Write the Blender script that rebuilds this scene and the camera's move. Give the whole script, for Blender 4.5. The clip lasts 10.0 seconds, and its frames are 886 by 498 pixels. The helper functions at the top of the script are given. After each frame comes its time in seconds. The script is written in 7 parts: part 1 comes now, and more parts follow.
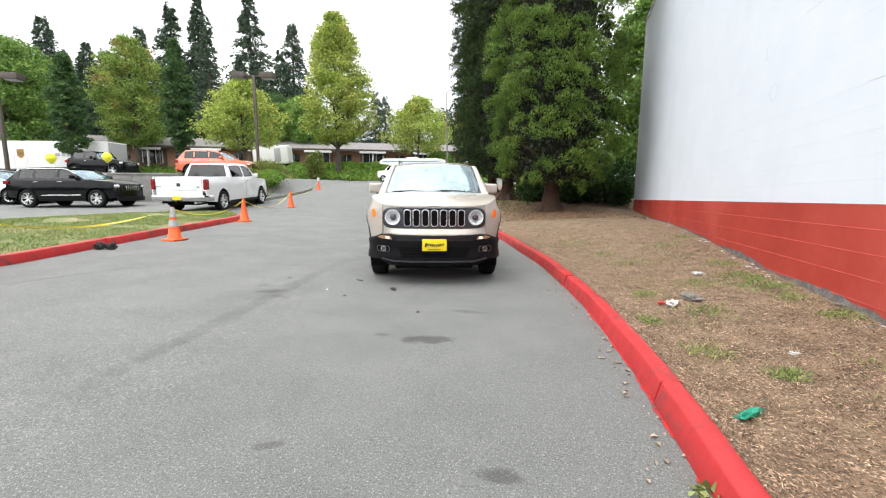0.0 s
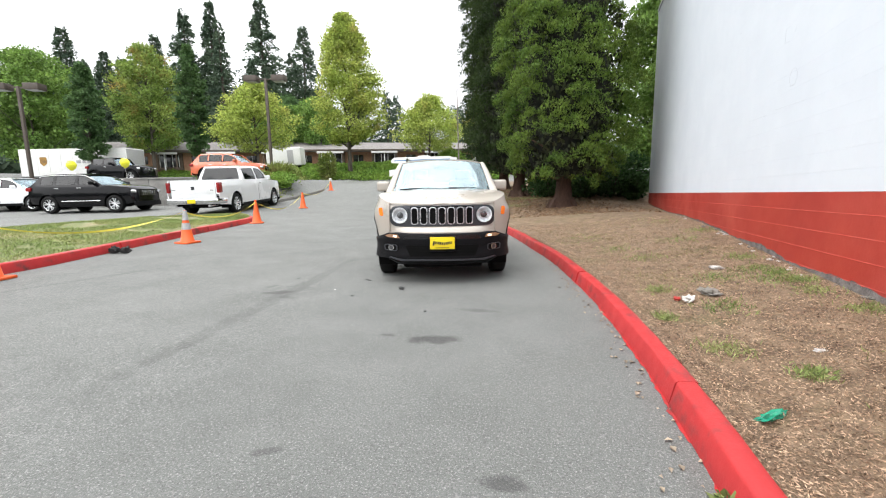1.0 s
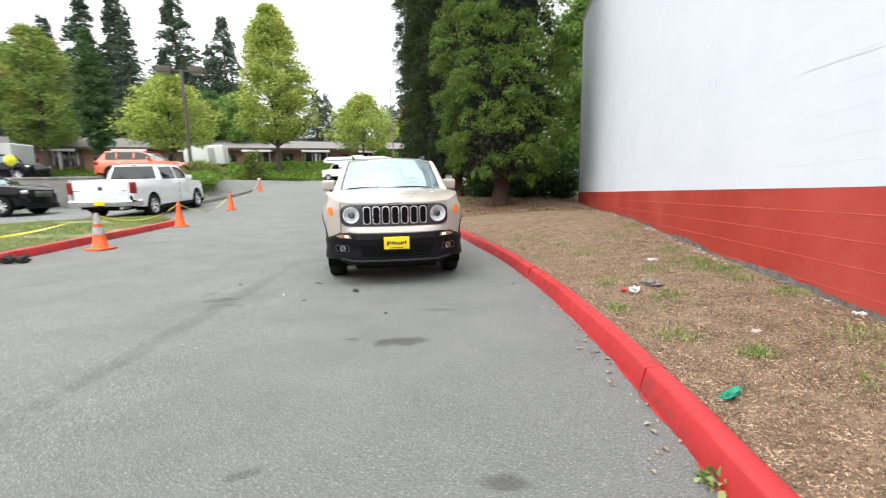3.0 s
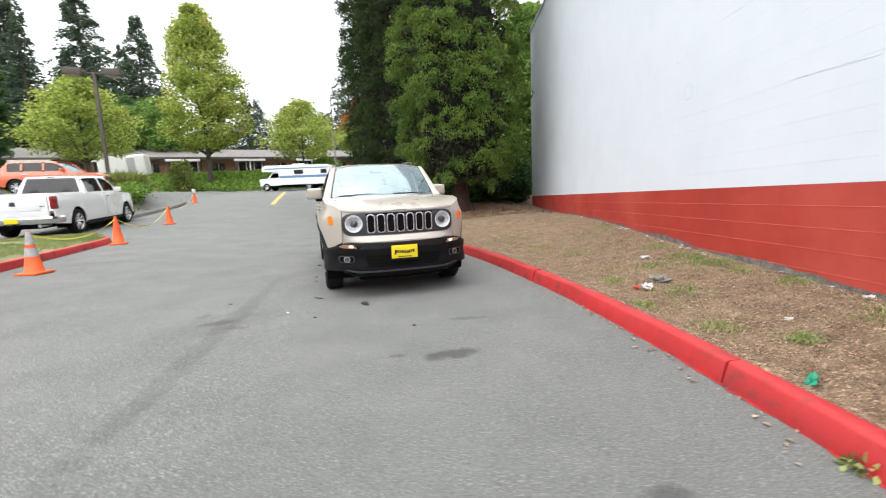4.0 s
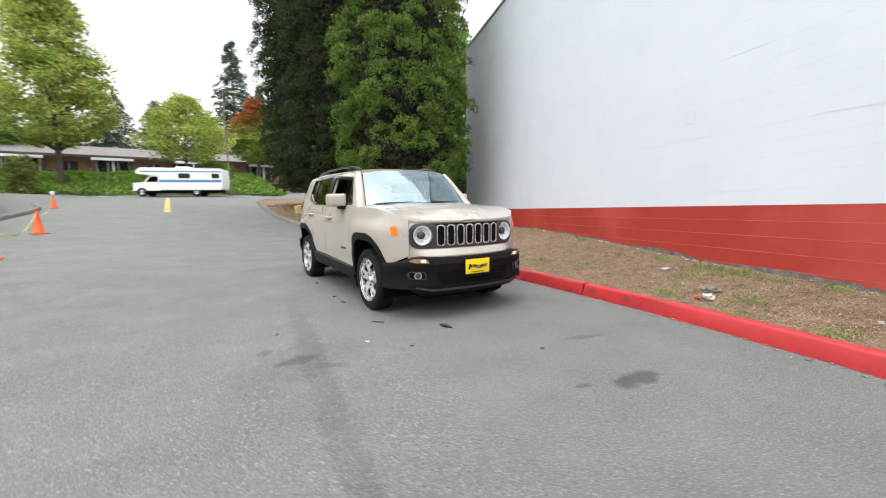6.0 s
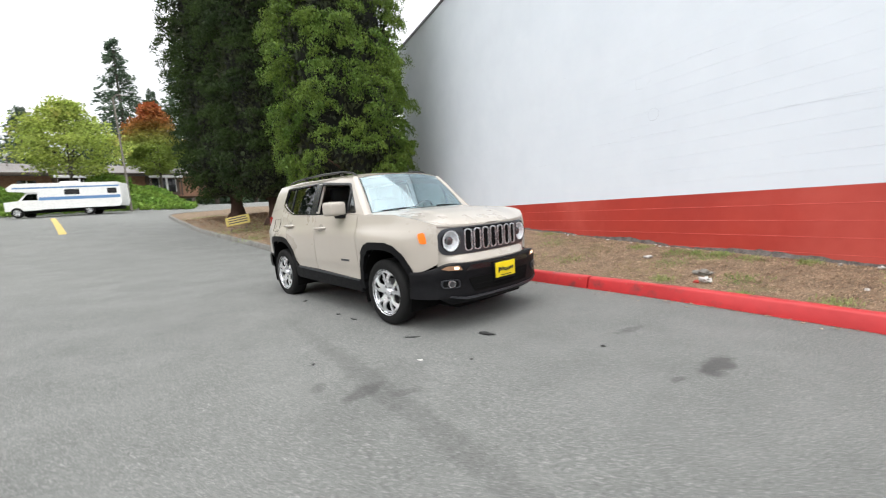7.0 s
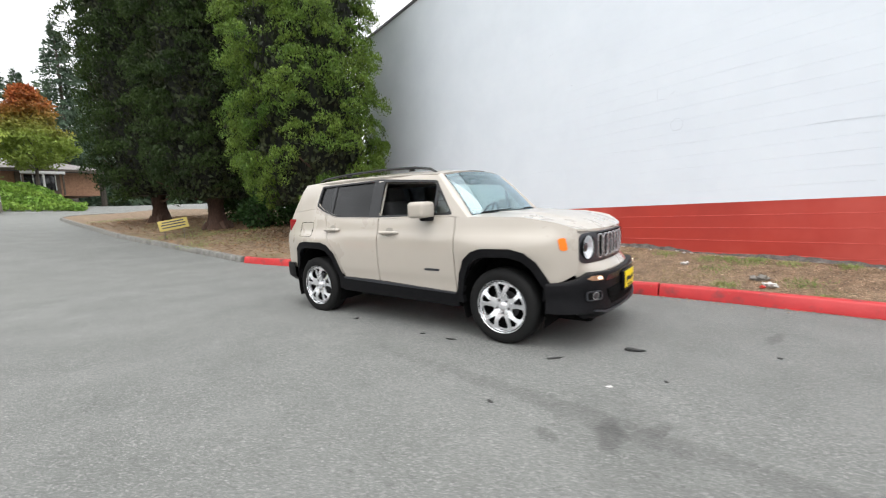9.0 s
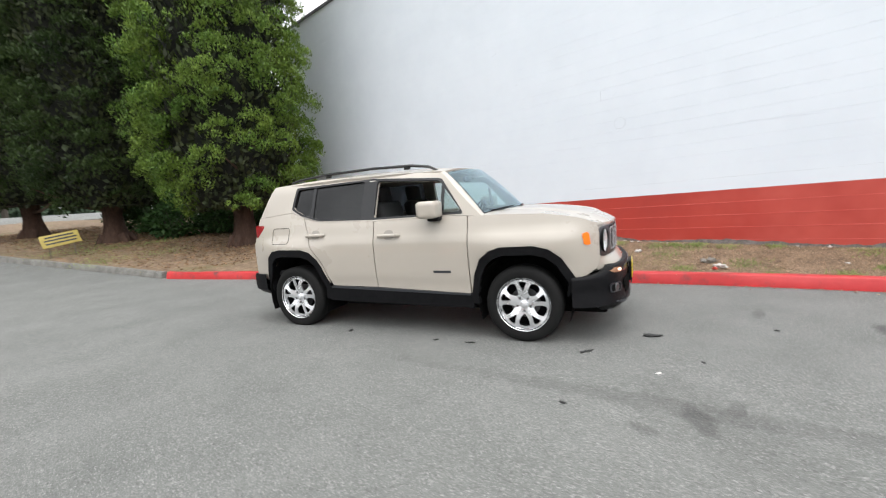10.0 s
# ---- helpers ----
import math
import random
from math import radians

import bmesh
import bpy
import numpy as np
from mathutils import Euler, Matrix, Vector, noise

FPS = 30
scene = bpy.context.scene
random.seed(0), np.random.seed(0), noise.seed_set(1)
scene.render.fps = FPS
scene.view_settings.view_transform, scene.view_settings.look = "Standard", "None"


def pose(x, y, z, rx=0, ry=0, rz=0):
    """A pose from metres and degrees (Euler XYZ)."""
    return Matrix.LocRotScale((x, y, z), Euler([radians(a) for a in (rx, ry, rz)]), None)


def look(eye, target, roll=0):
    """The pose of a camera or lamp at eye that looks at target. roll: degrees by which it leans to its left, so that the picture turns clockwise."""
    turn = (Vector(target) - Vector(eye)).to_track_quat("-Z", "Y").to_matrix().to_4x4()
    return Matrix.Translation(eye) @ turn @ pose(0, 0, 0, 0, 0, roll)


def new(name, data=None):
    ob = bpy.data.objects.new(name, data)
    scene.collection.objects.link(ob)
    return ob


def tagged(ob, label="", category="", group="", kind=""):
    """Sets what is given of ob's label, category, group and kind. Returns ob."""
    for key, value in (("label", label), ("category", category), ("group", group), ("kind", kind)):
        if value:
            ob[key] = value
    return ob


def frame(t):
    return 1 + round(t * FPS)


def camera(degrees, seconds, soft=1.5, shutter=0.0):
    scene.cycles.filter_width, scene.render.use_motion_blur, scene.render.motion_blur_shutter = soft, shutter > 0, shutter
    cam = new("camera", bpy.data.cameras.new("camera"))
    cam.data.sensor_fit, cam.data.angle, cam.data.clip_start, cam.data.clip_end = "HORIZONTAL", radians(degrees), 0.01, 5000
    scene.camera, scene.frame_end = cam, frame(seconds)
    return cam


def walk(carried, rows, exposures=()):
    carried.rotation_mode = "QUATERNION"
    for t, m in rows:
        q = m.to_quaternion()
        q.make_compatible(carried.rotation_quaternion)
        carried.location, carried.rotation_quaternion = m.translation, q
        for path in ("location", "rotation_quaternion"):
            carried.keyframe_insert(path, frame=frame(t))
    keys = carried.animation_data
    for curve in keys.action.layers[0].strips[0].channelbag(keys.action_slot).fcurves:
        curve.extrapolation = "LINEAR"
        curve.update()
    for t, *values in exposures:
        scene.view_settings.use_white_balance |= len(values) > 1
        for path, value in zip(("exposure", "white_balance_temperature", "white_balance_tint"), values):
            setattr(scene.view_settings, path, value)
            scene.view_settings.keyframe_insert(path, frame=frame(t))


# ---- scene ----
cam = camera(92.9, 10.0, soft=1.12, shutter=0.65)
PATH = [
    (0, (0.001, 2.987, 1.221), (-0.464, 4.912, 0.94), 0.4),
    (0.5, (0.015, 3.025, 1.221), (-0.488, 4.939, 0.932), 0.5),
    (1, (0.047, 3.08, 1.209), (-0.48, 4.987, 0.919), -0.9),
    (1.5, (0.071, 3.136, 1.202), (-0.434, 5.046, 0.892), -1.8),
    (2, (0.092, 3.161, 1.192), (-0.367, 5.084, 0.894), -1.2),
    (2.5, (0.062, 3.158, 1.186), (-0.337, 5.093, 0.877), -0.7),
    (3, (-0.2, 3.093, 1.19), (-0.426, 5.059, 0.897), -1.0),
    (4.5, (-1.506, 3.293, 1.19), (-1.327, 5.267, 0.922), -4.1),
    (5, (-2.023, 3.415, 1.182), (-1.724, 5.373, 0.907), -5.3),
    (5.5, (-2.467, 3.677, 1.181), (-2.062, 5.621, 0.943), -2.2),
    (7, (-3.801, 4.542, 1.251), (-2.896, 6.311, 1.023), -3.7),
    (7.5, (-4.162, 4.915, 1.258), (-3.183, 6.648, 1.061), -4.8),
    (8, (-4.504, 5.258, 1.283), (-3.385, 6.907, 1.119), -3.9),
    (8.5, (-4.836, 5.654, 1.299), (-3.619, 7.226, 1.077), -3.8),
    (9, (-5.085, 6.062, 1.288), (-3.848, 7.618, 1.073), -2.6),
    (9.5, (-5.414, 6.422, 1.317), (-3.999, 7.815, 1.075), -5.3),
    (10, (-5.616, 6.84, 1.335), (-4.088, 8.108, 1.094), -4.4),
]
walk(cam, [(t, look(eye, target, roll)) for t, eye, target, roll in PATH], [(0.0, 1.17), (3.0, 1.17), (4.5, 1.02), (5.5, 0.98), (10.0, 0.98)])

# ---- sky and sun ----
world = bpy.data.worlds.new("overcast_sky")
scene.world = world
world.use_nodes = True
wn, wl = world.node_tree.nodes, world.node_tree.links
wn.clear()
sky = wn.new("ShaderNodeTexSky")
sky.sky_type, sky.sun_disc = "NISHITA", False
sky.sun_elevation, sky.sun_rotation = radians(68), radians(210)
sky.air_density, sky.dust_density, sky.ozone_density = 1.0, 4.0, 1.0
grey = wn.new("ShaderNodeHueSaturation")
grey.inputs["Saturation"].default_value = 0.16
back = wn.new("ShaderNodeBackground")
back.inputs["Strength"].default_value = 0.15
wout = wn.new("ShaderNodeOutputWorld")
wl.new(sky.outputs[0], grey.inputs["Color"])
cloud_mix = wn.new("ShaderNodeMix")
cloud_mix.data_type = "RGBA"
cloud_mix.inputs[0].default_value = 0.6
cloud_mix.inputs[7].default_value = (6.6, 6.75, 6.9, 1)
wl.new(grey.outputs[0], cloud_mix.inputs[6])
puff = wn.new("ShaderNodeTexNoise")
puff.inputs["Scale"].default_value, puff.inputs["Detail"].default_value = 3.2, 4.0
wl.new(wn.new("ShaderNodeTexCoord").outputs["Generated"], puff.inputs["Vector"])
shade = wn.new("ShaderNodeMapRange")
shade.inputs["From Min"].default_value, shade.inputs["From Max"].default_value = 0.35, 0.65
shade.inputs["To Min"].default_value, shade.inputs["To Max"].default_value = 0.80, 1.16
wl.new(puff.outputs["Fac"], shade.inputs["Value"])
veil = wn.new("ShaderNodeVectorMath")
veil.operation = "SCALE"
wl.new(cloud_mix.outputs[2], veil.inputs[0])
wl.new(shade.outputs[0], veil.inputs["Scale"])
wl.new(veil.outputs[0], back.inputs["Color"])
wl.new(back.outputs[0], wout.inputs["Surface"])

sun = new("sun", bpy.data.lights.new("sun", "SUN"))
sun.data.energy, sun.data.angle, sun.data.color = 1.5, radians(95), (1.0, 0.99, 0.97)
sun.matrix_world = look((-9, -16, 45), (0, 0, 0))


# ---- materials ----
def link_mix(nt, fac, a, b):
    n = nt.nodes.new("ShaderNodeMix")
    n.data_type = "RGBA"
    if isinstance(fac, float):
        n.inputs[0].default_value = fac
    else:
        nt.links.new(fac, n.inputs[0])
    for k, v in ((6, a), (7, b)):
        if isinstance(v, tuple):
            n.inputs[k].default_value = (*v, 1)
        else:
            nt.links.new(v, n.inputs[k])
    return n.outputs[2]


def noise_tex(nt, coords, scale, detail=4.0, rough=0.6, stretch=None):
    if stretch:
        m = nt.nodes.new("ShaderNodeMapping")
        m.inputs["Scale"].default_value = stretch
        nt.links.new(coords, m.inputs["Vector"])
        coords = m.outputs[0]
    n = nt.nodes.new("ShaderNodeTexNoise")
    n.inputs["Scale"].default_value, n.inputs["Detail"].default_value = scale, detail
    n.inputs["Roughness"].default_value = rough
    nt.links.new(coords, n.inputs["Vector"])
    return n.outputs["Fac"]


def ramp(nt, fac, lo, hi):
    n = nt.nodes.new("ShaderNodeMapRange")
    n.inputs["From Min"].default_value, n.inputs["From Max"].default_value = lo, hi
    n.clamp = True
    nt.links.new(fac, n.inputs["Value"])
    return n.outputs[0]


def surface(name, c1, c2=None, scale=6.0, fine=None, rough=0.6, metal=0.0, bump=0.0, bump_scale=60.0, coat=0.0,
            stretch=None, c3=None, c3_scale=0.6, c3_at=(0.5, 0.7), vary=0.0, spec=0.5, island=False):
    """A procedural surface: two colours mixed by noise at one scale, a third as large patches, fine relief."""
    m = bpy.data.materials.new(name)
    m.use_nodes = True
    nt = m.node_tree
    b = nt.nodes["Principled BSDF"]
    b.inputs["Roughness"].default_value, b.inputs["Metallic"].default_value = rough, metal
    b.inputs["Coat Weight"].default_value, b.inputs["Coat Roughness"].default_value = coat, 0.04
    b.inputs["Specular IOR Level"].default_value = spec
    tc = nt.nodes.new("ShaderNodeTexCoord").outputs["Object"]
    c2 = c2 or tuple(c * 0.86 for c in c1)
    f = ramp(nt, noise_tex(nt, tc, scale, 5.0, 0.62, stretch), 0.34, 0.66)
    col = link_mix(nt, f, c1, c2)
    if c3:
        col = link_mix(nt, ramp(nt, noise_tex(nt, tc, c3_scale, 4.0), *c3_at), col, c3)
    if fine:
        g = ramp(nt, noise_tex(nt, tc, fine, 3.0, 0.7), 0.3, 0.7)
        v = nt.nodes.new("ShaderNodeHueSaturation")
        k = nt.nodes.new("ShaderNodeMapRange")
        k.inputs["To Min"].default_value, k.inputs["To Max"].default_value = 0.62, 1.38
        nt.links.new(g, k.inputs["Value"])
        nt.links.new(k.outputs[0], v.inputs["Value"])
        nt.links.new(col, v.inputs["Color"])
        col = v.outputs[0]
    if vary:
        if island:
            r = nt.nodes.new("ShaderNodeNewGeometry").outputs["Random Per Island"]
        else:
            r = nt.nodes.new("ShaderNodeObjectInfo").outputs["Random"]
        v = nt.nodes.new("ShaderNodeHueSaturation")
        k = nt.nodes.new("ShaderNodeMapRange")
        k.inputs["To Min"].default_value, k.inputs["To Max"].default_value = 1 - vary, 1 + vary
        nt.links.new(r, k.inputs["Value"])
        nt.links.new(k.outputs[0], v.inputs["Value"])
        nt.links.new(col, v.inputs["Color"])
        col = v.outputs[0]
    nt.links.new(col, b.inputs["Base Color"])
    if rough > 0.15:
        rr = nt.nodes.new("ShaderNodeMapRange")
        rr.inputs["To Min"].default_value, rr.inputs["To Max"].default_value = max(0.02, rough - 0.08), min(1, rough + 0.08)
        nt.links.new(f, rr.inputs["Value"])
        nt.links.new(rr.outputs[0], b.inputs["Roughness"])
    if bump:
        bn = nt.nodes.new("ShaderNodeBump")
        bn.inputs["Strength"].default_value, bn.inputs["Distance"].default_value = bump, 0.01
        nt.links.new(noise_tex(nt, tc, bump_scale, 4.0, 0.65, stretch), bn.inputs["Height"])
        nt.links.new(bn.outputs[0], b.inputs["Normal"])
    return m


def leaf_surface(name, c1, c2, c3=None, vary=0.45, scale=0.5, c3_at=(0.55, 0.7), c3_scale=0.35, translucence=0.35):
    m = surface(name, c1, c2, scale=scale, rough=0.6, vary=vary, island=True, c3=c3, c3_scale=c3_scale, c3_at=c3_at, spec=0.3)
    nt = m.node_tree
    b, out = nt.nodes["Principled BSDF"], nt.nodes["Material Output"]
    tr = nt.nodes.new("ShaderNodeBsdfTranslucent")
    nt.links.new(b.inputs["Base Color"].links[0].from_socket, tr.inputs["Color"])
    mx = nt.nodes.new("ShaderNodeMixShader")
    mx.inputs[0].default_value = translucence
    nt.links.new(b.outputs[0], mx.inputs[1])
    nt.links.new(tr.outputs[0], mx.inputs[2])
    nt.links.new(mx.outputs[0], out.inputs["Surface"])
    return m


def glass_surface(name, tint, rough=0.0, clear=0.93, gain=0.8, sheen=(1.0, 1.0, 1.0)):
    """Thin glass: a clear tinted film under a mirror that grows at grazing angles."""
    m = bpy.data.materials.new(name)
    m.use_nodes = True
    nt = m.node_tree
    nt.nodes.remove(nt.nodes["Principled BSDF"])
    out = nt.nodes["Material Output"]
    t = nt.nodes.new("ShaderNodeBsdfTransparent")
    t.inputs[0].default_value = (*tint, 1)
    gl = nt.nodes.new("ShaderNodeBsdfGlossy")
    gl.inputs["Roughness"].default_value = rough
    gl.inputs["Color"].default_value = (*sheen, 1)
    fr = nt.nodes.new("ShaderNodeLayerWeight")
    fr.inputs["Blend"].default_value = 0.5
    p5 = nt.nodes.new("ShaderNodeMath")
    p5.operation = "POWER"
    p5.inputs[1].default_value = 4.0
    nt.links.new(fr.outputs["Facing"], p5.inputs[0])
    k = nt.nodes.new("ShaderNodeMath")
    k.operation = "MULTIPLY_ADD"
    k.inputs[1].default_value, k.inputs[2].default_value = gain, 1.0 - clear
    nt.links.new(p5.outputs[0], k.inputs[0])
    k.use_clamp = True
    mx = nt.nodes.new("ShaderNodeMixShader")
    nt.links.new(k.outputs[0], mx.inputs[0])
    nt.links.new(t.outputs[0], mx.inputs[1])
    nt.links.new(gl.outputs[0], mx.inputs[2])
    nt.links.new(mx.outputs[0], out.inputs["Surface"])
    return m


def lamp_surface(name, col, strength):
    m = surface(name, col, rough=0.2)
    b = m.node_tree.nodes["Principled BSDF"]
    b.inputs["Emission Color"].default_value = (*col, 1)
    b.inputs["Emission Strength"].default_value = strength
    return m


def stained(m, spots):
    """Darken a ground surface by oil and damp stains: x, y, half length, half width, turn in degrees, strength."""
    nt = m.node_tree
    b = nt.nodes["Principled BSDF"]
    col = b.inputs["Base Color"].links[0].from_socket
    tc = nt.nodes.new("ShaderNodeTexCoord").outputs["Object"]
    wob = nt.nodes.new("ShaderNodeTexNoise")
    wob.inputs["Scale"].default_value, wob.inputs["Detail"].default_value = 9.0, 5.0
    nt.links.new(tc, wob.inputs["Vector"])
    for x, y, rx, ry, turn, strength in spots:
        mp = nt.nodes.new("ShaderNodeMapping")
        mp.vector_type = "TEXTURE"
        mp.inputs["Location"].default_value = (x, y, 0)
        mp.inputs["Rotation"].default_value = (0, 0, radians(turn))
        mp.inputs["Scale"].default_value = (rx, ry, 1e3)
        nt.links.new(tc, mp.inputs["Vector"])
        ln = nt.nodes.new("ShaderNodeVectorMath")
        ln.operation = "LENGTH"
        nt.links.new(mp.outputs[0], ln.inputs[0])
        ad = nt.nodes.new("ShaderNodeMath")
        ad.operation = "MULTIPLY_ADD"
        ad.inputs[1].default_value = 1.6
        nt.links.new(wob.outputs["Fac"], ad.inputs[0])
        nt.links.new(ln.outputs["Value"], ad.inputs[2])
        k = nt.nodes.new("ShaderNodeMapRange")
        k.inputs["From Min"].default_value, k.inputs["From Max"].default_value = 1.5, 2.05
        k.inputs["To Min"].default_value, k.inputs["To Max"].default_value = strength, 0.0
        nt.links.new(ad.outputs[0], k.inputs["Value"])
        col = link_mix(nt, k.outputs[0], col, (0.018, 0.017, 0.017))
    nt.links.new(col, b.inputs["Base Color"])


M_asphalt = surface("worn_asphalt", (0.145, 0.149, 0.142), (0.121, 0.125, 0.119), scale=1.3, fine=130, rough=0.88, bump=0.6, bump_scale=150,
                    c3=(0.154, 0.158, 0.149), c3_scale=0.16, c3_at=(0.45, 0.75))
# light stone specks in the asphalt
ant = M_asphalt.node_tree
abs_ = ant.nodes["Principled BSDF"]
vor = ant.nodes.new("ShaderNodeTexVoronoi")
vor.inputs["Scale"].default_value = 70.0
ant.links.new(ant.nodes.new("ShaderNodeTexCoord").outputs["Object"], vor.inputs["Vector"])
speck = ant.nodes.new("ShaderNodeMapRange")
speck.inputs["From Min"].default_value, speck.inputs["From Max"].default_value = 0.12, 0.24
speck.inputs["To Min"].default_value, speck.inputs["To Max"].default_value = 1.0, 0.0
ant.links.new(vor.outputs["Distance"], speck.inputs["Value"])
pick = ant.nodes.new("ShaderNodeSeparateColor")
ant.links.new(vor.outputs["Color"], pick.inputs[0])
few = ant.nodes.new("ShaderNodeMapRange")
few.inputs["From Min"].default_value, few.inputs["From Max"].default_value = 0.35, 1.6
ant.links.new(pick.outputs[0], few.inputs["Value"])
amount = ant.nodes.new("ShaderNodeMath")
amount.operation = "MULTIPLY"
ant.links.new(speck.outputs[0], amount.inputs[0])
ant.links.new(few.outputs[0], amount.inputs[1])
ant.links.new(link_mix(ant, amount.outputs[0], abs_.inputs["Base Color"].links[0].from_socket, (0.42, 0.42, 0.40)), abs_.inputs["Base Color"])
# coarse grain: pale and dark stones of the worn top course
agc = ant.nodes.new("ShaderNodeTexCoord").outputs["Object"]
for g_scale, g_lo, g_hi, g_col, g_amt in ((95.0, 0.58, 0.66, (0.50, 0.50, 0.48), 0.40), (62.0, 0.55, 0.68, (0.04, 0.04, 0.04), 0.44), (34.0, 0.60, 0.70, (0.40, 0.40, 0.38), 0.20), (24.0, 0.57, 0.70, (0.06, 0.06, 0.06), 0.18)):
    ga = ant.nodes.new("ShaderNodeMath")
    ga.operation = "MULTIPLY"
    ga.inputs[1].default_value = g_amt
    ant.links.new(ramp(ant, noise_tex(ant, agc, g_scale, 2.0, 0.6), g_lo, g_hi), ga.inputs[0])
    ant.links.new(link_mix(ant, ga.outputs[0], abs_.inputs["Base Color"].links[0].from_socket, g_col), abs_.inputs["Base Color"])

# Second tone is bark colour darkened for the shadow gaps between chips.
M_mulch = surface("dry_bark_mulch", (0.240, 0.166, 0.105), (0.118, 0.078, 0.048), scale=5, fine=85, rough=0.95, bump=1.0, bump_scale=60,
                  c3=(0.13, 0.115, 0.05), c3_scale=0.8, c3_at=(0.56, 0.72))
M_chip = surface("bark_chips", (0.44, 0.315, 0.215), (0.235, 0.15, 0.098), scale=9, rough=0.9, vary=0.75, island=True)
M_redkerb = surface("red_kerb_paint", (0.45, 0.024, 0.026), (0.39, 0.021, 0.023), scale=5, rough=0.5, bump=0.2, bump_scale=70,
                    c3=(0.12, 0.035, 0.035), c3_scale=3.6, c3_at=(0.54, 0.70))
M_kerb = surface("grey_kerb_concrete", (0.20, 0.195, 0.18), (0.12, 0.115, 0.105), scale=5, fine=90, rough=0.9, bump=0.5, bump_scale=90)
M_white_wall = surface("white_wall_paint", (0.70, 0.745, 0.805), (0.665, 0.712, 0.775), scale=0.9, rough=0.6, bump=0.12, bump_scale=25,
                       c3=(0.63, 0.675, 0.735), c3_scale=0.35, c3_at=(0.52, 0.75))
M_red_wall = surface("red_wall_paint", (0.42, 0.040, 0.026), (0.37, 0.035, 0.024), scale=1.1, rough=0.55, bump=0.2, bump_scale=30,
                     c3=(0.50, 0.075, 0.055), c3_scale=0.6, c3_at=(0.46, 0.70))
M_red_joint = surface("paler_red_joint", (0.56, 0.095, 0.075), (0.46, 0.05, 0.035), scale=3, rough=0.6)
M_block = surface("bare_grey_block", (0.21, 0.19, 0.18), (0.11, 0.095, 0.09), scale=9, fine=50, rough=0.95, bump=0.9, bump_scale=50)
M_metal_edge = surface("dark_metal_edge", (0.10, 0.10, 0.11), rough=0.4, metal=0.6)
M_grass = surface("worn_lawn_soil", (0.11, 0.15, 0.045), (0.19, 0.18, 0.085), scale=2.6, fine=60, rough=0.95, bump=0.8, bump_scale=70,
                  c3=(0.28, 0.235, 0.14), c3_scale=0.9, c3_at=(0.50, 0.68))
M_blade = surface("grass_blades", (0.16, 0.235, 0.055), (0.28, 0.30, 0.11), scale=0.9, rough=0.7, vary=0.4, island=True)
M_dryblade = surface("dry_grass_blades", (0.30, 0.24, 0.11), (0.16, 0.17, 0.06), scale=1.2, rough=0.8, vary=0.35, island=True)
M_bark = surface("red_brown_bark", (0.085, 0.045, 0.03), (0.05, 0.028, 0.02), scale=7, rough=0.95, bump=1.0, bump_scale=14, stretch=(3, 3, 0.4))
M_greybark = surface("grey_brown_bark", (0.10, 0.085, 0.07), (0.06, 0.05, 0.04), scale=7, rough=0.95, bump=1.0, bump_scale=16, stretch=(3, 3, 0.4))
M_cypress = leaf_surface("cypress_foliage", (0.064, 0.128, 0.018), (0.142, 0.208, 0.033), vary=0.42, scale=1.3, translucence=0.22)
# Inner sprays take the crown's inner shade in their dark colour.
M_inner = leaf_surface("shade_dark_cypress_sprays", (0.020, 0.032, 0.010), (0.034, 0.040, 0.014), vary=0.4, scale=0.9, translucence=0.1)
# Rear trees' shade is put into this darker copy of the cypress colour.
M_cypress_shaded = leaf_surface("shade_toned_cypress_foliage", (0.017, 0.035, 0.008), (0.041, 0.068, 0.014), vary=0.38, scale=0.5)
# Near-black colour stands for the shade deep in the crown.
M_core = surface("crown_shade_core", (0.007, 0.008, 0.004), (0.004, 0.005, 0.003), scale=4, rough=1.0, bump=1.0, bump_scale=8)
M_lime = leaf_surface("lime_green_leaves", (0.29, 0.38, 0.075), (0.41, 0.46, 0.115), (0.48, 0.38, 0.12), scale=0.25, c3_at=(0.58, 0.74), translucence=0.5)
M_green = leaf_surface("green_leaves", (0.13, 0.24, 0.055), (0.21, 0.32, 0.07), scale=0.25)
M_turning = leaf_surface("turning_leaves", (0.17, 0.27, 0.06), (0.26, 0.33, 0.075), (0.34, 0.21, 0.06), scale=0.25, c3_at=(0.55, 0.7))
M_redleaf = leaf_surface("red_turning_leaves", (0.26, 0.17, 0.045), (0.32, 0.15, 0.04), (0.36, 0.085, 0.03), scale=0.25, c3_at=(0.40, 0.6), c3_scale=0.22)
rnt = M_redleaf.node_tree
rb = rnt.nodes["Principled BSDF"]
rz_ = rnt.nodes.new("ShaderNodeSeparateXYZ")
rnt.links.new(rnt.nodes.new("ShaderNodeTexCoord").outputs["Object"], rz_.inputs[0])
skirt = ramp(rnt, rz_.outputs["Z"], 5.2, 8.6)
for link in list(rb.inputs["Base Color"].links):
    red_src = link.from_socket
mixed = link_mix(rnt, skirt, (0.22, 0.29, 0.055), red_src)
rnt.links.new(mixed, rb.inputs["Base Color"])
for n_ in rnt.nodes:
    if n_.bl_idname == "ShaderNodeBsdfTranslucent":
        rnt.links.new(mixed, n_.inputs["Color"])
M_hornbeam = leaf_surface("dark_columnar_leaves", (0.065, 0.13, 0.048), (0.10, 0.175, 0.058), scale=0.3)
M_fir = leaf_surface("fir_needles", (0.058, 0.095, 0.064), (0.092, 0.132, 0.078), scale=0.3, translucence=0.25)
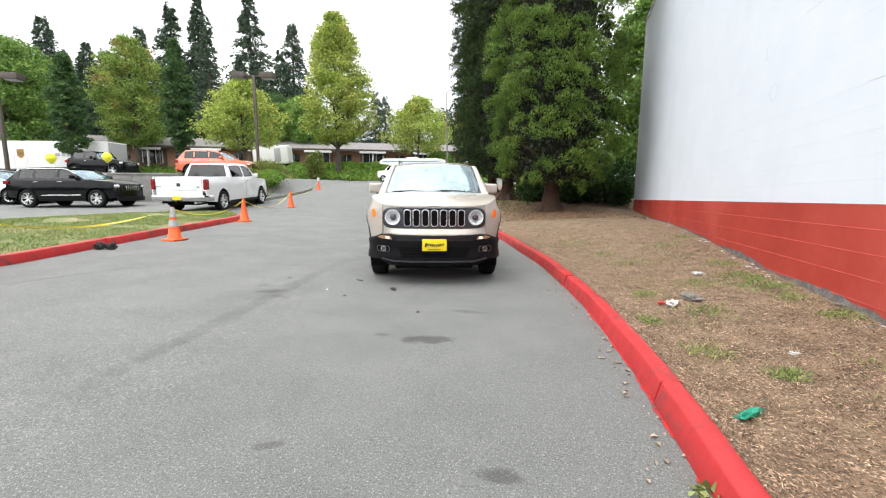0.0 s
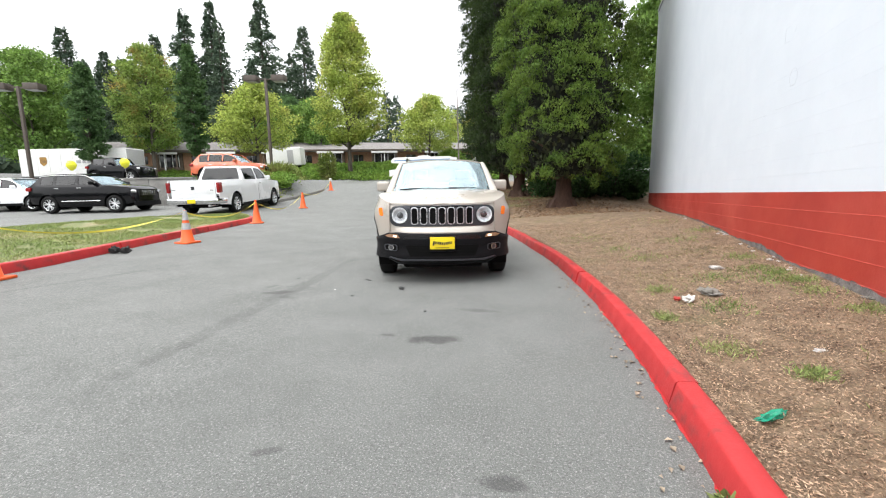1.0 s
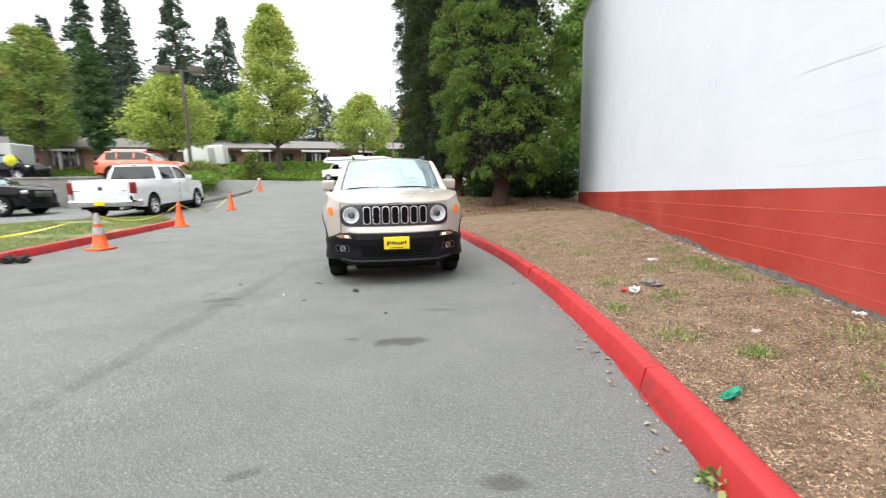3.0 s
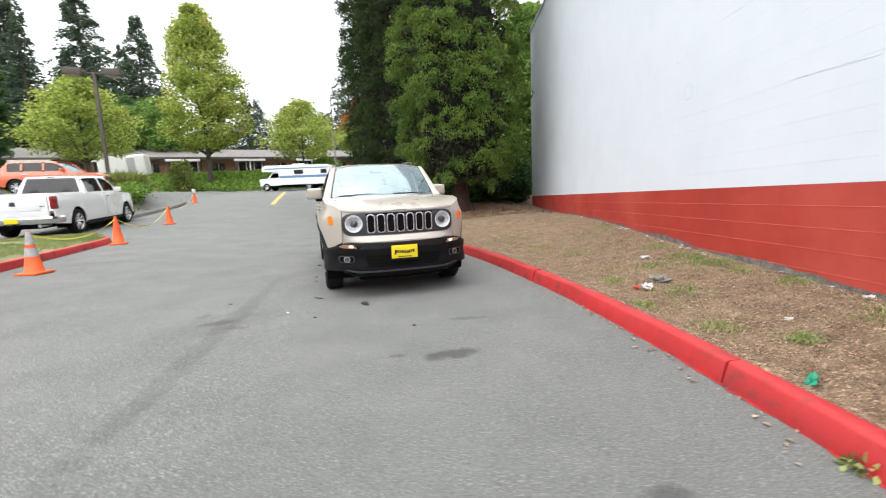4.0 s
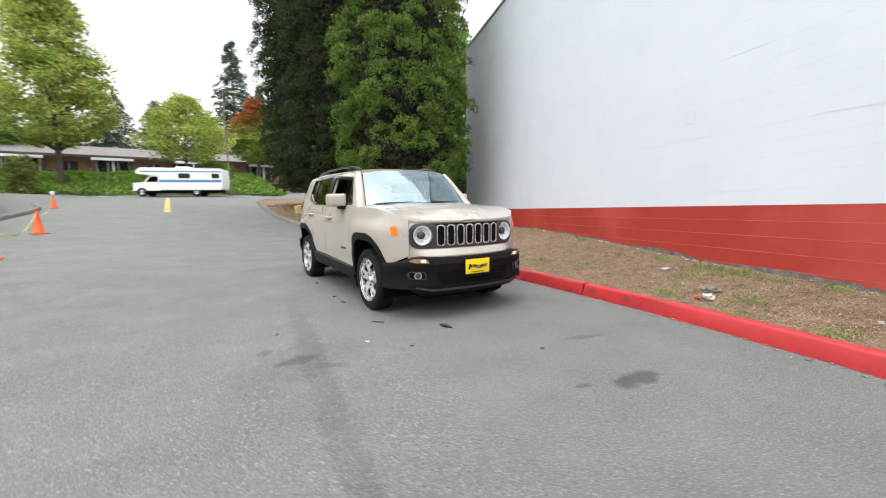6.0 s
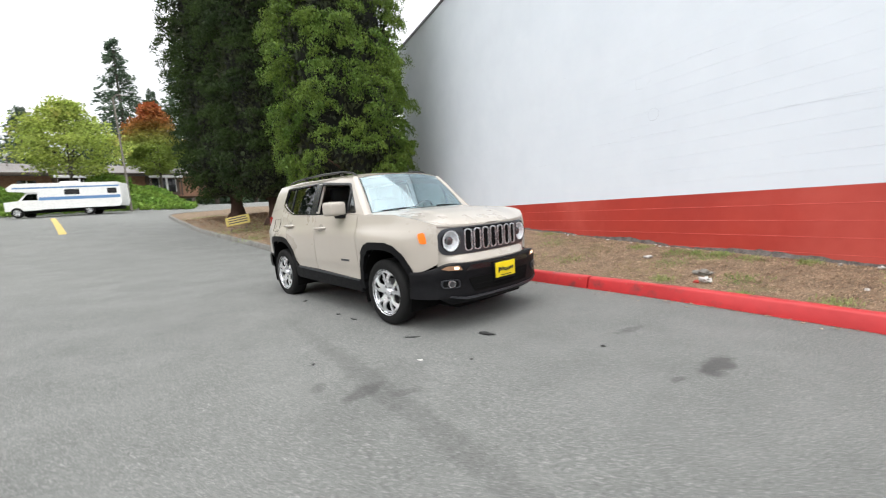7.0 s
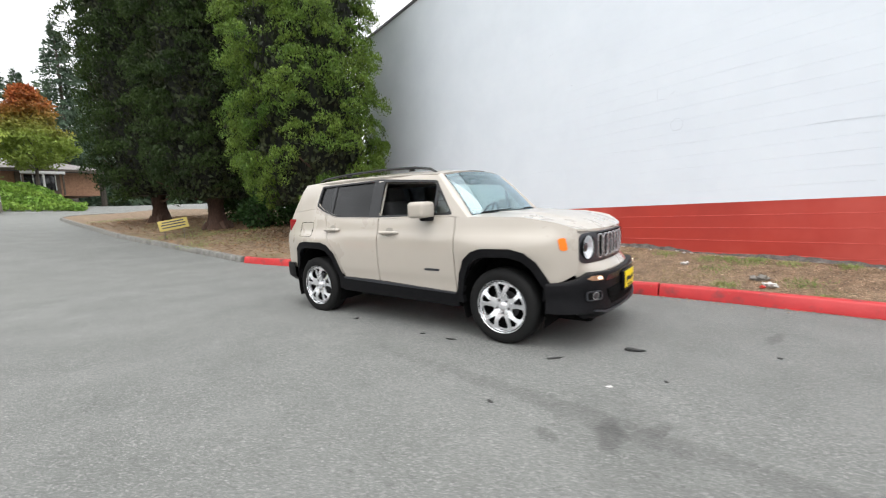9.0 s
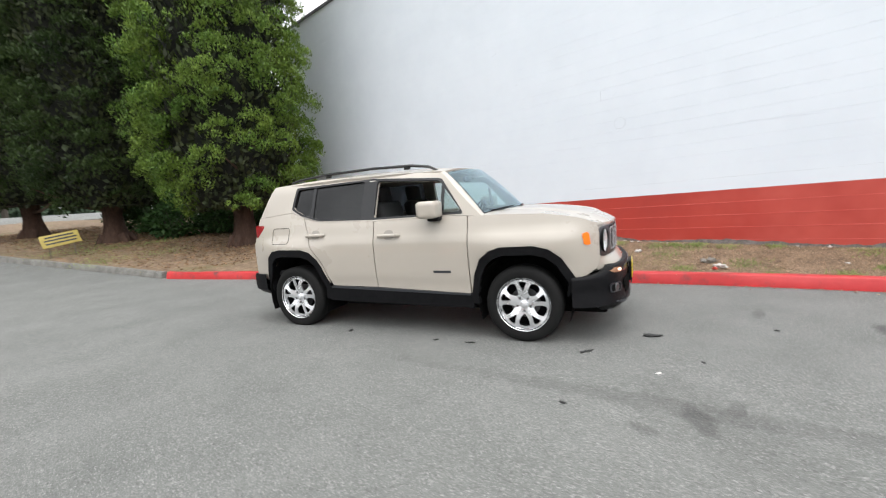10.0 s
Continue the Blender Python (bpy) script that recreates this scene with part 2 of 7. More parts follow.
M_ivy = leaf_surface("ground_cover_leaves", (0.14, 0.26, 0.045), (0.22, 0.33, 0.06), scale=0.6)
M_shrub = leaf_surface("shrub_leaves", (0.030, 0.075, 0.022), (0.05, 0.10, 0.028), scale=0.8)
M_bedplant = leaf_surface("bed_shrub_leaves", (0.14, 0.20, 0.045), (0.24, 0.26, 0.07), (0.32, 0.27, 0.12), scale=0.6)

M_paint = surface("beige_car_paint", (0.398, 0.361, 0.316), (0.384, 0.348, 0.304), scale=1.5, rough=0.32, metal=0.0, coat=0.75, spec=0.35)
M_handle_cup = surface("beige_recess_shade", (0.27, 0.25, 0.222), rough=0.4, coat=0.6)
M_clad = surface("black_textured_plastic", (0.006, 0.006, 0.007), (0.009, 0.009, 0.010), scale=20, rough=0.45, spec=0.09, bump=0.1, bump_scale=400)
M_dark = surface("unlit_black_lining", (0.006, 0.006, 0.006), rough=0.8, spec=0.05)
M_gloss_black = surface("gloss_black_trim", (0.012, 0.012, 0.013), rough=0.18)
M_tyre = surface("tyre_rubber", (0.008, 0.008, 0.008), (0.012, 0.012, 0.012), scale=12, rough=0.7, spec=0.15, bump=0.3, bump_scale=120)
M_alloy = surface("silver_alloy", (0.80, 0.81, 0.83), (0.72, 0.73, 0.75), scale=4, rough=0.27, metal=0.7)
M_chrome = surface("satin_chrome", (0.70, 0.70, 0.71), rough=0.18, metal=1.0)
M_steel = surface("brake_steel", (0.12, 0.12, 0.125), rough=0.4, metal=0.9)
M_grey_panel = surface("dark_grey_grille_panel", (0.042, 0.045, 0.052), rough=0.35, metal=0.3)
M_lens = glass_surface("clear_lamp_lens", (0.95, 0.96, 0.97), clear=0.95, gain=0.5)
M_amber = surface("amber_lens", (0.85, 0.20, 0.02), (0.8, 0.17, 0.02), rough=0.15)
M_smoke_amber = surface("smoked_amber_lens", (0.34, 0.20, 0.12), (0.22, 0.12, 0.07), scale=30, rough=0.15)
M_redlens = surface("red_tail_lens", (0.26, 0.010, 0.012), (0.20, 0.008, 0.010), rough=0.12)
M_bulb = lamp_surface("lit_turn_bulb", (1.0, 0.78, 0.58), 0.9)
M_reflector = surface("bright_lamp_reflector", (0.88, 0.89, 0.90), rough=0.5, metal=0.0)
M_bowl = surface("grey_lamp_bowl", (0.80, 0.81, 0.83), (0.50, 0.51, 0.53), scale=22, rough=0.4)
M_slot = surface("satin_slot_chrome", (0.58, 0.58, 0.60), rough=0.25, metal=0.55)
M_needles = surface("brown_needle_litter", (0.27, 0.16, 0.088), (0.15, 0.095, 0.055), scale=3, rough=0.95, vary=0.5, island=True)
M_mark = surface("grey_wall_mark", (0.55, 0.585, 0.635), (0.63, 0.67, 0.73), scale=14, rough=0.8)
M_screen = glass_surface("windscreen_glass", (0.86, 0.95, 0.93), clear=0.83, gain=0.8, sheen=(0.78, 0.90, 0.98))
M_tint = glass_surface("dark_tinted_glass", (0.16, 0.17, 0.18), clear=0.955, gain=0.6)
M_glass = glass_surface("clear_window_glass", (0.80, 0.86, 0.85), clear=0.95)
M_yellow_plate = surface("yellow_plate", (0.80, 0.62, 0.01), (0.76, 0.58, 0.01), scale=5, rough=0.4)
M_sign = surface("faded_yellow_board", (0.36, 0.28, 0.05), (0.29, 0.22, 0.045), scale=6, rough=0.6)
M_red_ink = surface("red_print", (0.45, 0.03, 0.02), rough=0.5)
M_black_ink = surface("black_print", (0.02, 0.02, 0.02), rough=0.6)
M_fabric = surface("black_seat_fabric", (0.018, 0.018, 0.019), (0.028, 0.028, 0.03), scale=30, rough=0.9, bump=0.3, bump_scale=200)
M_white_paint = surface("white_car_paint", (0.78, 0.79, 0.80), (0.75, 0.76, 0.775), scale=1.2, rough=0.25, coat=1.0)
M_black_paint = surface("black_car_paint", (0.003, 0.003, 0.004), (0.004, 0.004, 0.005), scale=2, rough=0.15, coat=0.35, spec=0.15)
M_orange_paint = surface("orange_red_car_paint", (0.62, 0.14, 0.06), (0.58, 0.125, 0.05), scale=2, rough=0.25, coat=1.0)
M_white_plastic = surface("white_plastic", (0.78, 0.78, 0.76), (0.66, 0.66, 0.64), scale=9, rough=0.5)
M_cone = surface("orange_cone_rubber", (0.80, 0.115, 0.02), (0.72, 0.10, 0.018), scale=8, rough=0.55, c3=(0.5, 0.09, 0.03), c3_scale=7, c3_at=(0.6, 0.8))
M_collar = surface("grey_reflective_collar", (0.42, 0.42, 0.42), (0.30, 0.30, 0.30), scale=14, rough=0.4)
M_tape = surface("yellow_tape", (0.75, 0.62, 0.06), (0.68, 0.58, 0.10), scale=6, rough=0.5)
M_concrete = surface("weathered_concrete", (0.24, 0.235, 0.22), (0.17, 0.165, 0.155), scale=2.2, fine=50, rough=0.9, bump=0.5, bump_scale=40)
M_line_yellow = surface("worn_yellow_line", (0.56, 0.40, 0.09), (0.38, 0.31, 0.12), scale=9, fine=70, rough=0.8)
M_line_white = surface("worn_white_line", (0.66, 0.66, 0.63), (0.42, 0.42, 0.40), scale=5, fine=60, rough=0.8)
M_shingle = surface("grey_roof_shingle", (0.21, 0.195, 0.185), (0.15, 0.14, 0.135), scale=2.0, fine=16, rough=0.95, bump=0.6, bump_scale=18)
M_brick = surface("tan_brick", (0.34, 0.19, 0.115), (0.25, 0.135, 0.085), scale=5, fine=20, rough=0.9)
M_trim_white = surface("white_trim", (0.74, 0.74, 0.73), rough=0.6)
# Porch shade is put into this siding's dark brown.
M_dark_wall = surface("shade_toned_brown_siding", (0.13, 0.095, 0.07), (0.09, 0.065, 0.05), scale=3, rough=0.9)
M_pole_brown = surface("brown_painted_steel", (0.075, 0.058, 0.045), (0.06, 0.046, 0.036), scale=5, rough=0.55)
M_pole_grey = surface("grey_weathered_wood", (0.20, 0.18, 0.15), (0.13, 0.115, 0.10), scale=5, rough=0.9)
M_balloon = surface("yellow_balloon_skin", (0.82, 0.80, 0.04), rough=0.25)
M_stone = surface("field_stone", (0.24, 0.225, 0.20), (0.15, 0.14, 0.125), scale=12, rough=0.95, bump=0.7, bump_scale=40)
M_litter_white = surface("white_litter", (0.60, 0.58, 0.56), (0.42, 0.40, 0.38), scale=30, rough=0.6)
M_litter_green = surface("green_foil", (0.02, 0.30, 0.17), (0.01, 0.18, 0.12), scale=40, rough=0.25)
M_litter_dark = surface("black_rubber_litter", (0.02, 0.02, 0.02), rough=0.7)
M_dead_leaf = surface("dead_leaf", (0.33, 0.27, 0.20), (0.20, 0.145, 0.10), scale=20, rough=0.8, vary=0.4)
M_blue = surface("blue_stripe_paint", (0.10, 0.22, 0.42), rough=0.4)
M_brown_badge = surface("brown_shield_paint", (0.13, 0.07, 0.03), (0.4, 0.22, 0.03), scale=3, rough=0.5)


# ---- mesh helpers ----
from mathutils import geometry


def mesh_of(name, verts, faces, material, smooth=False):
    me = bpy.data.meshes.new(name)
    me.from_pydata([tuple(v) for v in verts], [], faces)
    me.update()
    for mt in (material if isinstance(material, (list, tuple)) else [material]):
        me.materials.append(mt)
    if smooth:
        me.polygons.foreach_set("use_smooth", [True] * len(me.polygons))
        me.set_sharp_from_angle(angle=radians(38))
    return me


def part(name, bm, material, parent=None, label="", smooth=True):
    """Link a bmesh, or a (verts, faces) pair, as one mesh object, under parent if there is one."""
    if isinstance(bm, tuple):
        me = mesh_of(name, bm[0], bm[1], material, smooth)
    else:
        me = bpy.data.meshes.new(name)
        bmesh.ops.recalc_face_normals(bm, faces=bm.faces)
        bm.to_mesh(me)
        bm.free()
        me.materials.append(material)
        if smooth:
            me.polygons.foreach_set("use_smooth", [True] * len(me.polygons))
            me.set_sharp_from_angle(angle=radians(38))
    ob = new(name, me)
    if parent:
        ob.parent = parent
    if label:
        ob["label"] = label
    return ob


def thing(name, m, label, category, group="", kind=""):
    ob = new(name)
    ob.matrix_world = m
    ob.empty_display_size = 0.2
    return tagged(ob, label, category, group, kind)


def box(cx, cy, cz, sx, sy, sz, bevel=0.01, bm=None, m=None, seg=2):
    bm = bm or bmesh.new()
    t = Matrix.Translation((cx, cy, cz)) @ (m or Matrix()) @ Matrix.Diagonal((sx, sy, sz, 1))
    vs = bmesh.ops.create_cube(bm, size=1, matrix=t)["verts"]
    if bevel:
        es = {e for v in vs for e in v.link_edges}
        bmesh.ops.bevel(bm, geom=list(es), offset=bevel, segments=seg, affect="EDGES", profile=0.6)
    return bm


def cyl(p0, p1, r0, r1=None, n=12, bm=None, caps=True):
    bm = bm or bmesh.new()
    p0, p1 = Vector(p0), Vector(p1)
    d = p1 - p0
    t = Matrix.Translation((p0 + p1) / 2) @ d.to_track_quat("Z", "Y").to_matrix().to_4x4()
    bmesh.ops.create_cone(bm, cap_ends=caps, segments=n, radius1=r0, radius2=r0 if r1 is None else r1, depth=d.length, matrix=t)
    return bm


def lathe(profile, n=32, axis="Z", bm=None, closed=False):
    """Turn (r, h) pairs about an axis."""
    bm = bm or bmesh.new()
    rings = []
    for r, h in profile:
        ring = []
        for i in range(n):
            a = 2 * math.pi * i / n
            c, s = r * math.cos(a), r * math.sin(a)
            ring.append(bm.verts.new((c, s, h) if axis == "Z" else (c, h, s)))
        rings.append(ring)
    pairs = list(zip(rings, rings[1:])) + ([(rings[-1], rings[0])] if closed else [])
    for a, b in pairs:
        for i in range(n):
            bm.faces.new((a[i], a[(i + 1) % n], b[(i + 1) % n], b[i]))
    return bm


def tube(points, r, n=8, bm=None):
    """A round bar along points; r is one radius or one for each point."""
    bm = bm or bmesh.new()
    pts = [Vector(p) for p in points]
    rs = r if isinstance(r, (list, tuple)) else [r] * len(pts)
    rings = []
    for i, p in enumerate(pts):
        d = (pts[min(i + 1, len(pts) - 1)] - pts[max(i - 1, 0)]).normalized()
        q = d.to_track_quat("Z", "Y")
        rings.append([bm.verts.new(p + q @ Vector((rs[i] * math.cos(2 * math.pi * k / n), rs[i] * math.sin(2 * math.pi * k / n), 0))) for k in range(n)])
    for a, b in zip(rings, rings[1:]):
        for k in range(n):
            bm.faces.new((a[k], a[(k + 1) % n], b[(k + 1) % n], b[k]))
    bm.faces.new(rings[0][::-1])
    bm.faces.new(rings[-1])
    return bm


def dense(loop, step, closed=True):
    out = []
    n = len(loop)
    for i in range(n if closed else n - 1):
        a, b = Vector(loop[i]), Vector(loop[(i + 1) % n])
        k = max(1, int((b - a).length / step))
        out += [tuple(a.lerp(b, j / k)) for j in range(k)]
    return out if closed else out + [tuple(loop[-1])]


def rounded(loop, r, seg=4):
    """Round the corners of a closed outline of (u, v) pairs."""
    out = []
    n = len(loop)
    for i in range(n):
        p, a, b = Vector(loop[i]), Vector(loop[i - 1]), Vector(loop[(i + 1) % n])
        k = min(r, (a - p).length * 0.48, (b - p).length * 0.48)
        s, e = p + (a - p).normalized() * k, p + (b - p).normalized() * k
        for j in range(seg + 1):
            t = j / seg
            out.append(tuple(s * (1 - t) ** 2 + p * 2 * t * (1 - t) + e * t * t))
    return out


def plate(outer, at, thick, holes=(), step=0.12, bm=None):
    """A curved sheet: an outline and holes in (u, v), laid out by at(u, v) -> place, thickened against its normal."""
    bm = bm or bmesh.new()
    pts, edges = [], []
    for loop in (outer, *holes):
        loop = dense(loop, step)
        k = len(pts)
        pts += [Vector(p) for p in loop]
        edges += [(k + i, k + (i + 1) % len(loop)) for i in range(len(loop))]
    us, vs = [p[0] for p in outer], [p[1] for p in outer]
    nu, nv = int((max(us) - min(us)) / step) + 1, int((max(vs) - min(vs)) / step) + 1
    for i in range(1, nu):
        for j in range(1, nv):
            q = Vector((min(us) + (max(us) - min(us)) * i / nu, min(vs) + (max(vs) - min(vs)) * j / nv))
            if min((q - p).length for p in pts) > step * 0.45:
                pts.append(q)
    v2, _, tris, *_ = geometry.delaunay_2d_cdt(pts, edges, [], 0, 1e-6)

    def within(loop, x, y):
        hit = False
        for (x0, y0), (x1, y1) in zip(loop, (*loop[1:], loop[0])):
            if (y0 > y) != (y1 > y) and x < (x1 - x0) * (y - y0) / (y1 - y0) + x0:
                hit = not hit
        return hit

    kept = []
    for t in tris:
        x, y = sum(v2[i][0] for i in t) / 3, sum(v2[i][1] for i in t) / 3
        if within(outer, x, y) and not any(within(h, x, y) for h in holes):
            kept.append(t)
    tris = kept
    e = 1e-3
    front, rear = [], []
    for u, v in v2:
        p = Vector(at(u, v))
        nrm = (Vector(at(u + e, v)) - p).cross(Vector(at(u, v + e)) - p).normalized()
        front.append(bm.verts.new(p))
        rear.append(bm.verts.new(p - nrm * thick))
    count = {}
    for t in tris:
        try:
            bm.faces.new([front[i] for i in t])
            bm.faces.new([rear[i] for i in reversed(t)])
        except ValueError:
            continue
        for a, b in zip(t, (*t[1:], t[0])):
            count[(a, b)] = 1
    for a, b in list(count):
        if (b, a) not in count:
            bm.faces.new((front[b], front[a], rear[a], rear[b]))
    loose = [v for v in bm.verts if not v.link_faces]
    bmesh.ops.delete(bm, geom=loose, context="VERTS")
    return bm


def lerp1(x, xs, ys):
    return float(np.interp(x, xs, ys))


def cards(places, ways, sizes, rng, droop=0.0, narrow=0.55, bend=0.25):
    """Many small four-sided leaves as arrays of vertices and faces."""
    n = len(places)
    ways = ways / np.linalg.norm(ways, axis=1, keepdims=True)
    side = np.cross(ways, rng.normal(size=(n, 3)))
    side /= np.linalg.norm(side, axis=1, keepdims=True) + 1e-9
    nrm = np.cross(ways, side)
    s = sizes[:, None]
    a = places
    b = places + ways * s * 0.55 + side * s * narrow * 0.5 + nrm * s * bend * 0.3
    c = places + ways * s - nrm * s * bend * 0.4
    d = places + ways * s * 0.55 - side * s * narrow * 0.5 + nrm * s * bend * 0.3
    v = np.stack([a, b, c, d], 1).reshape(-1, 3)
    f = np.arange(4 * n).reshape(-1, 4)
    return v, f


def sprays(places, ways, faces_to, sizes, narrow=0.6):
    """Small four-sided sprays that lie along ways and turn their flat side towards faces_to."""
    side = np.cross(ways, faces_to)
    side /= np.linalg.norm(side, axis=1, keepdims=True) + 1e-9
    along = np.cross(faces_to, side)
    along /= np.linalg.norm(along, axis=1, keepdims=True) + 1e-9
    lift = faces_to / (np.linalg.norm(faces_to, axis=1, keepdims=True) + 1e-9)
    along = along + lift * 0.45
    s = sizes[:, None]
    a, c = places - along * s * 0.4, places + along * s * 0.6
    b, d = places + along * s * 0.1 + side * s * narrow * 0.5, places + along * s * 0.1 - side * s * narrow * 0.5
    v = np.stack([a, b, c, d], 1).reshape(-1, 3)
    return v, np.arange(4 * len(places)).reshape(-1, 4)


def cloud(name, v, f, material, parent=None, label=""):
    me = bpy.data.meshes.new(name)
    n = len(f)
    k = f.shape[1]
    me.vertices.add(len(v))
    me.vertices.foreach_set("co", np.asarray(v, np.float32).ravel())
    me.loops.add(n * k)
    me.loops.foreach_set("vertex_index", f.astype(np.int32).ravel())
    me.polygons.add(n)
    me.polygons.foreach_set("loop_start", np.arange(0, n * k, k, dtype=np.int32))
    me.update(calc_edges=True)
    me.materials.append(material)
    ob = new(name, me)
    if parent:
        ob.parent = parent
    if label:
        ob["label"] = label
    return ob


# ---- the lie of the land ----
def smooth(t):
    t = np.clip(t, 0, 1)
    return t * t * (3 - 2 * t)


WALL_P, WALL_D = Vector((2.716, 9.28)), Vector((0.063, 1.0)).normalized()
RET_P, RET_N = np.array((-20.3, 20.9)), np.array((-0.235, 0.972))


def road_z(x, y):
    return 0.03 * np.clip(-x - 2.4, 0, 9.6) + np.interp(y, (-300, 14, 17, 20, 28, 38, 48, 60, 90, 400), (0, 0, 0.03, 0.14, 0.72, 1.22, 1.72, 2.3, 3.2, 5.0))


def land_z(x, y):
    x, y = np.asarray(x, float), np.asarray(y, float)
    z = road_z(x, y)
    # upper car park behind the retaining wall
    behind = (x - RET_P[0]) * RET_N[0] + (y - RET_P[1]) * RET_N[1]
    edge = smooth((-15.2 - 0.30 * np.clip(y - 25, 0, 40) - x) / 1.8)
    up = np.where(behind > 0, 1.0, 0.0) * edge
    z = z + up * np.maximum(0, 1.80 + 0.014 * np.clip(behind, 0, 40) - z)
    # planted bank below the far building
    foot = np.interp(x, (-120, -45, -37, -9, 20), (20.2, 51.0, 47.5, 49.7, 52.0))
    bank = smooth((y - foot) / 8.0) * smooth((-6.6 - x) / 3.5)
    z = z + bank * np.maximum(0, 4.25 - z)
    return z


# ---- ground ----
def spaced(lo, a, b, hi, fine):
    mid = list(np.arange(a, b + 1e-6, fine))
    left = [a - (a - lo) * (k / 12) ** 2.2 for k in range(12, 0, -1)]
    right = [b + (hi - b) * (k / 12) ** 2.2 for k in range(1, 13)]
    return np.array(left + mid + right)


gx, gy = spaced(-420, -46, 16, 420, 0.62), spaced(-300, -8, 66, 420, 0.6)
GX, GY = np.meshgrid(gx, gy, indexing="ij")
GZ = land_z(GX, GY)
gi = np.arange(GX.size).reshape(GX.shape)
gf = np.stack([gi[:-1, :-1], gi[1:, :-1], gi[1:, 1:], gi[:-1, 1:]], -1).reshape(-1, 4)
ground = cloud("ground", np.stack([GX, GY, GZ], -1).reshape(-1, 3), gf, M_asphalt)
ground.data.polygons.foreach_set("use_smooth", [True] * len(ground.data.polygons))
tagged(ground, "worn grey asphalt car park and drive with oil stains", "ground", kind="structure")
stained(M_asphalt, [(-0.90, 6.18, 0.20, 0.085, 10, 0.6), (-0.28, 4.35, 0.09, 0.06, 80, 0.4), (-0.7, 7.05, 0.16, 0.05, 0, 0.35), (-1.3, 6.2, 0.06, 0.03, 0, 0.4),
                    (-3.1, 7.2, 0.16, 0.07, 30, 0.42), (-3.35, 7.42, 0.09, 0.05, 60, 0.3), (-2.85, 7.05, 0.10, 0.05, 10, 0.3), (-1.25, 4.6, 0.07, 0.03, 30, 0.4), (-2.95, 6.9, 2.2, 0.10, 97, 0.22), (-3.05, 7.15, 0.62, 0.30, 40, 0.13), (-0.13, 4.66, 0.10, 0.05, 0, 0.5), (-6.3, 5.2, 3.2, 0.06, 75, 0.2)])


# ---- kerbs ----
KERB_R = [(0.75, -12), (0.74, 0.0), (0.725, 3.0), (0.69, 4.7), (0.655, 5.5), (0.595, 6.25), (0.45, 7.45), (0.22, 8.7), (-0.06, 10.0), (-0.50, 11.5), (-1.00, 13.2),
          (-1.72, 15.2), (-2.55, 17.4)]
KERB_GREY = [(-2.55, 17.4), (-3.10, 19.9), (-3.62, 21.5), (-4.9, 25.5), (-5.9, 30.5), (-6.75, 35.6), (-7.0, 37.6), (-6.6, 39.6), (-5.6, 41.2), (-4.0, 42.6), (4, 46)]
KERB_L = [(-7.05, -12), (-7.02, 3.0), (-7.10, 6.6), (-7.34, 7.86), (-7.72, 9.05), (-8.22, 10.72), (-9.15, 13.9), (-9.62, 14.75), (-10.1, 15.05), (-10.7, 14.8)]
KERB_BED = [(-15.6, 20.9), (-14.4, 20.9), (-13.9, 21.7), (-14.0, 23.0), (-14.35, 24.9), (-14.9, 27.4), (-16.3, 30.4), (-18.6, 34.0), (-21.5, 37.6), (-25, 41)]


def along(line, step=0.25):
    """Even stations on a smooth line through the points: place and direction."""
    pts = [Vector(p) for p in line]
    fine = []
    for i in range(len(pts) - 1):
        p0, p1, p2, p3 = pts[max(i - 1, 0)], pts[i], pts[i + 1], pts[min(i + 2, len(pts) - 1)]
        for k in range(12):
            t = k / 12
            fine.append(0.5 * ((2 * p1) + (p2 - p0) * t + (2 * p0 - 5 * p1 + 4 * p2 - p3) * t * t + (3 * p1 - p0 - 3 * p2 + p3) * t ** 3))
    fine.append(pts[-1])
    d = np.concatenate([[0], np.cumsum([(b - a).length for a, b in zip(fine, fine[1:])])])
    s = np.arange(0, d[-1], step)
    xy = np.stack([np.interp(s, d, [p.x for p in fine]), np.interp(s, d, [p.y for p in fine])], 1)
    way = np.gradient(xy, axis=0)
    return xy, way / np.linalg.norm(way, axis=1, keepdims=True)


KERB_PROFILE = [(0.0, -0.05), (0.0, 0.01), (0.028, 0.124), (0.034, 0.136), (0.047, 0.144), (0.122, 0.147), (0.138, 0.136), (0.141, -0.05)]


